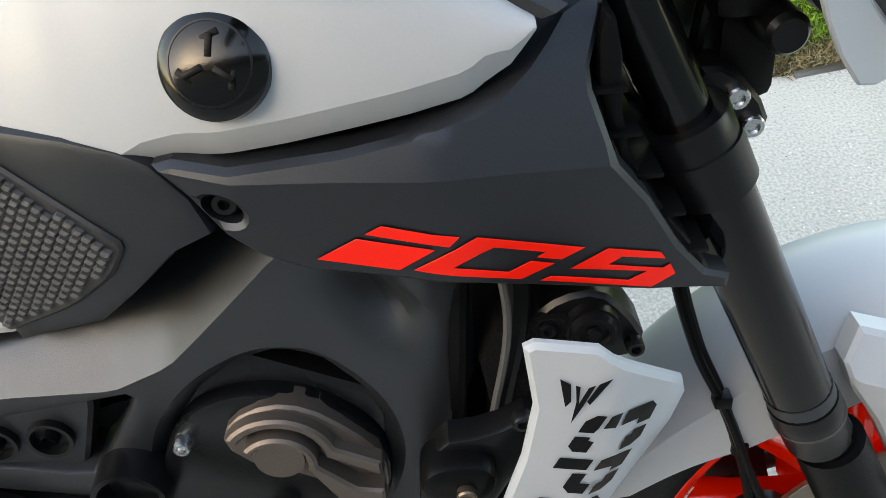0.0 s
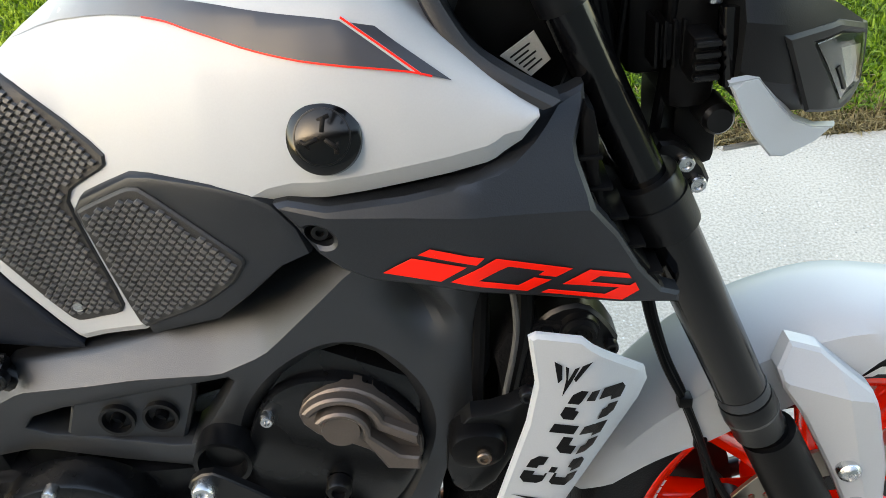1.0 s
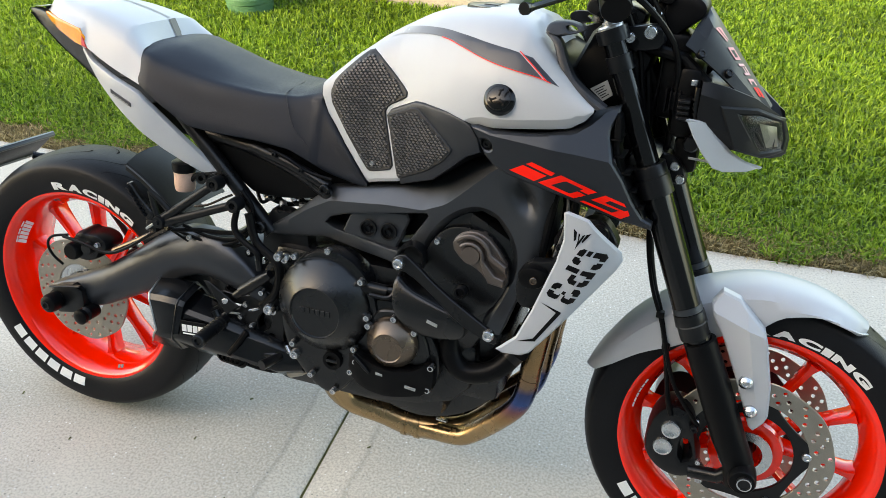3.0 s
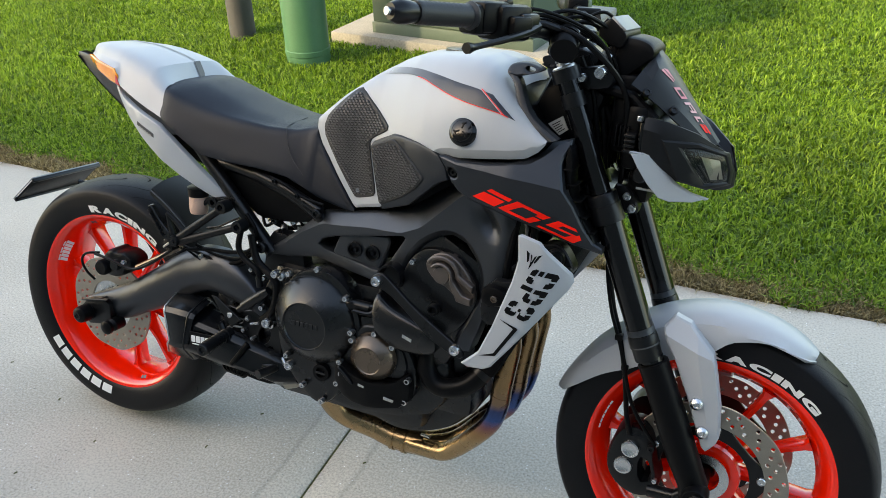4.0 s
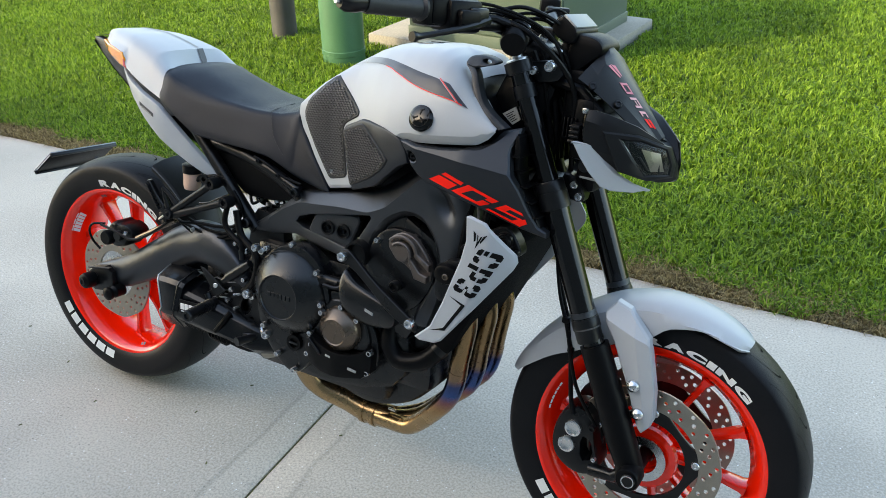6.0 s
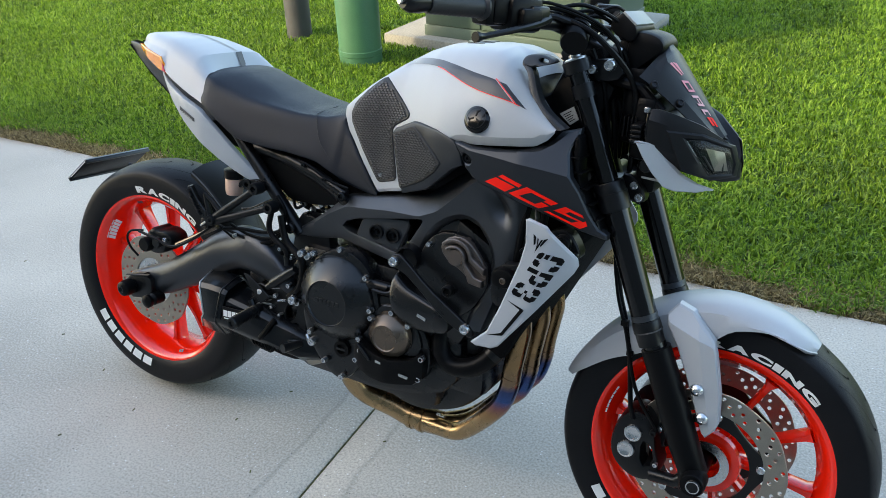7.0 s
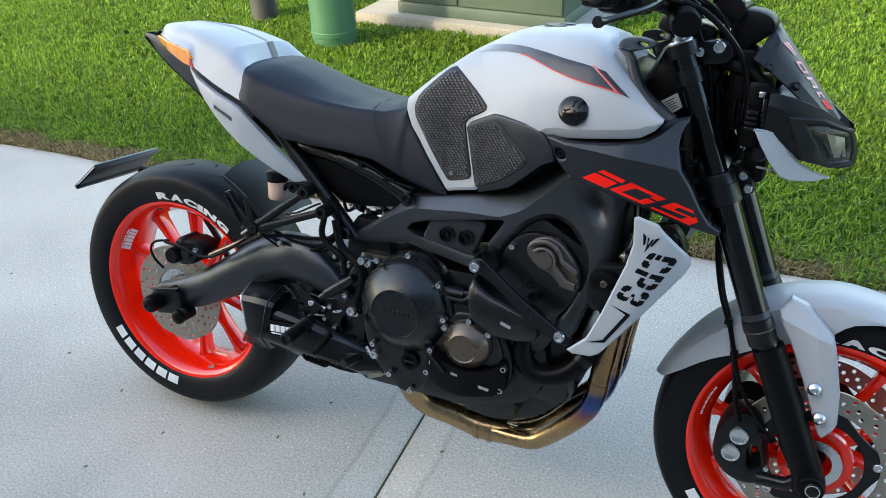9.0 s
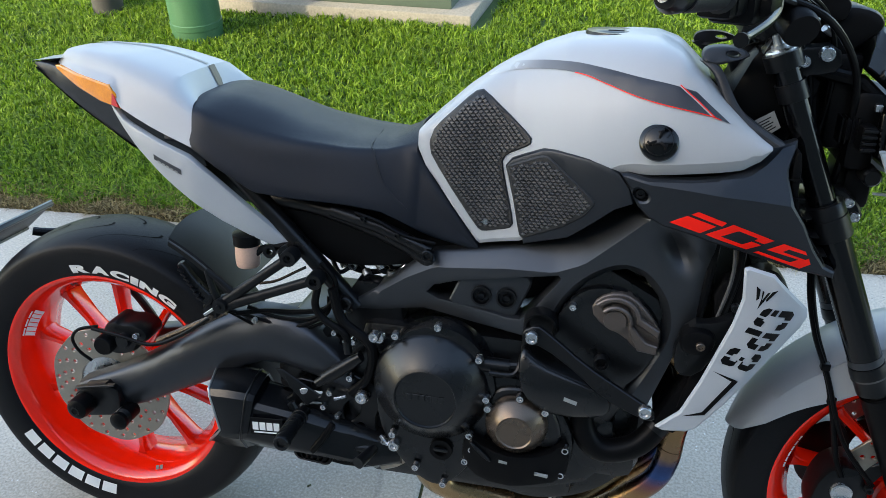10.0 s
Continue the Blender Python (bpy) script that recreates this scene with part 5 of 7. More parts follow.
for x in list(np.linspace(0.205, 0.61, 34)) + [0.6135, 0.62, 0.63, 0.645, 0.66, 0.68, 0.70, 0.716]:
    zt, zs, ws, zb, wb = near(SEAT_ST, x)
    row = [(x, 0, zt), (x, -ws * 0.45, zt - (zt - zs) * 0.10), (x, -ws * 0.82, zt - (zt - zs) * 0.55), (x, -ws, zs), (x, -(ws * 0.45 + wb * 0.55), zs - (zs - zb) * 0.45), (x, -wb, zb + 0.006), (x, -wb * 0.93, zb)]
    seat_rows.append([tuple(p) for p in spline(row, 22)])
sb = bmesh.new()
for sgn in (1, -1):
    vs = [[sb.verts.new((x, y * sgn, z)) for x, y, z in r] for r in seat_rows]
    for a, b in zip(vs, vs[1:]):
        for i in range(len(a) - 1):
            sb.faces.new((a[i], a[i + 1], b[i + 1], b[i]))
    sb.faces.new(vs[0])
bmesh.ops.remove_doubles(sb, verts=sb.verts[:], dist=1e-5)
seat = part("seat", sb, SEAT, bike, "black vinyl rider seat", 45)
seam = []
for x in (0.535,):
    zt, zs, ws, zb, wb = near(SEAT_ST, x)
    row = [(x - 0.004, 0, zt + 0.0012), (x, -ws * 0.82, zt - (zt - zs) * 0.5 + 0.0012), (x + 0.01, -ws - 0.001, zs), (x + 0.03, -(ws * 0.5 + wb * 0.5) - 0.002, (zs + zb) / 2), (x + 0.07, -wb - 0.002, zb + 0.01)]
    seam.append(tube(row, 0.0007, 6, 24))
part("seam", joined(*seam), SEAT, seat)

# tail
COWL = [  # x, top z, half width, bottom z
    (-0.040, 0.944, 0.030, 0.934), (-0.018, 0.960, 0.052, 0.932), (0.03, 0.965, 0.082, 0.928), (0.10, 0.962, 0.112, 0.921), (0.115, 0.960, 0.118, 0.917), (0.127, 0.958, 0.124, 0.888), (0.16, 0.951, 0.131, 0.873), (0.19, 0.943, 0.137, 0.861), (0.215, 0.935, 0.141, 0.852)]
rows = []
for x in list(np.linspace(-0.040, 0.112, 16)) + list(np.linspace(0.116, 0.215, 14)):
    zt, w, zb = near(COWL, x)
    h = zt - zb
    f = min(1.0, h / 0.045)
    row = [(x, 0, zt), (x, -w * 0.40, zt - 0.001 * f), (x, -w * 0.62, zt - 0.004 * f), (x, -w * 0.74, zt - 0.010 * f), (x, -w * 0.82, zt - 0.019 * f), (x, -w * 0.875, zt - 0.031 * f)]
    low = row[-1]
    rows.append([tuple(p) for p in spline(row, 15)] + [tuple(np.array(low) + (np.array((x, -w, zb)) - np.array(low)) * k / 5) for k in range(1, 6)])
front_slope = []
for s in (0.12, 0.3, 0.55, 0.8, 1.0):
    bow = []
    for x, y, z in rows[-1]:
        q = min(1.0, abs(y) / 0.141)
        bow.append((x + s * (0.019 + 0.027 * q ** 1.5), y * (1 + 0.04 * s), z - s * (0.042 * (1 - q * q) + 0.016 * q * q)))
    front_slope.append(bow)
rows += front_slope
cb = bmesh.new()
for sgn in (1, -1):
    vs = [[cb.verts.new((x, y * sgn, z)) for x, y, z in r] for r in rows]
    for a, b in zip(vs, vs[1:]):
        for i in range(len(a) - 1):
            cb.faces.new((a[i], a[i + 1], b[i + 1], b[i]))
    cb.faces.new(vs[0])
bmesh.ops.remove_doubles(cb, verts=cb.verts[:], dist=1e-5)
cowl = part("tail_cowl", cb, WHITE, bike, "pale grey single-seat tail cowl", 28)
part("cowl_stripe", loft([[(0.215 + s * 0.020 + 0.0015, y, 0.9345 - s * 0.0415 + 0.0012) for y in (0.016, 0.026, 0.036)] for s in (0.0, 0.25, 0.5, 0.75, 1.0)]), DARKFILM, cowl, "dark centre stripe")
part("top_stripe", loft([[(x, y, near(COWL, x)[0] + 0.0006) for y in (0.022, 0.030)] for x in np.linspace(0.0, 0.21, 12)]), PAPER, cowl)
under = [(-0.096, 0.930), (-0.07, 0.936), (0.01, 0.926), (0.12, 0.873), (0.16, 0.855), (0.25, 0.826), (0.26, 0.78), (0.16, 0.80), (0.108, 0.809), (0.04, 0.846), (-0.03, 0.890)]
part("tail_underside", joined(panel(rounded(under, 1), lambda x, z: near([(-0.09, -0.030), (0.0, -0.062), (0.12, -0.098), (0.25, -0.122)], x)[0] + 0.25 * max(0, 0.9 - z), 0.02, 0.004, 0.015)), GREY, bike, "dark grey tail underside", mirrored=True)
part("undertray", loft([[(-0.08, y, 0.925) for y in (-0.04, 0, 0.04)], [(0.0, y, 0.87) for y in (-0.055, 0, 0.055)], [(0.11, y, 0.81) for y in (-0.075, 0, 0.075)], [(0.30, y, 0.74) for y in (-0.09, 0, 0.09)], [(0.45, y, 0.70) for y in (-0.08, 0, 0.08)]]), BLACK, bike)
part("tail_tip", loft([[(-0.092, y, 0.934) for y in (-0.028, 0, 0.028)], [(-0.02, y, 0.945) for y in (-0.045, 0, 0.045)]]), PAPER, bike)
amb = [(-0.045, 0.931), (-0.02, 0.934), (0.110, 0.920), (0.122, 0.906), (0.127, 0.883), (0.082, 0.889)]
ind = part("rear_indicator", panel(amb, lambda x, z: near([(-0.05, -0.038), (0.03, -0.090), (0.08, -0.110), (0.127, -0.128)], x)[0] + 0.2 * max(0, 0.92 - z), 0.02, 0.002, 0.008), AMBER, bike, "amber wedge-shaped rear indicator", mirrored=True)
part("red_reflector", panel([(0.116, 0.908), (0.121, 0.904), (0.126, 0.884), (0.108, 0.887)], lambda x, z: near([(-0.05, -0.038), (0.03, -0.090), (0.08, -0.110), (0.127, -0.128)], x)[0] + 0.2 * max(0, 0.92 - z) - 0.0012, 0.004, 0.001, 0.01), REDLENS, ind)
ws = [(0.098, 0.888), (0.108, 0.886), (0.132, 0.866), (0.19, 0.845), (0.255, 0.822), (0.285, 0.795), (0.345, 0.738), (0.405, 0.677), (0.398, 0.668), (0.370, 0.676), (0.30, 0.716), (0.225, 0.768), (0.158, 0.822), (0.125, 0.855)]
side = part("tail_side_panel", panel(ws, lambda x, z: near([(0.09, -0.104), (0.15, -0.130), (0.20, -0.145), (0.26, -0.151), (0.34, -0.134), (0.41, -0.110)], x)[0], 0.012, 0.004, 0.014), WHITE, bike, "pale grey tail side panel", mirrored=True)
part("model_tag", panel([(0.192, 0.819), (0.241, 0.799), (0.241, 0.791), (0.192, 0.811)], lambda x, z: near([(0.15, -0.130), (0.20, -0.145), (0.26, -0.151)], x)[0] - 0.0015, 0.002, 0.0003, 0.02), DARKFILM, side, "small dark label")
for k in range(5):
    x = 0.200 + k * 0.0075
    z = 0.808 - k * 0.0031
    part("tag_bar", panel([(x, z + 0.0025), (x + 0.005, z + 0.0005), (x + 0.005, z - 0.003), (x, z - 0.001)], lambda x, z: near([(0.15, -0.130), (0.20, -0.145), (0.26, -0.151)], x)[0] - 0.0022, 0.001, 0.0001, 0.02), PAPER, side)

# subframe and what sits under the seat
sub = part("rear_subframe", tube([(0.30, -0.090, 0.790), (0.345, -0.100, 0.752), (0.515, -0.105, 0.572)], 0.015, 14), SATIN, bike, "black tubular rear subframe")
part("left_tube", tube([(0.30, 0.090, 0.790), (0.345, 0.100, 0.752), (0.515, 0.105, 0.572)], 0.015, 14), SATIN, sub)
for s in (-1, 1):
    part("upper_rail", tube([(0.36, 0.085 * s, 0.745), (0.46, 0.092 * s, 0.735), (0.58, 0.10 * s, 0.700), (0.66, 0.11 * s, 0.66)], 0.014, 12, 16), SATIN, sub)
    part("under_seat_cover", panel(rounded([(0.335, 0.775), (0.47, 0.775), (0.58, 0.750), (0.70, 0.712), (0.68, 0.690), (0.62, 0.655), (0.54, 0.640), (0.47, 0.638), (0.42, 0.672)], 1, 0.15), -0.088 * (1 if s < 0 else -1), 0.02, 0.004, 0.02), BLACK, sub)
part("seat_strut", tube([(0.478, -0.112, 0.742), (0.56, -0.115, 0.722), (0.642, -0.118, 0.690)], 0.011, 12), SATIN, sub)
part("strut_bolt", bolt(0.640, -0.128, 0.688, 0.010, 0.008), SATIN, sub)
for x, z in ((0.535, 0.738), (0.590, 0.716)):
    part("clip", bolt(x, -0.125, z, 0.005, 0.006), SATIN, sub)
part("wire", tube([(0.52, -0.122, 0.745), (0.56, -0.126, 0.735), (0.60, -0.124, 0.715), (0.65, -0.122, 0.706)], 0.003, 8, 16), BLACK, sub)
part("lower_bolt", bolt(0.503, -0.125, 0.588, 0.012, 0.010), SATIN, sub)
part("rear_shock", joined(tube([(0.52, 0.02, 0.62), (0.62, 0.02, 0.62)], 0.03, 16), tube([(0.47, -0.02, 0.66), (0.58, -0.03, 0.64)], 0.018, 12)), ALU, bike, "bare metal shock absorber")
part("clutter", joined(tube([(0.53, -0.05, 0.70), (0.56, -0.06, 0.64), (0.62, -0.05, 0.66)], 0.008, 8, 14), tube([(0.55, -0.03, 0.68), (0.60, -0.06, 0.69), (0.63, -0.05, 0.63)], 0.006, 8, 14), block(0.54, 0.60, -0.06, -0.03, 0.655, 0.68, 0.004)), ALU, bike)

for q, (x, y, z) in enumerate(((0.482, -0.055, 0.628), (0.520, -0.050, 0.640), (0.556, -0.052, 0.648), (0.540, -0.045, 0.592), (0.500, -0.050, 0.662), (0.575, -0.055, 0.665))):
    part("linkage_bit", moved(joined(block(-0.012, 0.012, -0.006, 0.006, -0.004, 0.004, 0.0015), lathe([(0.003, -0.012), (0.007, -0.012), (0.007, -0.004), (0.003, -0.004)], 0, 0, 14, True)), pose(x, y, z, 20 * (q % 3) - 20, 35 * (q % 4) - 40, 0)), STEEL if q % 2 else ALU, sub)
for q in range(6):
    x0 = 0.455 + 0.026 * q
    part("loom", tube([(x0, -0.060 - 0.004 * (q % 3), 0.640), (x0 + 0.020, -0.074, 0.618 + 0.010 * (q % 2)), (x0 + 0.046, -0.066 + 0.006 * (q % 2), 0.630 - 0.012 * (q % 3)), (x0 + 0.075, -0.058, 0.612 + 0.014 * (q % 2))], 0.0038 + 0.0012 * (q % 2), 8, 18), BLACK if q % 3 else SATIN, sub)
for q, (x, z) in enumerate(((0.500, 0.634), (0.524, 0.622), (0.548, 0.640), (0.566, 0.626), (0.590, 0.642))):
    part("hose_clip", moved(lathe([(0.004, -0.006), (0.0075, -0.006), (0.0075, 0.006), (0.004, 0.006)], 0, 0, 14, True), pose(x, -0.076, z, 30 * q, 0, 40 * q)), ALU if q % 2 else STEEL, sub)
# reservoir and foot controls
res = part("brake_reservoir", lathe([(0, 0.0), (0.018, 0.0), (0.0195, 0.003), (0.0205, 0.010), (0.0205, 0.041), (0, 0.041)], 0, 0, 28), FLUID, bike, "translucent brake fluid reservoir with a black cap")
res.matrix_basis = pose(0.330, -0.118, 0.632, 90, 0, 0)
part("reservoir_cap", lathe([(0, 0.039), (0.0225, 0.039), (0.0225, 0.054), (0.0235, 0.054), (0.0235, 0.058), (0.020, 0.060), (0, 0.060)], 0, 0, 20), BLACK, res, "ribbed black cap")
part("reservoir_bracket", joined(tube([(0.345, -0.12, 0.655), (0.365, -0.118, 0.668), (0.41, -0.112, 0.672), (0.45, -0.11, 0.64)], 0.006, 8, 14), lathe([(0.006, -0.126), (0.012, -0.126), (0.012, -0.112), (0.006, -0.112)], 0.372, 0.664, 18, True), lathe([(0.008, -0.130), (0.015, -0.130), (0.015, -0.105), (0.008, -0.105)], 0.404, 0.664, 18, True)), SATIN, bike)
foot = part("footrest_hanger", joined(tube([(0.296, -0.150, 0.574), (0.354, -0.146, 0.619), (0.412, -0.140, 0.663)], [0.0105, 0.0085, 0.0085], 12), tube([(0.298, -0.150, 0.568), (0.380, -0.146, 0.600), (0.456, -0.140, 0.630)], [0.0100, 0.0085, 0.0085], 12), lathe([(0.007, -0.154), (0.013, -0.154), (0.014, -0.150), (0.014, -0.128), (0.007, -0.128)], 0.457, 0.630, 24, True), lathe([(0.007, -0.152), (0.013, -0.152), (0.014, -0.148), (0.014, -0.126), (0.007, -0.126)], 0.414, 0.665, 24, True)), SHELL, bike, "black rear footrest hanger")
for x, z in ((0.457, 0.630), (0.414, 0.665)):
    part("hanger_bolt", lathe([(0.0, -0.144), (0.003, -0.144), (0.0035, -0.148), (0.0065, -0.148), (0.0068, -0.140)], x, z, 16), SATIN, foot)
part("stay", tube([(0.272, -0.152, 0.629), (0.277, -0.152, 0.606), (0.284, -0.150, 0.580)], [0.0055, 0.0060, 0.0075], 10), SHELL, foot)
part("stay", tube([(0.270, -0.152, 0.630), (0.292, -0.150, 0.614), (0.314, -0.148, 0.592)], [0.0055, 0.0060, 0.0075], 10), SHELL, foot)
folded = part("passenger_peg", panel(rounded([(0.220, 0.634), (0.224, 0.641), (0.232, 0.640), (0.248, 0.616), (0.270, 0.594), (0.284, 0.582), (0.272, 0.564), (0.258, 0.572), (0.240, 0.598), (0.228, 0.618)], 1), -0.158, 0.012, 0.002, 0.010), SATIN, foot, "folded black passenger footpeg")
for q in range(7):
    u = q / 6
    part("peg_tooth", moved(block(-0.0065, 0.0045, -0.004, 0.004, -0.0018, 0.0018, 0.0006), pose(0.229 + 0.030 * u, -0.159, 0.628 - 0.048 * u, 0, 28, 0)), RUBBER, folded)
part("peg_hinge", lathe([(0.0, -0.170), (0.004, -0.170), (0.005, -0.166), (0.0115, -0.166), (0.013, -0.162), (0.013, -0.138)], 0.294, 0.571, 24), SATIN, foot)
part("clamp_block", block(0.262, 0.286, -0.160, -0.138, 0.546, 0.570, 0.003), SATIN, foot)
part("hinge_pin", tube([(0.266, -0.163, 0.553), (0.283, -0.163, 0.566)], 0.0028, 8), ALU, foot)
part("hinge_pin", bolt(0.276, -0.160, 0.549, 0.0042, 0.004), BRONZE, foot)
part("brake_pipe", tube([(0.31, -0.135, 0.548), (0.36, -0.128, 0.556), (0.42, -0.125, 0.560), (0.47, -0.125, 0.575), (0.485, -0.125, 0.62), (0.462, -0.125, 0.655)], 0.0045, 8, 30), BLACK, foot)
part("brake_pipe", tube([(0.33, -0.132, 0.562), (0.38, -0.124, 0.545), (0.44, -0.12, 0.548), (0.48, -0.12, 0.58)], 0.004, 8, 24), BLACK, foot)
part("hanging_pipe", tube([(0.485, -0.140, 0.617), (0.501, -0.142, 0.563), (0.545, -0.146, 0.532), (0.554, -0.148, 0.504), (0.544, -0.148, 0.462), (0.515, -0.146, 0.430)], 0.0085, 10, 30), BLACK, foot, "thick black hose")
part("thin_hose", tube([(0.462, -0.145, 0.621), (0.457, -0.147, 0.587), (0.471, -0.149, 0.566), (0.507, -0.15, 0.543), (0.512, -0.15, 0.519)], 0.0065, 10, 24), BLACK, foot)
part("hose_ferrule", tube([(0.510, -0.15, 0.530), (0.513, -0.15, 0.508)], 0.0072, 12), SATIN, foot)
part("master_cylinder", tube([(0.456, -0.150, 0.442), (0.470, -0.150, 0.453), (0.471, -0.150, 0.454), (0.515, -0.150, 0.488), (0.535, -0.150, 0.504)], [0.0075, 0.0085, 0.0115, 0.0115, 0.0085], 16), SATIN, foot)
plate_edge = [(0.405, 0.440), (0.470, 0.432), (0.505, 0.465), (0.530, 0.452), (0.560, 0.440), (0.565, 0.410), (0.552, 0.372), (0.560, 0.335), (0.540, 0.322), (0.480, 0.328), (0.448, 0.342), (0.425, 0.368), (0.395, 0.372), (0.385, 0.388), (0.408, 0.405)]
peg = part("footpeg_plate", panel(rounded(plate_edge), -0.136, 0.008, 0.0015, 0.014, [ellipse(0.512, 0.388, 0.015, 0.024, 20, -0.4), rounded([(0.436, 0.418), (0.462, 0.420), (0.452, 0.402), (0.434, 0.402)]), ellipse(0.470, 0.368, 0.010, 0.008, 16), ellipse(0.528, 0.352, 0.010, 0.014, 16)]), SATIN, bike, "black footpeg plate with bright bolts")
part("heel_plate", panel([(0.380, 0.457), (0.393, 0.457), (0.462, 0.418), (0.437, 0.396), (0.405, 0.428)], lambda x, z: -0.150 + 0.10 * (z - 0.43), 0.003, 0.001, 0.02), SATIN, peg)
rider_peg = part("footpeg", tube([(0.428, -0.145, 0.380), (0.424, -0.190, 0.374), (0.421, -0.228, 0.369)], [0.0125, 0.0125, 0.0125], 14, 0), SATIN, peg, "black knurled footpeg")
for q in range(7):
    y = -0.160 - q * 0.009
    part("peg_ring", lathe([(0.0122, y - 0.003), (0.0142, y - 0.002), (0.0142, y + 0.002), (0.0122, y + 0.003)], 0.4275 - 0.0085 * (q / 7 + 0.15), 0.3793 - 0.0100 * (q / 7 + 0.15), 16, True), SATIN, rider_peg)
part("peg_end", lathe([(0.0, -0.230), (0.006, -0.230), (0.0075, -0.234), (0.0125, -0.234), (0.0145, -0.230), (0.0145, -0.224)], 0.4212, 0.3692, 18), SATIN, rider_peg)
part("brake_pedal", tube([(0.408, -0.152, 0.398), (0.428, -0.155, 0.366), (0.453, -0.156, 0.339), (0.499, -0.156, 0.328), (0.560, -0.158, 0.331)], [0.008, 0.0075, 0.007, 0.0065, 0.008], 10, 30), SATIN, peg, "black brake pedal")
part("toe_peg", tube([(0.557, -0.155, 0.331), (0.550, -0.180, 0.331), (0.543, -0.202, 0.331)], [0.008, 0.0095, 0.0105], 14), SATIN, peg)
part("exhaust_hanger", panel(rounded([(0.40, 0.325), (0.45, 0.318), (0.54, 0.318), (0.564, 0.288), (0.52, 0.275), (0.43, 0.285)], 1), -0.146, 0.02, 0.003, 0.02), BLACK, peg)
for q in range(5):
    x = 0.425 + q * 0.010
    part("bellows", lathe([(0.010, -0.158), (0.016, -0.155), (0.016, -0.150), (0.010, -0.147)], x, 0.300 - q * 0.001, 14, True), BLACK, peg)
for x, z, r in ((0.520, 0.528, 0.006), (0.565, 0.541, 0.0095), (0.513, 0.458, 0.0065), (0.476, 0.424, 0.006), (0.464, 0.394, 0.0055), (0.424, 0.387, 0.0055), (0.393, 0.380, 0.0055), (0.489, 0.379, 0.0055), (0.472, 0.343, 0.0055), (0.493, 0.339, 0.005), (0.545, 0.336, 0.006), (0.538, 0.424, 0.0095), (0.596, 0.362, 0.0055), (0.572, 0.342, 0.006), (0.488, 0.540, 0.005)):
    part("plate_bolt", bolt(x, -0.140, z, r, 0.010), STEEL, peg)
part("spring_plate", panel(rounded([(0.424, 0.428), (0.440, 0.430), (0.436, 0.418), (0.426, 0.416)]), -0.152, 0.003, 0.0005, 0.02), STEEL, peg)
part("pedal_spring", tube([(0.505, -0.145, 0.420), (0.485, -0.148, 0.414)], 0.0030, 8), STEEL, peg)
part("switch_tab", panel(rounded([(0.430, 0.393), (0.458, 0.397), (0.458, 0.393), (0.430, 0.389)]), -0.1385, 0.003, 0.0005, 0.02), PAPER, peg)
for x, z in ((0.566, 0.352), (0.582, 0.345), (0.590, 0.352)):
    part("linkage", tube([(x, -0.145, z), (x + 0.014, -0.150, z - 0.012), (x + 0.022, -0.140, z + 0.004)], 0.004, 8, 10), STEEL, peg)
part("seat_wire", tube([(0.264, -0.120, 0.550), (0.340, -0.124, 0.538), (0.406, -0.124, 0.529), (0.464, -0.120, 0.558), (0.470, -0.115, 0.59)], 0.0038, 8, 30), BLACK, foot)
part("seat_wire", tube([(0.282, -0.118, 0.543), (0.348, -0.122, 0.519), (0.405, -0.122, 0.518), (0.473, -0.118, 0.549)], 0.0030, 8, 30), BLACK, foot)
part("wire_clip", bolt(0.340, -0.128, 0.536, 0.005, 0.006), PAPER, foot)
part("yellow_wire", tube([(0.345, -0.112, 0.598), (0.375, -0.112, 0.606), (0.410, -0.108, 0.625), (0.425, -0.10, 0.632)], 0.0025, 8, 16), BRONZE, foot)
part("side_stand", joined(tube([(0.56, 0.13, 0.25), (0.53, 0.22, 0.12), (0.51, 0.272, 0.070)], 0.011, 12), moved(block(-0.035, 0.03, -0.02, 0.02, -0.006, 0.006, 0.003), Matrix.Translation((0.508, 0.276, 0.058)) @ pose(0, 0, 0, 12.26, 0, 0))), SATIN, bike, "black side stand on the concrete")

# ---- front end ----
def fork_x(z):
    return 1.117 + 0.432 * (1.018 - z)


def fork_p(z, y, dx=0.0):
    return (fork_x(z) + dx, y, z)


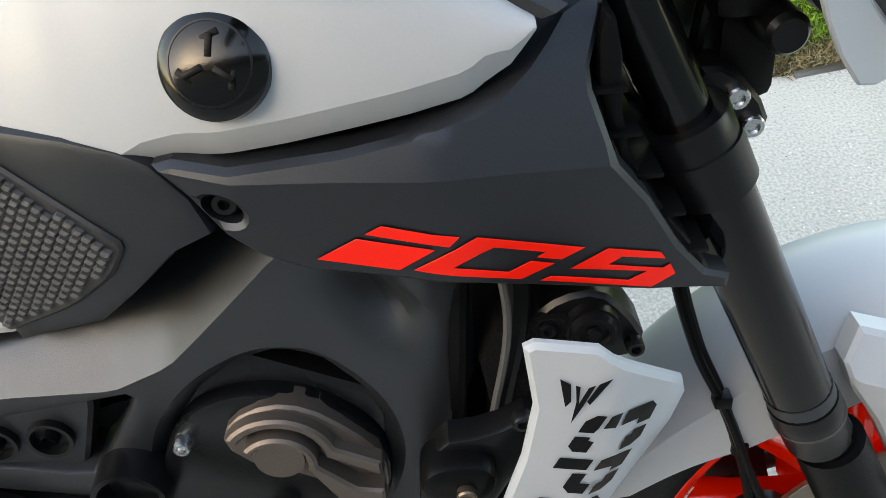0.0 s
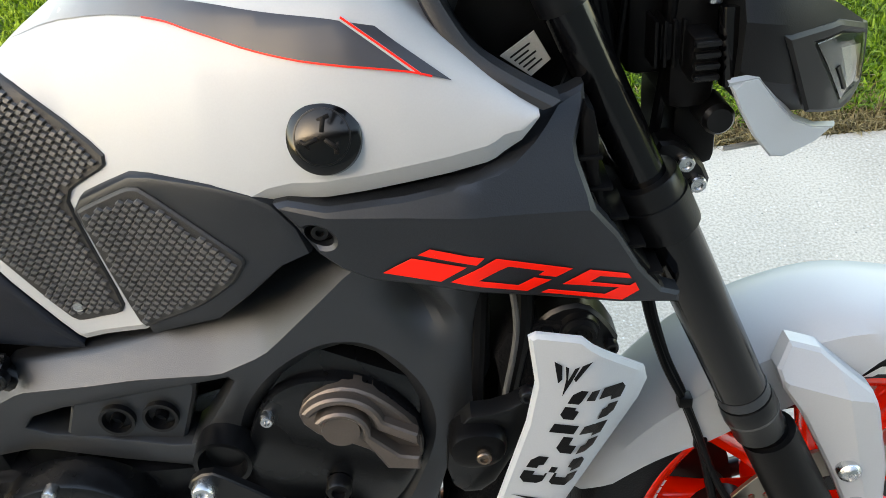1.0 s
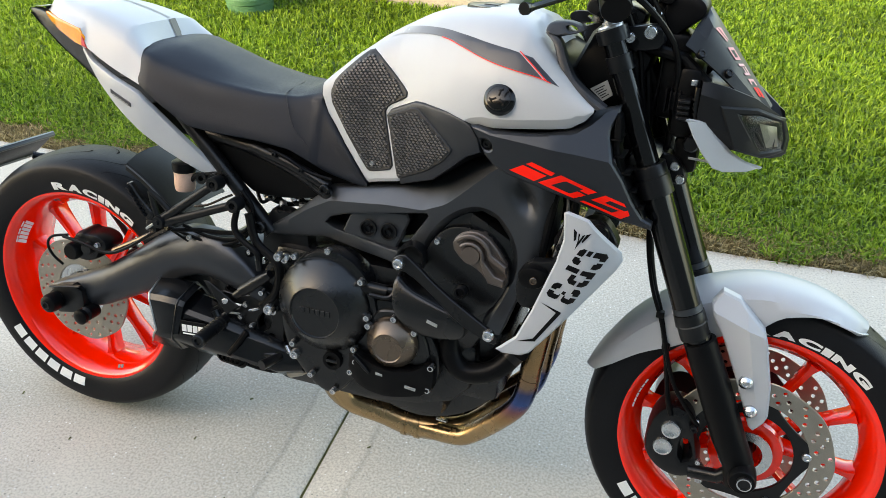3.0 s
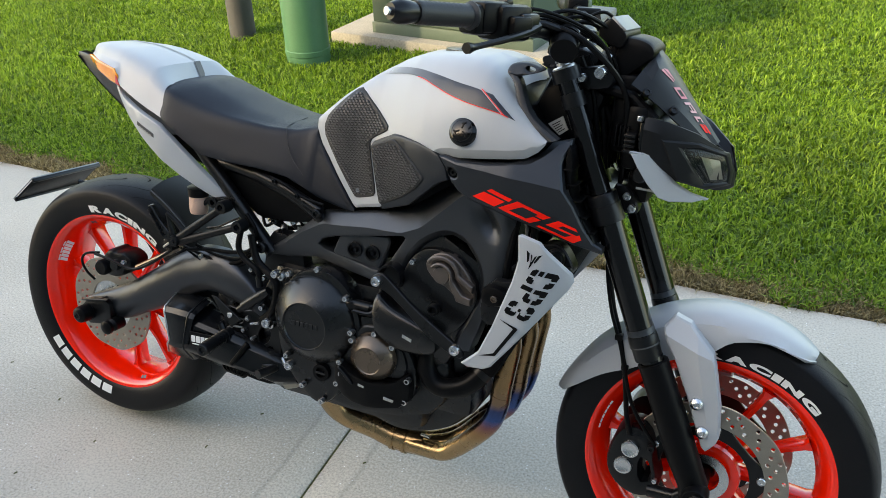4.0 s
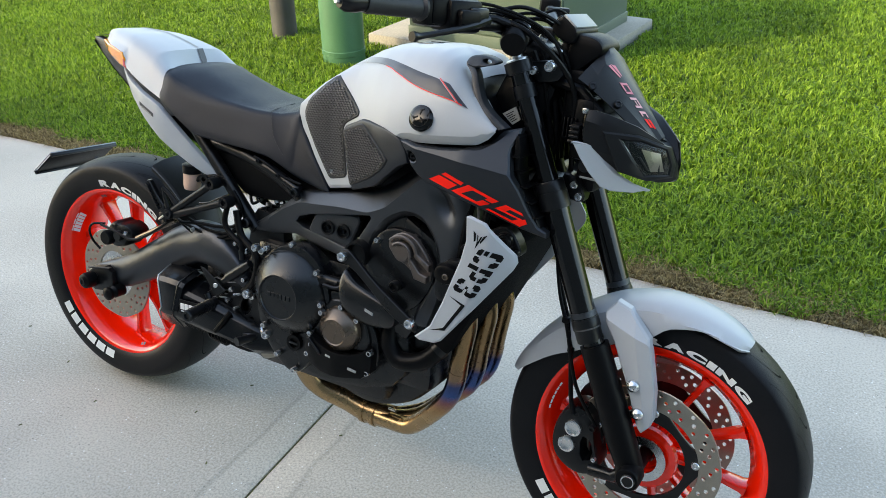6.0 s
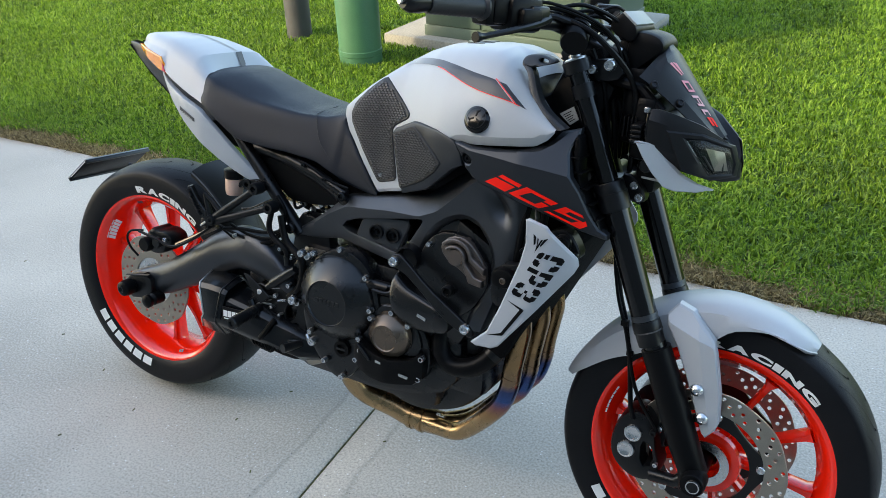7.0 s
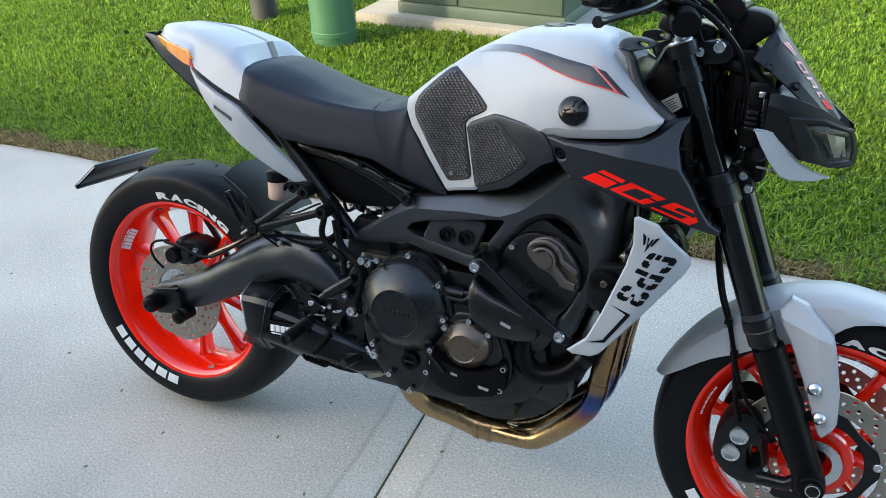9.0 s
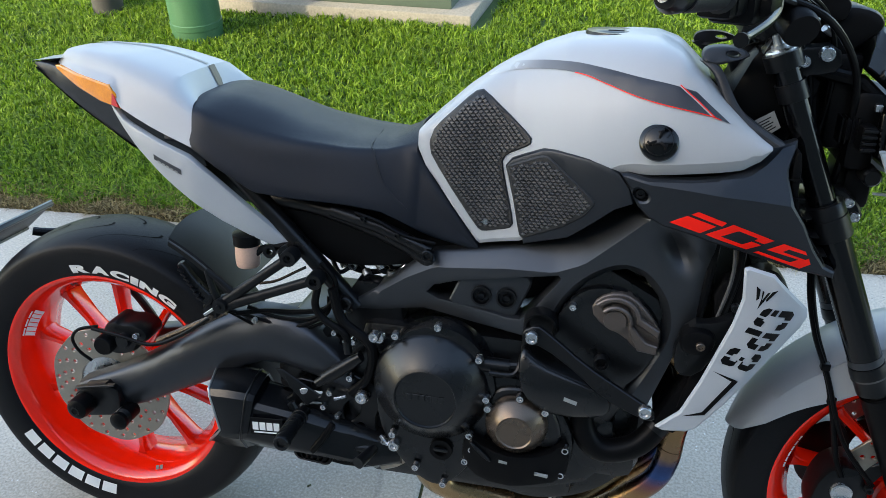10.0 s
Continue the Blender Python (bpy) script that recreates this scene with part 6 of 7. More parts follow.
fork = part("fork", tube([fork_p(1.018, -0.105), fork_p(0.80, -0.105)], 0.0185, 24), GLOSS, bike, "black upside-down front fork")
part("left_upper_tube", tube([fork_p(1.018, 0.105), fork_p(0.80, 0.105)], 0.0185, 24), GLOSS, fork)
for y in (-0.105, 0.105):
    part("upper_collar", tube([fork_p(0.985, y), fork_p(0.962, y)], 0.0210, 24), SATIN, fork)
    part("outer_tube", tube([fork_p(0.80, y), fork_p(0.785, y), fork_p(0.76, y), fork_p(0.575, y)], [0.0245, 0.0250, 0.0242, 0.0242], 24), GLOSS, fork)
    part("dust_seal", tube([fork_p(0.578, y), fork_p(0.570, y), fork_p(0.560, y), fork_p(0.556, y), fork_p(0.535, y)], [0.0258, 0.0268, 0.0268, 0.0255, 0.0250], 24), SATIN, fork)
    part("seal_ring", tube([fork_p(0.5615, y), fork_p(0.5590, y)], 0.0270, 24), GREYPIPE, fork)
    part("seal_band", tube([fork_p(0.590, y), fork_p(0.5795, y)], 0.0249, 24), CAST, fork)
    part("lower_tube", tube([fork_p(0.54, y, 0.005), fork_p(0.40, y, 0.008)], 0.0215, 20), GLOSS, fork)
    g = -1 if y < 0 else 1
    part("fork_foot", joined(tube([fork_p(0.53, y, 0.006), fork_p(0.44, y, 0.009), fork_p(0.36, y, 0.010), (1.438, y + 0.004 * g, 0.310), (1.441, y + 0.010 * g, 0.270)], [0.0275, 0.0290, 0.0290, 0.0270, 0.021], 24), moved(lathe([(0.0, -0.020), (0.021, -0.020), (0.0235, -0.016), (0.0235, 0.016), (0.0, 0.016)], 0, 0, 28), Matrix.Translation((FW[0] - 0.003, y + 0.026 * g, FW[1] - 0.002))), moved(block(-0.007, 0.007, -0.014, 0.014, -0.036, 0.0, 0.003), Matrix.Translation((FW[0] - 0.004, y + 0.012 * g, FW[1])))), BLACK, fork, "black fork foot")
    part("pinch_bolt", bolt(fork_x(0.36) - 0.030, y - 0.012, 0.300, 0.005, 0.006), STEEL, fork)
    part("top_cap", tube([fork_p(1.018, y), fork_p(1.0265, y), fork_p(1.0285, y), fork_p(1.029, y), fork_p(1.034, y)], [0.0205, 0.0205, 0.0185, 0.012, 0.0115], 24), ALU, fork)
    part("cap_nut", tube([fork_p(1.033, y), fork_p(1.046, y)], [0.0075, 0.0065], 12), ALU, fork)
part("axle", lathe([(0.0, -0.158), (0.009, -0.158), (0.013, -0.155), (0.0135, -0.12), (0.0135, 0.13), (0, 0.13)], *FW, 24), SATIN, fork)
part("axle_ring", lathe([(0.0105, -0.1590), (0.0125, -0.1590), (0.0125, -0.156), (0.0105, -0.156)], *FW, 24, True), STEEL, fork)

clamp = part("lower_triple_clamp", joined(*[tube([fork_p(0.820, y), fork_p(0.819, y), fork_p(0.802, y), fork_p(0.8015, y), fork_p(0.772, y)], [0.027, 0.0275, 0.0275, 0.0290, 0.0290], 28) for y in (-0.105, 0.105)], moved(block(-0.035, 0.035, -0.09, 0.09, -0.022, 0.022, 0.008), pose(fork_x(0.80) - 0.02, 0, 0.795, 0, 25, 0))), SATIN, bike, "black lower triple clamp")
for x, z in ((1.243, 0.815), (1.254, 0.795)):
    part("pinch_bolt", bolt(x, -0.078, z, 0.0075, 0.006), STEEL, clamp)
part("pinch_lug", panel(rounded([(1.215, 0.835), (1.240, 0.834), (1.266, 0.802), (1.262, 0.782), (1.222, 0.790)], 1), -0.078, 0.03, 0.003, 0.012), SATIN, clamp)
top = part("upper_triple_clamp", joined(*[tube([fork_p(1.024, y), fork_p(1.004, y)], 0.0255, 24) for y in (-0.105, 0.105)], moved(block(-0.03, 0.04, -0.09, 0.09, -0.012, 0.012, 0.005), pose(1.125, 0, 1.015, 0, 25, 0))), SATIN, bike, "black upper triple clamp")
part("pinch_bolt", bolt(1.146, -0.098, 1.012, 0.008, 0.010), STEEL, top)
part("pinch_bolt", bolt(1.174, -0.090, 1.022, 0.0105, 0.012), STEEL, top)
part("clamp_ear", panel(rounded([(1.11, 1.02), (1.15, 1.03), (1.19, 1.035), (1.20, 1.00), (1.16, 0.99), (1.12, 0.995)], 1), -0.090, 0.03, 0.005, 0.015), SATIN, top)
part("steering_stem", tube([(1.08, 0, 1.02), (1.175, 0, 0.79)], 0.03, 20), SATIN, bike)

# handlebar
bar_pts = [(0.955, -0.395, 1.112), (1.00, -0.30, 1.108), (1.045, -0.20, 1.102), (1.095, -0.11, 1.075), (1.108, -0.05, 1.062), (1.108, 0.05, 1.062), (1.095, 0.11, 1.075), (1.045, 0.20, 1.102), (1.00, 0.30, 1.108), (0.955, 0.395, 1.112)]
bar = part("handlebar", tube(bar_pts, 0.012, 14, 60), SATIN, bike, "black tapered handlebar with rubber grips")
for s in (-1, 1):
    rows = []
    grip = [Vector((0.963, 0.380 * s, 1.1115)), Vector((1.010, 0.278 * s, 1.107))]
    rings = []
    for k in range(25):
        u = k / 24
        rings.append(tuple(grip[0].lerp(grip[1], u)))
    part("grip", tube(rings, [0.0168 + 0.0012 * (k % 2) + (0.004 if k in (23, 24) else 0) for k in range(25)], 18), PADBASE, bar, "ribbed black rubber grip")
    part("bar_end", tube([(0.964, 0.378 * s, 1.1115), (0.956, 0.395 * s, 1.112), (0.949, 0.410 * s, 1.1125), (0.944, 0.421 * s, 1.113)], [0.014, 0.0175, 0.0175, 0.012], 18), SATIN, bar)
    part("end_cap", tube([(0.945, 0.419 * s, 1.113), (0.941, 0.427 * s, 1.1135)], 0.006, 16), STEEL, bar)
    part("switch_box", moved(block(-0.022, 0.022, -0.03, 0.03, -0.024, 0.024, 0.008), pose(1.024, 0.245 * s, 1.106, 0, 0, 24 * s)), BLACK, bar)
    part("perch", moved(block(-0.015, 0.035, -0.02, 0.02, -0.014, 0.014, 0.005), pose(1.052, 0.195 * s, 1.100, 0, 0, 24 * s)), SATIN, bar)
    part("lever", tube([(1.085, 0.185 * s, 1.094), (1.080, 0.225 * s, 1.085), (1.066, 0.27 * s, 1.077), (1.040, 0.322 * s, 1.067), (1.033, 0.336 * s, 1.065), (1.031, 0.342 * s, 1.065)], [0.009, 0.0065, 0.0055, 0.005, 0.0085, 0.0085], 10, 24), SATIN, bar, "black brake lever" if s < 0 else "black clutch lever")
    part("bar_clamp", block(1.085, 1.130, 0.035 * s - 0.014, 0.035 * s + 0.014, 1.025, 1.082, 0.005), SATIN, bar)
part("front_reservoir", moved(lathe([(0, -0.022), (0.022, -0.022), (0.024, -0.018), (0.024, 0.012), (0.0265, 0.012), (0.0265, 0.020), (0.022, 0.023), (0, 0.023)], 0, 0, 28), pose(1.120, -0.140, 1.066, 25, 8, 20)), BLACK, bar, "black front brake reservoir")
part("reservoir_stay", tube([(1.112, -0.148, 1.09), (1.090, -0.165, 1.098), (1.068, -0.185, 1.098)], 0.006, 8), SATIN, bar)
part("master_cylinder", tube([(1.062, -0.205, 1.088), (1.085, -0.155, 1.086), (1.098, -0.125, 1.085)], [0.011, 0.012, 0.009], 14), SATIN, bar)
part("banjo_bolt", tube([(1.098, -0.124, 1.085), (1.104, -0.110, 1.085)], 0.0075, 12), STEEL, bar)
part("throttle_box", moved(block(-0.024, 0.020, -0.022, 0.022, -0.026, 0.020, 0.008), pose(1.014, -0.262, 1.105, 0, 0, -24)), BLACK, bar)
for q in range(7):
    a0 = (1.02 + 0.014 * q, -0.235 + 0.028 * q, 1.112 - 0.004 * q)
    b0 = (1.085 + 0.012 * q, -0.165 + 0.020 * q, 1.118 - 0.010 * (q % 3))
    c0 = (1.165 + 0.006 * (q % 4), -0.090 + 0.018 * q, 1.075 - 0.012 * (q % 3))
    part("cable", tube([a0, b0, c0, (1.195 + 0.004 * (q % 3), -0.060 + 0.014 * q, 0.99), (1.190, -0.045 + 0.010 * q, 0.88)], 0.0030 + 0.0007 * (q % 2), 8, 30), BLACK, bar)
for q, (x, y, z) in enumerate(((1.150, -0.085, 1.068), (1.128, -0.118, 1.088), (1.175, -0.070, 1.050))):
    part("cable_ferrule", tube([(x - 0.006, y - 0.004, z + 0.004), (x + 0.006, y + 0.003, z - 0.004)], 0.0055, 10), ALU, bar)
for q in range(8):
    y0 = -0.085 + 0.022 * q
    part("loom", tube([(1.135 + 0.004 * (q % 3), y0, 1.045), (1.160 + 0.006 * (q % 2), y0 * 0.9, 0.990), (1.172 + 0.008 * (q % 3), y0 * 0.8, 0.930), (1.190, y0 * 0.7, 0.850)], 0.0045 + 0.0012 * (q % 3), 8, 18), BLACK, bar)
part("throttle_switch", moved(joined(block(-0.030, 0.030, -0.036, 0.036, -0.030, 0.026, 0.010), block(-0.012, 0.018, -0.050, -0.030, -0.014, 0.012, 0.005), block(0.020, 0.044, -0.022, 0.022, -0.020, 0.010, 0.006)), pose(1.040, -0.215, 1.100, 0, 0, -24)), BLACK, bar, "black throttle side switch cluster")
part("starter_switch", moved(block(-0.010, 0.010, -0.008, 0.008, 0.022, 0.034, 0.003), pose(1.040, -0.215, 1.100, 0, 0, -24)), SATIN, bar)
part("top_bridge", moved(joined(block(-0.040, 0.055, -0.060, 0.060, -0.020, 0.020, 0.010), block(0.020, 0.070, -0.045, 0.045, -0.060, 0.0, 0.010)), pose(1.105, 0, 1.045, 0, 20, 0)), SATIN, bar)
part("ignition_lock", moved(lathe([(0, -0.006), (0.014, -0.006), (0.017, 0.0), (0.019, 0.02)], 0, 0, 20), pose(1.085, 0.0, 1.040, -90, 0, 0)), SATIN, bar)
part("brake_hose", tube([(1.09, -0.15, 1.10), (1.16, -0.14, 1.07), (1.215, -0.09, 1.0), (1.225, -0.075, 0.92), (1.222, -0.045, 0.80), (1.222, -0.050, 0.69), (1.240, -0.058, 0.605), (1.262, -0.064, 0.547), (1.283, -0.077, 0.48), (1.300, -0.090, 0.40), (1.312, -0.10, 0.37)], 0.0050, 10, 60), BLACK, bar, "black brake hose")
part("sensor_wire", tube([(1.220, -0.04, 0.80), (1.218, -0.050, 0.69), (1.238, -0.062, 0.60), (1.268, -0.074, 0.53), (1.305, -0.09, 0.43), (1.36, -0.10, 0.36)], 0.0040, 8, 40), BLACK, bar)
for z, x in ((0.547, 1.262), (0.49, 1.281)):
    part("hose_clip", moved(block(-0.007, 0.007, -0.007, 0.007, -0.006, 0.006, 0.002), pose(x, -0.070, z)), BLACK, bar)

# dash
dash = part("instrument", panel(rounded([(1.148, 1.084), (1.169, 1.110), (1.176, 1.108), (1.199, 1.090), (1.203, 1.080), (1.196, 1.060), (1.172, 1.066)], 1), -0.058, 0.116, 0.004, 0.012), BLACK, bike, "black digital instrument housing", 30)
part("display", moved(block(-0.014, 0.014, -0.050, 0.050, -0.001, 0.002, 0.0008), pose(1.157, 0, 1.0975, 0, -51, 0)), SATIN, dash, "dark glossy display")
# Pale strip: sky reflection on the glossy black top, put into its colour.
part("top_glint", moved(block(-0.0165, 0.0165, -0.056, 0.056, -0.002, 0.0022, 0.001), pose(1.1865, 0, 1.1010, 0, 38, 0)), PAPER, dash, "top edge, its sky reflection set as pale colour")
part("dash_cowl", panel(rounded([(1.188, 1.078), (1.206, 1.083), (1.236, 1.078), (1.251, 1.066), (1.252, 1.050), (1.224, 1.027), (1.198, 1.004), (1.180, 1.030)], 2), -0.048, 0.096, 0.010, 0.010), BLACK, dash, "rounded black cowl below the instrument", 35)
part("cowl_hood", panel(rounded([(1.168, 1.068), (1.196, 1.058), (1.206, 1.040), (1.196, 1.012), (1.176, 1.000), (1.162, 1.030)], 1), -0.040, 0.080, 0.006, 0.012), BLACK, dash)
part("dash_stay", joined(*[tube([(1.15, s * 0.06, 1.0), (1.23, s * 0.07, 0.985), (1.27, s * 0.07, 0.95)], 0.010, 10) for s in (-1, 1)], block(1.19, 1.235, -0.05, 0.05, 0.93, 1.02, 0.01)), BLACK, dash)

# flyscreen: a keeled shield over the headlight
def fly_row(u):
    """Half a cross-section of the shield, from its keel outwards."""
    xc, zc = 1.254 + 0.120 * u, 1.060 - 0.144 * u
    w = near([(0.0, 0.024), (0.05, 0.042), (0.12, 0.056), (0.5, 0.041), (1.0, 0.014)], u)[0]
    xs, zs = 1.228 + 0.144 * u ** 0.9, 1.009 - 0.114 * u
    ws_ = near([(0.0, 0.094), (0.5, 0.066), (1.0, 0.036)], u)[0]
    return [(xc, 0, zc + 0.002), (xc - 0.002, -w * 0.6, zc - 0.001), (xc - 0.006, -w, zc - 0.006), (xc * 0.4 + xs * 0.6, -(w * 0.40 + ws_ * 0.60), zc * 0.45 + zs * 0.55), (xs, -ws_, zs)]


fl = []
for u in (0.0, 0.03, 0.06, 0.09, 0.12, 0.2, 0.3, 0.4, 0.5, 0.6, 0.7, 0.8, 0.9, 1.0):
    half_row = fly_row(u)
    fl.append(half_row[::-1] + [(x, -y, z) for x, y, z in half_row[1:]])
fb = loft(fl)
shell(fb, 0.004)
fly = part("flyscreen", fb, SCREEN, bike, "matt dark grey flyscreen with red and white decal", 20)
for x, y, z in ((1.254, -0.0815, 0.998), (1.299, -0.0640, 0.971)):
    part("screen_bolt", moved(lathe([(0, -0.001), (0.003, -0.001), (0.004, -0.0025), (0.006, -0.0025), (0.007, -0.001), (0.007, 0.006)], 0, 0, 18), Matrix.Translation((x, y - 0.004, z)) @ pose(0, 0, 0, -30, 0, 35)), SATIN, fly)


def decal_point(a, c):
    """A place in the decal's field: a down the shield, c from its flat top to its flank."""
    s = 1.10 + 0.85 * c
    k = min(int(s), 3)
    row = fly_row(0.15 + 0.75 * a)
    p, q = np.array(row[k]), np.array(row[k + 1])
    return tuple(p + (q - p) * (s - k) + np.array((0.0007, -0.0005, 0.0008)))


def screen_mark(mt, *quads):
    out = []
    for p0, p1, p2, p3 in quads:
        rows_ = []
        for i in range(7):
            f = i / 6
            l0, l1 = np.array(p0) * (1 - f) + np.array(p1) * f, np.array(p3) * (1 - f) + np.array(p2) * f
            rows_.append([decal_point(*(l0 * (1 - g) + l1 * g)) for g in np.linspace(0, 1, 5)])
        out.append(loft(rows_))
    part("screen_decal", joined(*out), mt, fly)


def screen_ring(mt, a0, a1, sides="tblr"):
    """An angular figure of thin slanted strokes."""
    t, lean = 0.036, 0.05
    e = {"t": ((a0 + lean, 0.0), (a0 + lean + t, 0.0), (a0 + t, 1.0), (a0, 1.0)), "b": ((a1 + lean - t, 0.0), (a1 + lean, 0.0), (a1, 1.0), (a1 - t, 1.0)),
         "l": ((a0 + t, 0.78), (a1 - t, 0.78), (a1 - t, 1.0), (a0 + t, 1.0)), "r": ((a0 + lean + t, 0.0), (a1 + lean - t, 0.0), (a1 + lean - t, 0.2), (a0 + lean + t, 0.2)),
         "m": ((a0 + 0.07, 0.45), (a1 + 0.01, 0.45), (a1 + 0.01, 0.60), (a0 + 0.07, 0.60))}
    screen_mark(mt, *[e[k] for k in sides])


# Red film paled to pink and rose: its reflection is put into the colour.
PINK = shader("pink_sheen_film", (0.62, 0.15, 0.19), 0.4, 0.0, 0.05, 20, 600, 0.02)
ROSE = shader("pale_pink_film", (0.72, 0.34, 0.35), 0.4, 0.0, 0.05, 20, 600, 0.02)
screen_mark(PINK, ((0.04, 0.0), (0.20, 0.02), (0.20, 0.10), (0.0, 0.52)), ((0.0, 0.62), (0.20, 0.28), (0.20, 0.46), (0.0, 1.0)))
screen_ring(PINK, 0.25, 0.42)
screen_ring(ROSE, 0.47, 0.63, "tbrm")
screen_ring(ROSE, 0.68, 0.80, "trl")
screen_mark(DECAL, ((0.86, 0.0), (0.99, 0.05), (0.97, 0.40), (0.82, 0.40)), ((0.82, 0.55), (0.95, 0.55), (0.93, 1.0), (0.80, 1.0)))

# headlight
HL = [  # x, half width, top z, bottom z
    (1.264, 0.128, 0.962, 0.880), (1.275, 0.128, 0.963, 0.868), (1.300, 0.120, 0.958, 0.858), (1.345, 0.090, 0.941, 0.846), (1.385, 0.052, 0.914, 0.837), (1.402, 0.026, 0.890, 0.838), (1.409, 0.010, 0.872, 0.842)]
rows = []
for x, w, zt, zb in HL:
    hh = zt - zb
    half_row = [(x, 0, zt - 0.022), (x, -w * 0.55, zt - 0.018), (x, -w * 0.84, zt - 0.002), (x, -w * 0.93, zt - 0.001), (x, -w, zt - hh * 0.22), (x, -w * 0.98, zt - hh * 0.66), (x, -w * 0.80, zb + 0.004), (x, 0, zb)]
    rows.append(half_row + [(a, -e, g) for a, e, g in half_row[-2:0:-1]])
head = part("headlight", loft(rows, True, True), SHELL, bike, "angular black twin headlight", 25)


def hl_y(lift):
    return lambda x, z: -near([(s[0], s[1]) for s in HL], x)[0] - lift


ring = [(1.294, 0.930), (1.350, 0.926), (1.396, 0.906), (1.406, 0.874), (1.405, 0.850), (1.370, 0.845), (1.325, 0.862)]
hole = [(1.326, 0.916), (1.354, 0.915), (1.390, 0.901), (1.399, 0.873), (1.398, 0.857), (1.366, 0.856)]
part("lamp_bezel", panel(ring, hl_y(0.003), 0.010, 0.003, 0.010, [hole]), SHELL, head, "", 25, mirrored=True)
part("lens", panel(hole, hl_y(0.003), 0.002, 0.0005, 0.02), GLASS, head, "clear lamp lens", mirrored=True)
part("reflector", panel([(1.356, 0.902), (1.384, 0.895), (1.392, 0.862), (1.374, 0.862)], hl_y(0.0008), 0.002, 0.0005, 0.02), DISC, head, mirrored=True)
part("lens_bar", panel([(1.353, 0.888), (1.357, 0.889), (1.372, 0.864), (1.368, 0.864)], hl_y(0.0042), 0.002, 0.0005, 0.02), BLACK, head, mirrored=True)
wing = [(1.2500, 0.9075), (1.2780, 0.9020), (1.3000, 0.8750), (1.3200, 0.8535), (1.3450, 0.8370), (1.3720, 0.8270), (1.3520, 0.8210), (1.3170, 0.8220), (1.3000, 0.8290), (1.2800, 0.8540), (1.2640, 0.8800)]
part("headlight_wing", panel(wing, lambda x, z: near([(1.25, -0.146), (1.38, -0.052)], x)[0], 0.006, 0.0015, 0.010), WHITE, head, "pale grey headlight winglet", 20, mirrored=True)
flange = [(1.250, -0.146, 0.9075), (1.278, -0.1258, 0.902), (1.300, -0.1098, 0.875), (1.320, -0.0954, 0.8535), (1.345, -0.0773, 0.837), (1.372, -0.0579, 0.827)]
part("wing_flange", shell(loft([[(x, y, z), (x + 0.003, y + 0.006, z), (x + 0.004, y + 0.010, z)] for x, y, z in flange]), 0.003), WHITE, head, mirrored=True)
part("wing_blade", panel([(1.262, 0.842), (1.30, 0.836), (1.36, 0.824), (1.36, 0.822), (1.30, 0.832), (1.262, 0.839)], lambda x, z: near([(1.25, -0.120), (1.38, -0.050)], x)[0], 0.004, 0.0008, 0.012), PAPER, head)
part("connector", joined(block(1.215, 1.245, -0.085, -0.045, 0.905, 0.935, 0.004), *[block(1.210 + k * 0.007, 1.213 + k * 0.007, -0.090, -0.04, 0.902, 0.938, 0.001) for k in range(4)]), BLACK, head)
part("horn", block(1.235, 1.275, -0.06, 0.06, 0.80, 0.86, 0.01), BLACK, head)
part("lamp_back", joined(block(1.222, 1.262, -0.085, 0.085, 0.862, 0.975, 0.012), block(1.195, 1.240, -0.060, 0.060, 0.885, 0.990, 0.010)), BLACK, head)
motor = part("lamp_motor", block(1.232, 1.252, -0.114, -0.06, 0.896, 0.932, 0.004), BLACK, head, "ribbed black lamp housing")
for q in range(4):
    part("housing_fin", block(1.2325, 1.2515, -0.120, -0.112, 0.9000 + 0.0085 * q, 0.9045 + 0.0085 * q, 0.0015), SATIN, motor)
part("lamp_pipe", tube([(1.260, -0.105, 0.950), (1.260, -0.108, 0.925), (1.264, -0.104, 0.892)], 0.008, 14), GLOSS, head)
part("lamp_motor", lathe([(0.0, -0.098), (0.010, -0.098), (0.013, -0.094), (0.013, -0.06)], 1.262, 0.858, 24), SATIN, head)
part("plug", tube([(1.22, -0.05, 0.95), (1.25, -0.04, 0.97)], 0.008, 10), BLACK, head)
part("silver_plug", block(1.246, 1.256, -0.100, -0.086, 0.950, 0.960, 0.002), STEEL, head)

# front mudguard
rows = []
for a in np.linspace(61, 165, 40):
    R0 = near([(61, 0.309), (75, 0.316), (95, 0.320), (110, 0.317), (130, 0.311), (150, 0.313), (165, 0.319)], a)[0]
    w = near([(61, 0.026), (62, 0.038), (65, 0.052), (70, 0.062), (90, 0.074), (130, 0.074), (155, 0.062), (162, 0.040), (165, 0.018)], a)[0]
    d = near([(61, 0.008), (73, 0.013), (80, 0.022), (89, 0.038), (96, 0.070), (115, 0.078), (134, 0.062), (150, 0.038), (165, 0.014)], a)[0]
    c, s = math.cos(radians(a)), math.sin(radians(a))
    hr = [(R0, 0), (R0 - 0.001, w * 0.35), (R0 - 0.005, w * 0.68), (R0 - 0.014, w * 0.90), (R0 - 0.5 * (d + 0.014), w * 0.99), (R0 - d, w)]
    full = [(r, -y) for r, y in hr[::-1]] + hr[1:]
    rows.append([(FW[0] + r * c, y, FW[1] + r * s) for r, y in full])
mb = loft(rows)
shell(mb, 0.003)
guard = part("front_mudguard", mb, WHITE, bike, "pale grey front mudguard", 35)
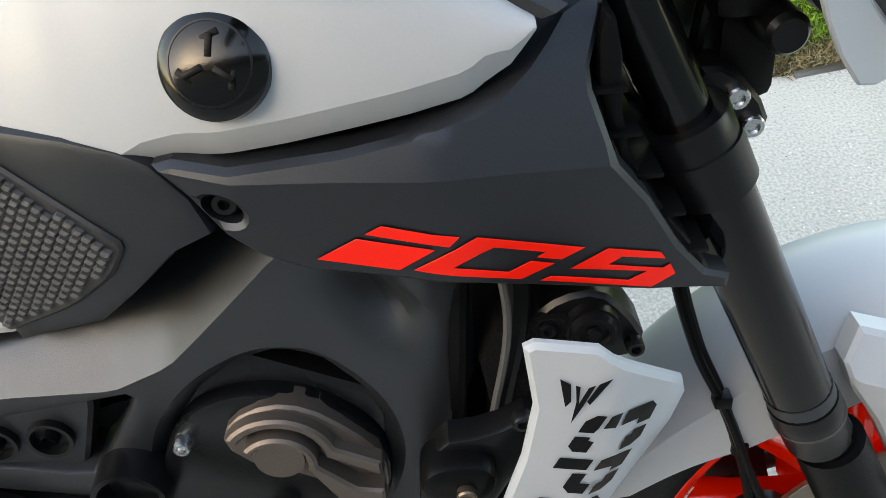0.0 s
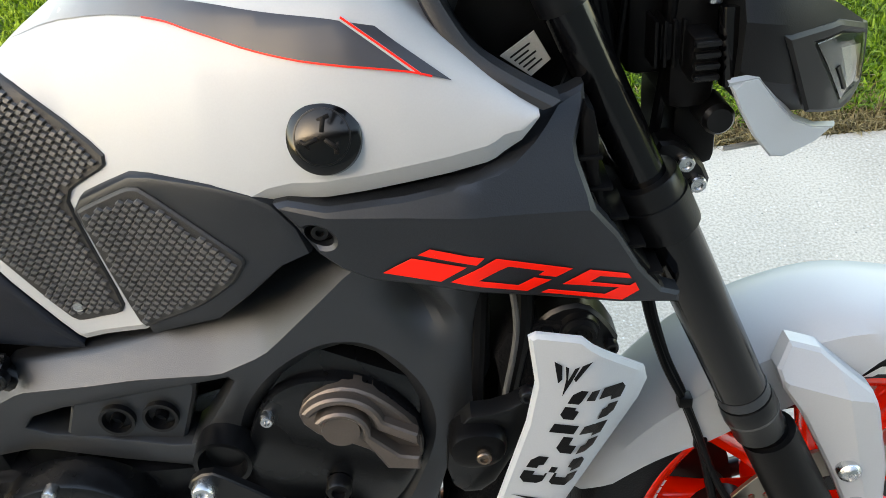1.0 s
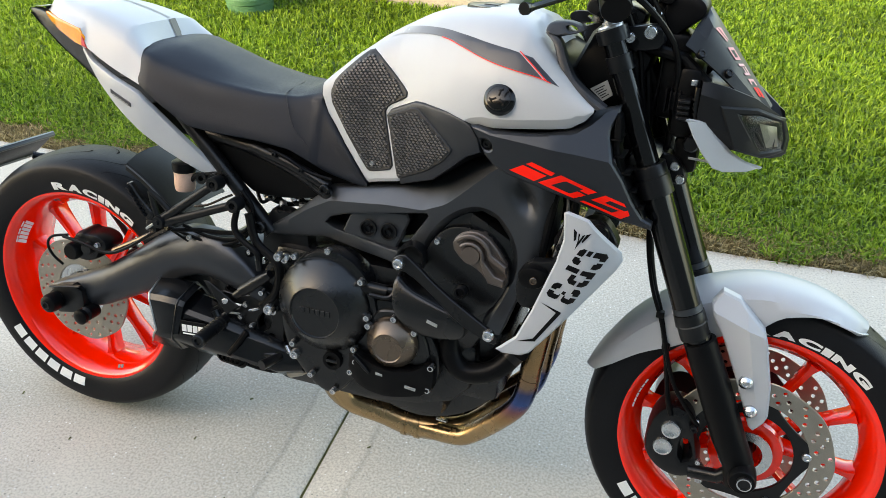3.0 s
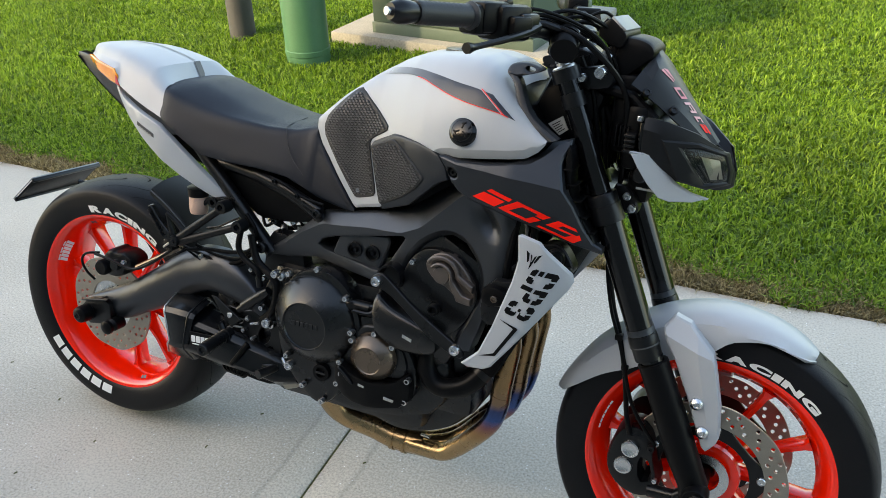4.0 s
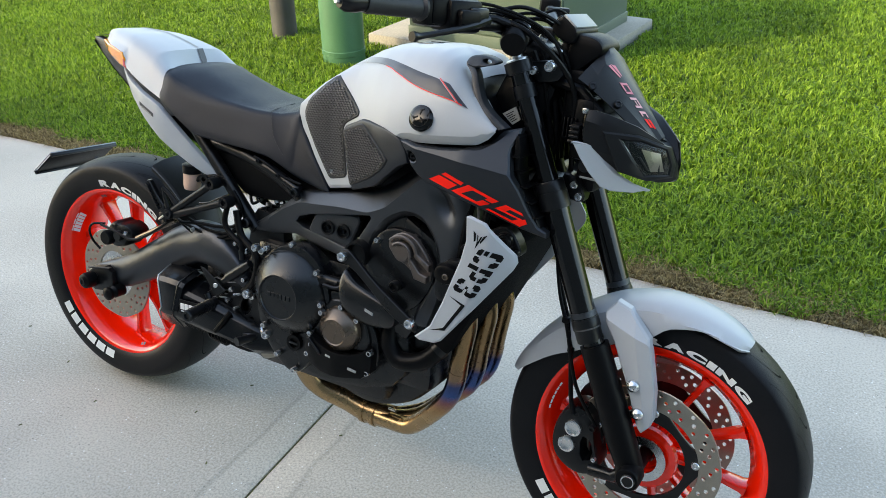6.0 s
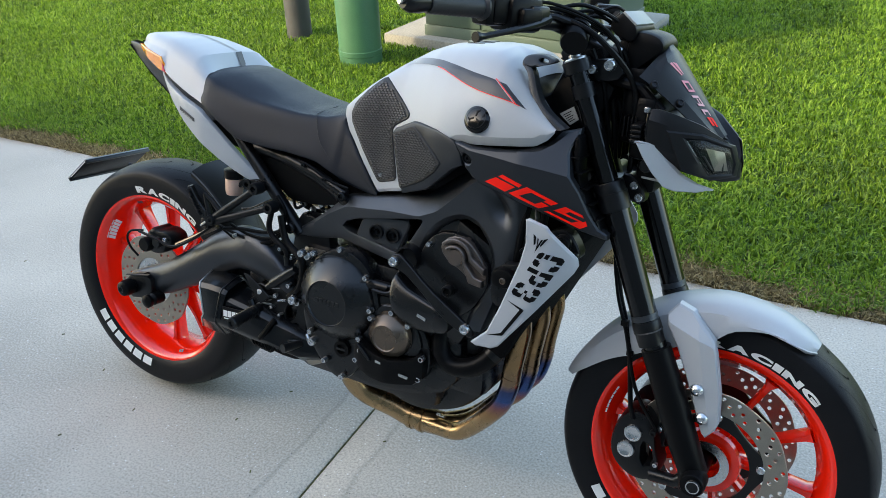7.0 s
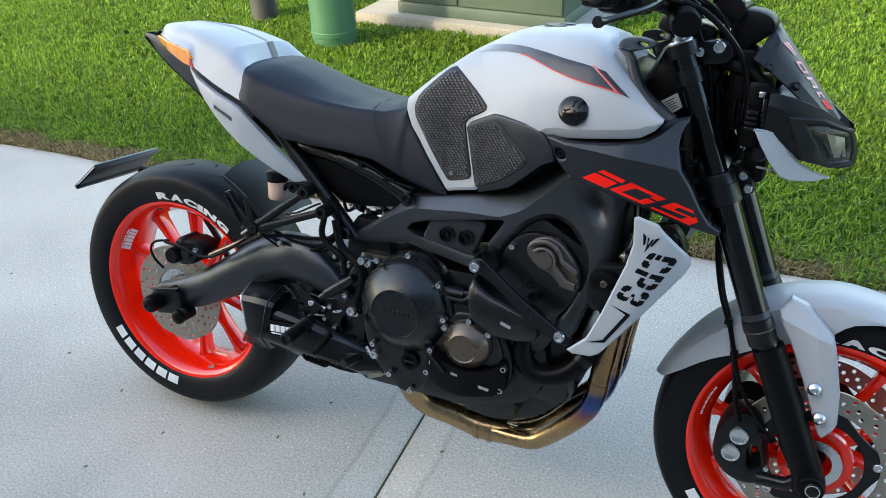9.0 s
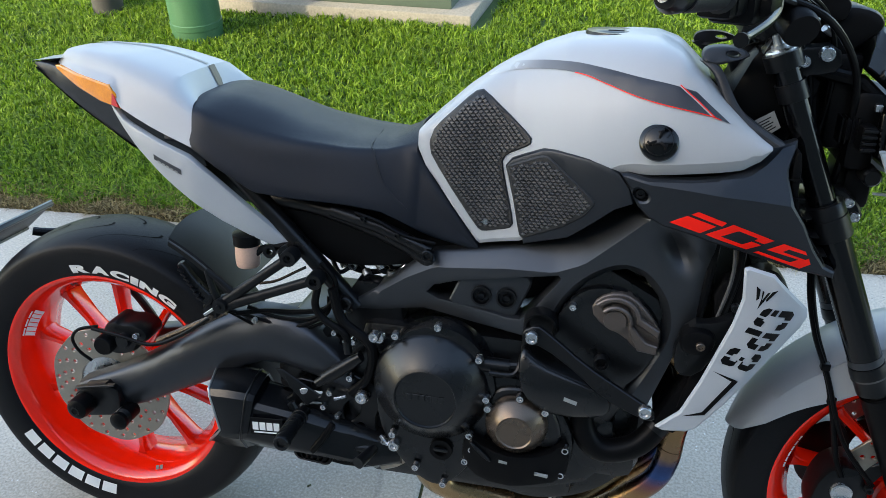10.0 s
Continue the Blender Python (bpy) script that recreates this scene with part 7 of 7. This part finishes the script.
leg = [(1.342, 0.594), (1.357, 0.614), (1.386, 0.606), (1.433, 0.566), (1.441, 0.545), (1.461, 0.468), (1.467, 0.414), (1.463, 0.400), (1.448, 0.380), (1.440, 0.386), (1.404, 0.469), (1.370, 0.540), (1.348, 0.574)]


def leg_face(x, z):
    """Three facets that meet at a corner near the top."""
    ridge = 1.404 + (0.578 - z) * 0.27
    y = -0.110 + 0.10 * max(0.0, x - ridge) + 0.20 * max(0.0, ridge - x)
    return y + 0.80 * max(0.0, z - (0.566 - 0.30 * (x - 1.405)))


part("mudguard_leg", panel(leg, leg_face, 0.02, 0.003, 0.010, (), True, [[(1.404 + 0.27 * k * 0.01, 0.578 - k * 0.01) for k in range(18)], [(1.352 + k * 0.01, 0.566 - 0.30 * (k * 0.01 - 0.053)) for k in range(9)]]), WHITE, guard, "pale grey mudguard leg", 10)
left_leg = panel([(x, min(z, 0.540)) for x, z in leg], lambda x, z: -leg_face(x, z) - 0.02, 0.02, 0.003, 0.02)
part("mudguard_leg", left_leg, WHITE, guard, "", 10)
for x, z in ((1.420, 0.472), (1.437, 0.419)):
    part("guard_bolt", lathe([(0, -0.1165), (0.004, -0.1165), (0.005, -0.120), (0.0085, -0.118), (0.0115, -0.114), (0.0115, -0.104)], x, z, 24), STEEL, guard, "bright domed bolt")

# front brakes
for s in (1, -1):
    body = panel(rounded([(1.270, 0.290), (1.282, 0.365), (1.318, 0.392), (1.352, 0.375), (1.365, 0.31), (1.382, 0.262), (1.345, 0.238), (1.300, 0.250)], 2), -0.098, 0.06, 0.010, 0.012, [rounded([(1.335, 0.325), (1.352, 0.322), (1.362, 0.285), (1.34, 0.275)], 1)])
    if s < 0:
        for v in body.verts:
            v.co.y = -v.co.y
    cal = part("front_caliper", body, SATIN, bike, "black four-piston front brake caliper")
    for x, z in ((1.317, 0.341), (1.308, 0.303)):
        part("piston_cap", lathe([(0.0, -0.1035 * s), (0.012, -0.1035 * s), (0.0135, -0.1045 * s), (0.0165, -0.104 * s), (0.0175, -0.100 * s), (0.0175, -0.09 * s)], x, z, 28), STEEL, cal, "bright round piston cap")
    part("mount_bolt", bolt(1.355, -0.100 * s, 0.355, 0.007, 0.008 * s), SATIN, cal)
    part("caliper_arm", tube([(1.36, -0.094 * s, 0.262), (1.41, -0.10 * s, 0.268), (1.43, -0.105 * s, 0.29)], 0.013, 12), SATIN, cal)

# radiator and its painted side guard
rad = part("radiator", moved(block(-0.02, 0.02, -0.140, 0.165, -0.185, 0.10, 0.006), pose(1.105, 0, 0.605, 0, 25, 0)), MESH, bike, "black radiator between forks and engine")
part("radiator_side", panel(rounded([(1.07, 0.70), (1.13, 0.715), (1.152, 0.69), (1.135, 0.63), (1.085, 0.53), (1.04, 0.47), (1.05, 0.52), (1.08, 0.62)], 1), -0.145, 0.03, 0.004, 0.02), MESH, rad)
neck = part("cap_neck", panel(rounded([(1.098, 0.690), (1.108, 0.708), (1.126, 0.722), (1.150, 0.725), (1.168, 0.706), (1.182, 0.680), (1.165, 0.664), (1.115, 0.668)], 1), -0.140, 0.03, 0.003, 0.012), SATIN, rad)
part("radiator_cap", lathe([(0.0, -0.152), (0.004, -0.152), (0.005, -0.149), (0.009, -0.149), (0.010, -0.152), (0.013, -0.152), (0.015, -0.147), (0.017, -0.147), (0.018, -0.139)], 1.145, 0.699, 32), SATIN, neck, "black pressure cap")
for bx, bz in ((1.117, 0.703), (1.172, 0.681)):
    part("neck_bolt", bolt(bx, -0.141, bz, 0.006, 0.008), SATIN, neck)
part("guard_stay", tube([(1.09, -0.14, 0.60), (1.10, -0.20, 0.60)], 0.006, 8), SATIN, rad)
for bx, bz in ((1.094, 0.69),):
    part("guard_screw", bolt(bx, -0.205, bz, 0.006, 0.006), SATIN, rad)
gd = [(1.096, 0.752), (1.102, 0.755), (1.136, 0.747), (1.160, 0.722), (1.190, 0.692), (1.193, 0.678), (1.186, 0.662), (1.125, 0.575), (1.066, 0.495), (1.052, 0.487), (1.020, 0.484), (1.008, 0.489), (1.040, 0.520), (1.062, 0.575), (1.092, 0.668), (1.100, 0.708)]
GUARD_EDGE = [(0.484, 1.010), (0.52, 1.040), (0.575, 1.062), (0.668, 1.092), (0.752, 1.096)]


def gd_face(x, z):
    """Flat, with its front rim folded back."""
    s = x - near(GUARD_EDGE, z)[0]
    return -0.217 + 0.60 * max(0.0, s - 0.050)


shield = part("radiator_guard", panel(gd, gd_face, 0.006, 0.003, 0.010), WHITE, bike, "pale grey radiator side guard with stencilled black CP3", 30, mirrored=True)


def stencil(polys, origin, u, v, face, lift=0.0011):
    """Flat black film: polygons in (along, up) laid on a face in side view."""
    return joined(*[panel([(origin[0] + u[0] * a + v[0] * b, origin[1] + u[1] * a + v[1] * b) for a, b in p], lambda x, z: face(x, z) - lift, 0.001, 0.00015, 0.012, (), False) for p in polys])


C_ = [[(0.0, 0.28), (0.28, 0.28), (0.28, 0.44), (0.0, 0.44)], [(0.0, 0.22), (0.0, 0.10), (0.14, 0.0), (0.40, 0.0), (0.40, 0.20), (0.28, 0.22)], [(0.50, 0.0), (0.74, 0.0), (0.86, 0.10), (0.86, 0.28), (0.60, 0.28), (0.58, 0.20), (0.50, 0.20)],
      [(0.0, 0.52), (0.0, 0.88), (0.14, 1.0), (0.40, 1.0), (0.40, 0.80), (0.28, 0.78), (0.28, 0.52)], [(0.50, 1.0), (0.74, 1.0), (0.86, 0.90), (0.86, 0.72), (0.60, 0.72), (0.58, 0.80), (0.50, 0.80)]]
P_ = [[(0.0, 0.0), (0.26, 0.0), (0.26, 0.44), (0.0, 0.44)], [(0.0, 0.54), (0.26, 0.54), (0.26, 0.80), (0.36, 0.80), (0.36, 1.0), (0.0, 1.0)], [(0.46, 1.0), (0.72, 1.0), (0.86, 0.88), (0.86, 0.70), (0.60, 0.70), (0.60, 0.80), (0.46, 0.80)],
      [(0.36, 0.30), (0.72, 0.30), (0.86, 0.42), (0.86, 0.62), (0.60, 0.62), (0.60, 0.48), (0.36, 0.48)]]
T_ = [[(0.0, 0.72), (0.26, 0.72), (0.28, 0.80), (0.38, 0.80), (0.38, 1.0), (0.14, 1.0), (0.0, 0.90)], [(0.48, 1.0), (0.72, 1.0), (0.86, 0.88), (0.86, 0.64), (0.78, 0.56), (0.30, 0.56), (0.30, 0.44), (0.48, 0.44), (0.48, 0.60), (0.60, 0.62), (0.60, 0.80), (0.48, 0.80)],
      [(0.52, 0.44), (0.78, 0.44), (0.86, 0.36), (0.86, 0.12), (0.72, 0.0), (0.48, 0.0), (0.48, 0.20), (0.60, 0.20), (0.60, 0.40), (0.52, 0.40)], [(0.0, 0.28), (0.26, 0.28), (0.28, 0.20), (0.38, 0.20), (0.38, 0.0), (0.14, 0.0), (0.0, 0.10)]]
al, upv = (-0.0168, -0.0318), (0.0440, -0.0105)
ln = math.hypot(*al)
for k, gl in enumerate((C_, P_, T_)):
    o = (1.1305 + al[0] * k * 1.02, 0.7010 + al[1] * k * 1.02)
    part("stencil_letter", stencil(gl, o, al, upv, gd_face), BLACK, shield, "black stencilled letter of CP3")
part("guard_emblem", stencil([[(0.0, 0.0), (0.28, 0.62), (0.36, 0.50), (0.24, 0.12)], [(0.34, 0.14), (0.46, 0.50), (0.50, 1.0), (0.62, 0.60), (0.72, 0.14), (0.60, 0.20), (0.52, 0.55), (0.44, 0.18)], [(1.0, 0.0), (0.78, 0.12), (0.66, 0.50), (0.74, 0.58)]], (1.1145, 0.7305), (0.0285, -0.0035), (-0.009, -0.033), gd_face), BLACK, shield, "small black emblem")
part("guard_mark", stencil([[(1.073, 0.596), (1.076, 0.5945), (1.112, 0.583), (1.105, 0.580)], [(1.104, 0.582), (1.112, 0.582), (1.075, 0.522), (1.070, 0.525)], [(1.074, 0.527), (1.075, 0.521), (1.042, 0.514)]], (0, 0), (1, 0), (0, 1), gd_face), BLACK, shield, "thin black corner line")
part("thin_cable", tube([(1.085, -0.150, 0.79), (1.092, -0.155, 0.72), (1.080, -0.160, 0.655), (1.07, -0.15, 0.60)], 0.0027, 8, 20), GREYPIPE, bike, "grey cable")
part("hose", tube([(1.10, -0.12, 0.80), (1.10, -0.14, 0.72), (1.085, -0.14, 0.64)], 0.008, 10, 16), BLACK, bike)
part("hose", tube([(1.07, -0.12, 0.80), (1.06, -0.14, 0.70), (1.05, -0.14, 0.60)], 0.008, 10, 16), BLACK, bike)
part("under_tank_core", joined(block(0.70, 1.06, -0.095, 0.095, 0.70, 0.86, 0.02), block(0.95, 1.12, -0.12, 0.12, 0.74, 0.90, 0.02)), BLACK, bike, "black airbox under the tank")

# ---- the place ----
def lone(name, bm, material, label, category, kind="", group=""):
    ob = part(name, bm, material, None, "", 40)
    return tagged(ob, label, category, group, kind)


def lawn_edge(x):
    return 1.103 + 0.040 * x + 0.012 * math.sin(x * 2.3) + 0.006 * math.sin(x * 7.1 + 1)


gx = [-400, -60, -20, -9, -6, -4, -2, 0, 2, 4, 6, 9, 20, 60, 400]
gb = loft([[(x, y, -0.035 + (0.02 if 1.0 < y < 60 else 0) * 1.0) for y in (-400, -60, -20, -8, -4, 0, 1.2, 2.5, 4, 8, 20, 60, 400)] for x in gx])
lone("ground", gb, LAWNSOIL, "soil and thatch under a green lawn", "ground", "structure")
drive = new("pavement")
tagged(drive, "pale broom-finished concrete driveway with a tooled joint", "pavement", kind="structure")
JX = 0.578
for x0, x1 in ((-6.6, -3.0), (-3.0, JX), (JX, 4.2), (4.2, 7.8)):
    for y0, y1 in ((-4.7, -2.4), (-2.4, None)):
        n = 24
        bm = bmesh.new()
        g = 0.0035
        xs = [x0 + g] + list(np.linspace(x0 + 0.02, x1 - 0.02, n)) + [x1 - g]
        rows = []
        for x in xs:
            ye = lawn_edge(x) if y1 is None else y1 - g
            sx = min(1.0, min(x - x0 - g, x1 - g - x) / 0.016)
            r = []
            for k, y in enumerate((y0 + g, y0 + g + 0.008, (y0 + ye) / 2, ye - 0.014, ye)):
                edge = 0.008 if k in (0, 4) else 0.0
                r.append((x - 0.045 * (y - 0.0) * (1 if x0 == JX or x1 == JX else 0) * (1 - min(1, abs(x - JX) / 3.0)), y, -edge - 0.008 * (1 - sx)))
            rows.append(r)
        b = loft(rows)
        low = bmesh.ops.extrude_face_region(b, geom=b.faces[:])
        for v in [v for v in low["geom"] if isinstance(v, bmesh.types.BMVert)]:
            v.co.z = -0.10
        part("slab", b, CONCRETE, drive, "", 60)
lone("joint_filler", loft([[(JX - 0.012 - 0.045 * y, y, -0.012), (JX + 0.012 - 0.045 * y, y, -0.012)] for y in (-2.4, -1, 0, 1.09)]), SOIL, "dark dirt in the joint between slabs", "joint", "structure")

# unseen wall and roof, added to shade the driveway and darken reflections
YAW = Matrix.Translation((0.7, 0, 0)) @ pose(0, 0, 0, 0, 0, 7) @ Matrix.Translation((-0.7, 0, 0))
lone("shade_wall", moved(block(-9, 9, -11.0, -3.5, -0.1, 3.50, 0.01), YAW), shader("shade_wall_grey", (0.16, 0.165, 0.17), 0.9, 0.0, 0.08, 2, 60, 0.4), "plain unseen grey wall added behind the driveway to shade it", "house wall", "structure")
roof = loft([[(-9.5, -2.9, 3.50), (9.5, -2.9, 3.50)], [(-9.5, -2.9, 3.65), (9.5, -2.9, 3.65)], [(-6.0, -7.3, 5.2), (6.0, -7.3, 5.2)], [(-9.5, -12.0, 3.65), (9.5, -12.0, 3.65)], [(-9.5, -12.0, 3.50), (9.5, -12.0, 3.50)]])
bmesh.ops.holes_fill(roof, edges=roof.edges[:], sides=0)
lone("shade_roof", moved(roof, YAW), shader("shade_roof_brown", (0.13, 0.10, 0.08), 0.9, 0.0, 0.25, 3, 40, 0.6), "plain unseen brown roof added to shade the driveway", "roof", "structure")

rng = np.random.default_rng(7)


def grass_patch(name, n, ylo, yhi, material, label, hmin, hmax, wid, edge=False):
    """Bent blades as one mesh; each blade is a strip of its own."""
    xs = rng.uniform(-7.5, 7.0, n * 3)
    ys = ylo + (yhi - ylo) * rng.uniform(0, 1, n * 3) ** (1.0 if edge else 1.5)
    le = 1.103 + 0.040 * xs + 0.012 * np.sin(xs * 2.3) + 0.006 * np.sin(xs * 7.1 + 1)
    if edge:
        ys = le + np.abs(rng.normal(0, 0.085, n * 3)) - 0.006
        keep = (xs > -5) & (xs < 5)
    else:
        wavy = 0.05 * np.sin(xs * 3.1) + 0.04 * np.sin(xs * 9.7 + 2) + 0.03 * np.sin(xs * 23.0)
        keep = (ys > le + 0.085 + 0.8 * wavy) & ((xs > -3.1 - ys * 0.8) & (xs < 3.2 + ys * 0.62))
        keep &= ~((xs > -1.345) & (xs < 0.21) & (ys > 3.155 - 0.061 * (xs + 1.335)) & (ys < 4.4 - 0.061 * (xs + 1.335)))
        keep &= np.hypot(xs + 1.255, ys - 2.79) > 0.14
        keep &= np.hypot(xs + 1.935, ys - 3.07) > 0.095
    xs, ys = xs[keep][:n], ys[keep][:n]
    n = len(xs)
    if not edge:
        # blades stand in tufts of six
        tuft = np.arange(n) // 6 * 6
        xs, ys = xs[tuft] + rng.normal(0, 0.008, n), ys[tuft] + rng.normal(0, 0.008, n)
    h = rng.uniform(hmin, hmax, n) * (0.8 + 0.4 * (np.sin(xs * 4 + ys * 3) * 0.5 + 0.5))
    a = rng.uniform(0, math.tau, n)
    lean = rng.uniform(0.3, 1.6, n) if edge else rng.uniform(0.15, 1.35, n)
    w = wid * rng.uniform(0.7, 1.3, n) * (1 + np.clip(ys - 1.5, 0, 5) * 0.12)
    dx, dy = np.cos(a), np.sin(a)
    b = rng.uniform(0, math.tau, n)
    px, py = np.cos(b) * w / 2, np.sin(b) * w / 2
    z0 = np.full(n, -0.018)
    co = np.zeros((n, 5, 3))
    co[:, 0] = np.c_[xs - px, ys - py, z0]
    co[:, 1] = np.c_[xs + px, ys + py, z0]
    m = 0.30 * lean * h
    co[:, 2] = np.c_[xs + dx * m + px * 0.9, ys + dy * m + py * 0.9, z0 + h * 0.62]
    co[:, 3] = np.c_[xs + dx * m - px * 0.9, ys + dy * m - py * 0.9, z0 + h * 0.62]
    tip = 0.85 * lean * h
    co[:, 4] = np.c_[xs + dx * tip, ys + dy * tip, z0 + h * (1.02 - 0.28 * lean)]
    base = np.arange(n)[:, None] * 5
    loops = np.concatenate([base + [0, 1, 2, 3], base + [3, 2, 4]], 1).ravel()
    me = bpy.data.meshes.new(name)
    me.vertices.add(n * 5)
    me.vertices.foreach_set("co", co.ravel())
    me.loops.add(n * 7)
    me.loops.foreach_set("vertex_index", loops)
    me.polygons.add(n * 2)
    starts = (np.arange(n)[:, None] * 7 + [0, 4]).ravel()
    me.polygons.foreach_set("loop_start", starts)
    me.polygons.foreach_set("loop_total", np.tile([4, 3], n))
    me.update(calc_edges=True)
    me.validate()
    me.materials.append(material)
    return tagged(new(name, me), label, "grass", kind="stuff")


grass_patch("lawn_grass", 830000, 1.1, 7.2, GRASS, "dense bright green broad-bladed lawn grass", 0.022, 0.058, 0.0064)
grass_patch("edge_grass", 75000, 1.0, 1.4, STRAW, "dry brown thatch along the concrete edge", 0.02, 0.05, 0.004, True)

# utility posts and cabinet on the lawn
def post(name, x, y, r, h, material, label, category):
    bm = lathe([(0, -h), (r * 0.97, -h), (r, -h + 0.01), (r, 0.05), (0, 0.05)], 0, 0, 40)
    ob = lone(name, moved(bm, pose(x, y, 0, -90, 0, 0)), material, label, category)
    return ob


gp = post("utility_post", -1.255, 2.79, 0.128, 1.05, GREENPIPE, "round green plastic utility post on the lawn", "utility post")
part("post_collar", moved(lathe([(0.1285, -0.075), (0.1315, -0.072), (0.1315, -0.045), (0.1285, -0.042)], 0, 0, 40, True), pose(-1.255, 2.79, 0, -90, 0, 0)), GREENPIPE, gp)
post("grey_post", -1.935, 3.07, 0.082, 1.25, GREYPIPE, "round dark grey pipe post on the lawn", "post")
CAB = Matrix.Translation((-1.335, 3.168, 0)) @ pose(0, 0, 0, 0, 0, -3.5)
lone("cabinet_base", moved(block(0, 1.46, 0, 1.20, -0.05, 0.058, 0.012), CAB), shader("weathered_concrete", (0.27, 0.255, 0.215), 0.9, 0.0, 0.30, 3, 90, 0.5), "weathered concrete pad on the lawn", "concrete pad")
cabx = part("utility_cabinet", moved(block(0.27, 1.33, 0.085, 1.05, 0.058, 0.92, 0.010), CAB), BOXGREEN, None)
tagged(cabx, "green-grey steel utility cabinet on a concrete pad", "utility cabinet")
part("cabinet_skirt", moved(block(0.265, 1.335, 0.079, 1.056, 0.058, 0.125, 0.004), CAB), BOXGREEN, cabx)
part("cabinet_door", moved(block(0.280, 0.672, 0.074, 0.090, 0.135, 0.90, 0.004), CAB), BOXGREEN, cabx)
part("cabinet_door", moved(block(0.682, 1.320, 0.074, 0.090, 0.135, 0.90, 0.004), CAB), BOXGREEN, cabx)
part("cabinet_lid", moved(block(0.25, 1.35, 0.065, 1.07, 0.90, 0.94, 0.008), CAB), BOXGREEN, cabx)

# crumbs and leaf bits on the concrete
bits = []
for x, y in ((-0.108, -0.318), (-0.486, 0.0), (0.432, -0.19), (-0.009, -0.156), (-0.225, -0.069), (0.271, -0.058), (0.67, 0.05), (0.33, 0.10), (0.95, -0.2), (-0.75, 0.35), (-0.9, 0.62), (-1.0, 0.25)):
    b = moved(block(-0.0045, 0.0045, -0.0018, 0.0018, 0, 0.0018, 0.0007), pose(x, y, 0.0005, 0, 0, rng.uniform(0, 360)))
    lone("leaf_bit", b, SOIL, "tiny dark leaf bit on the concrete", "leaf", "", "leaf bits on the concrete")
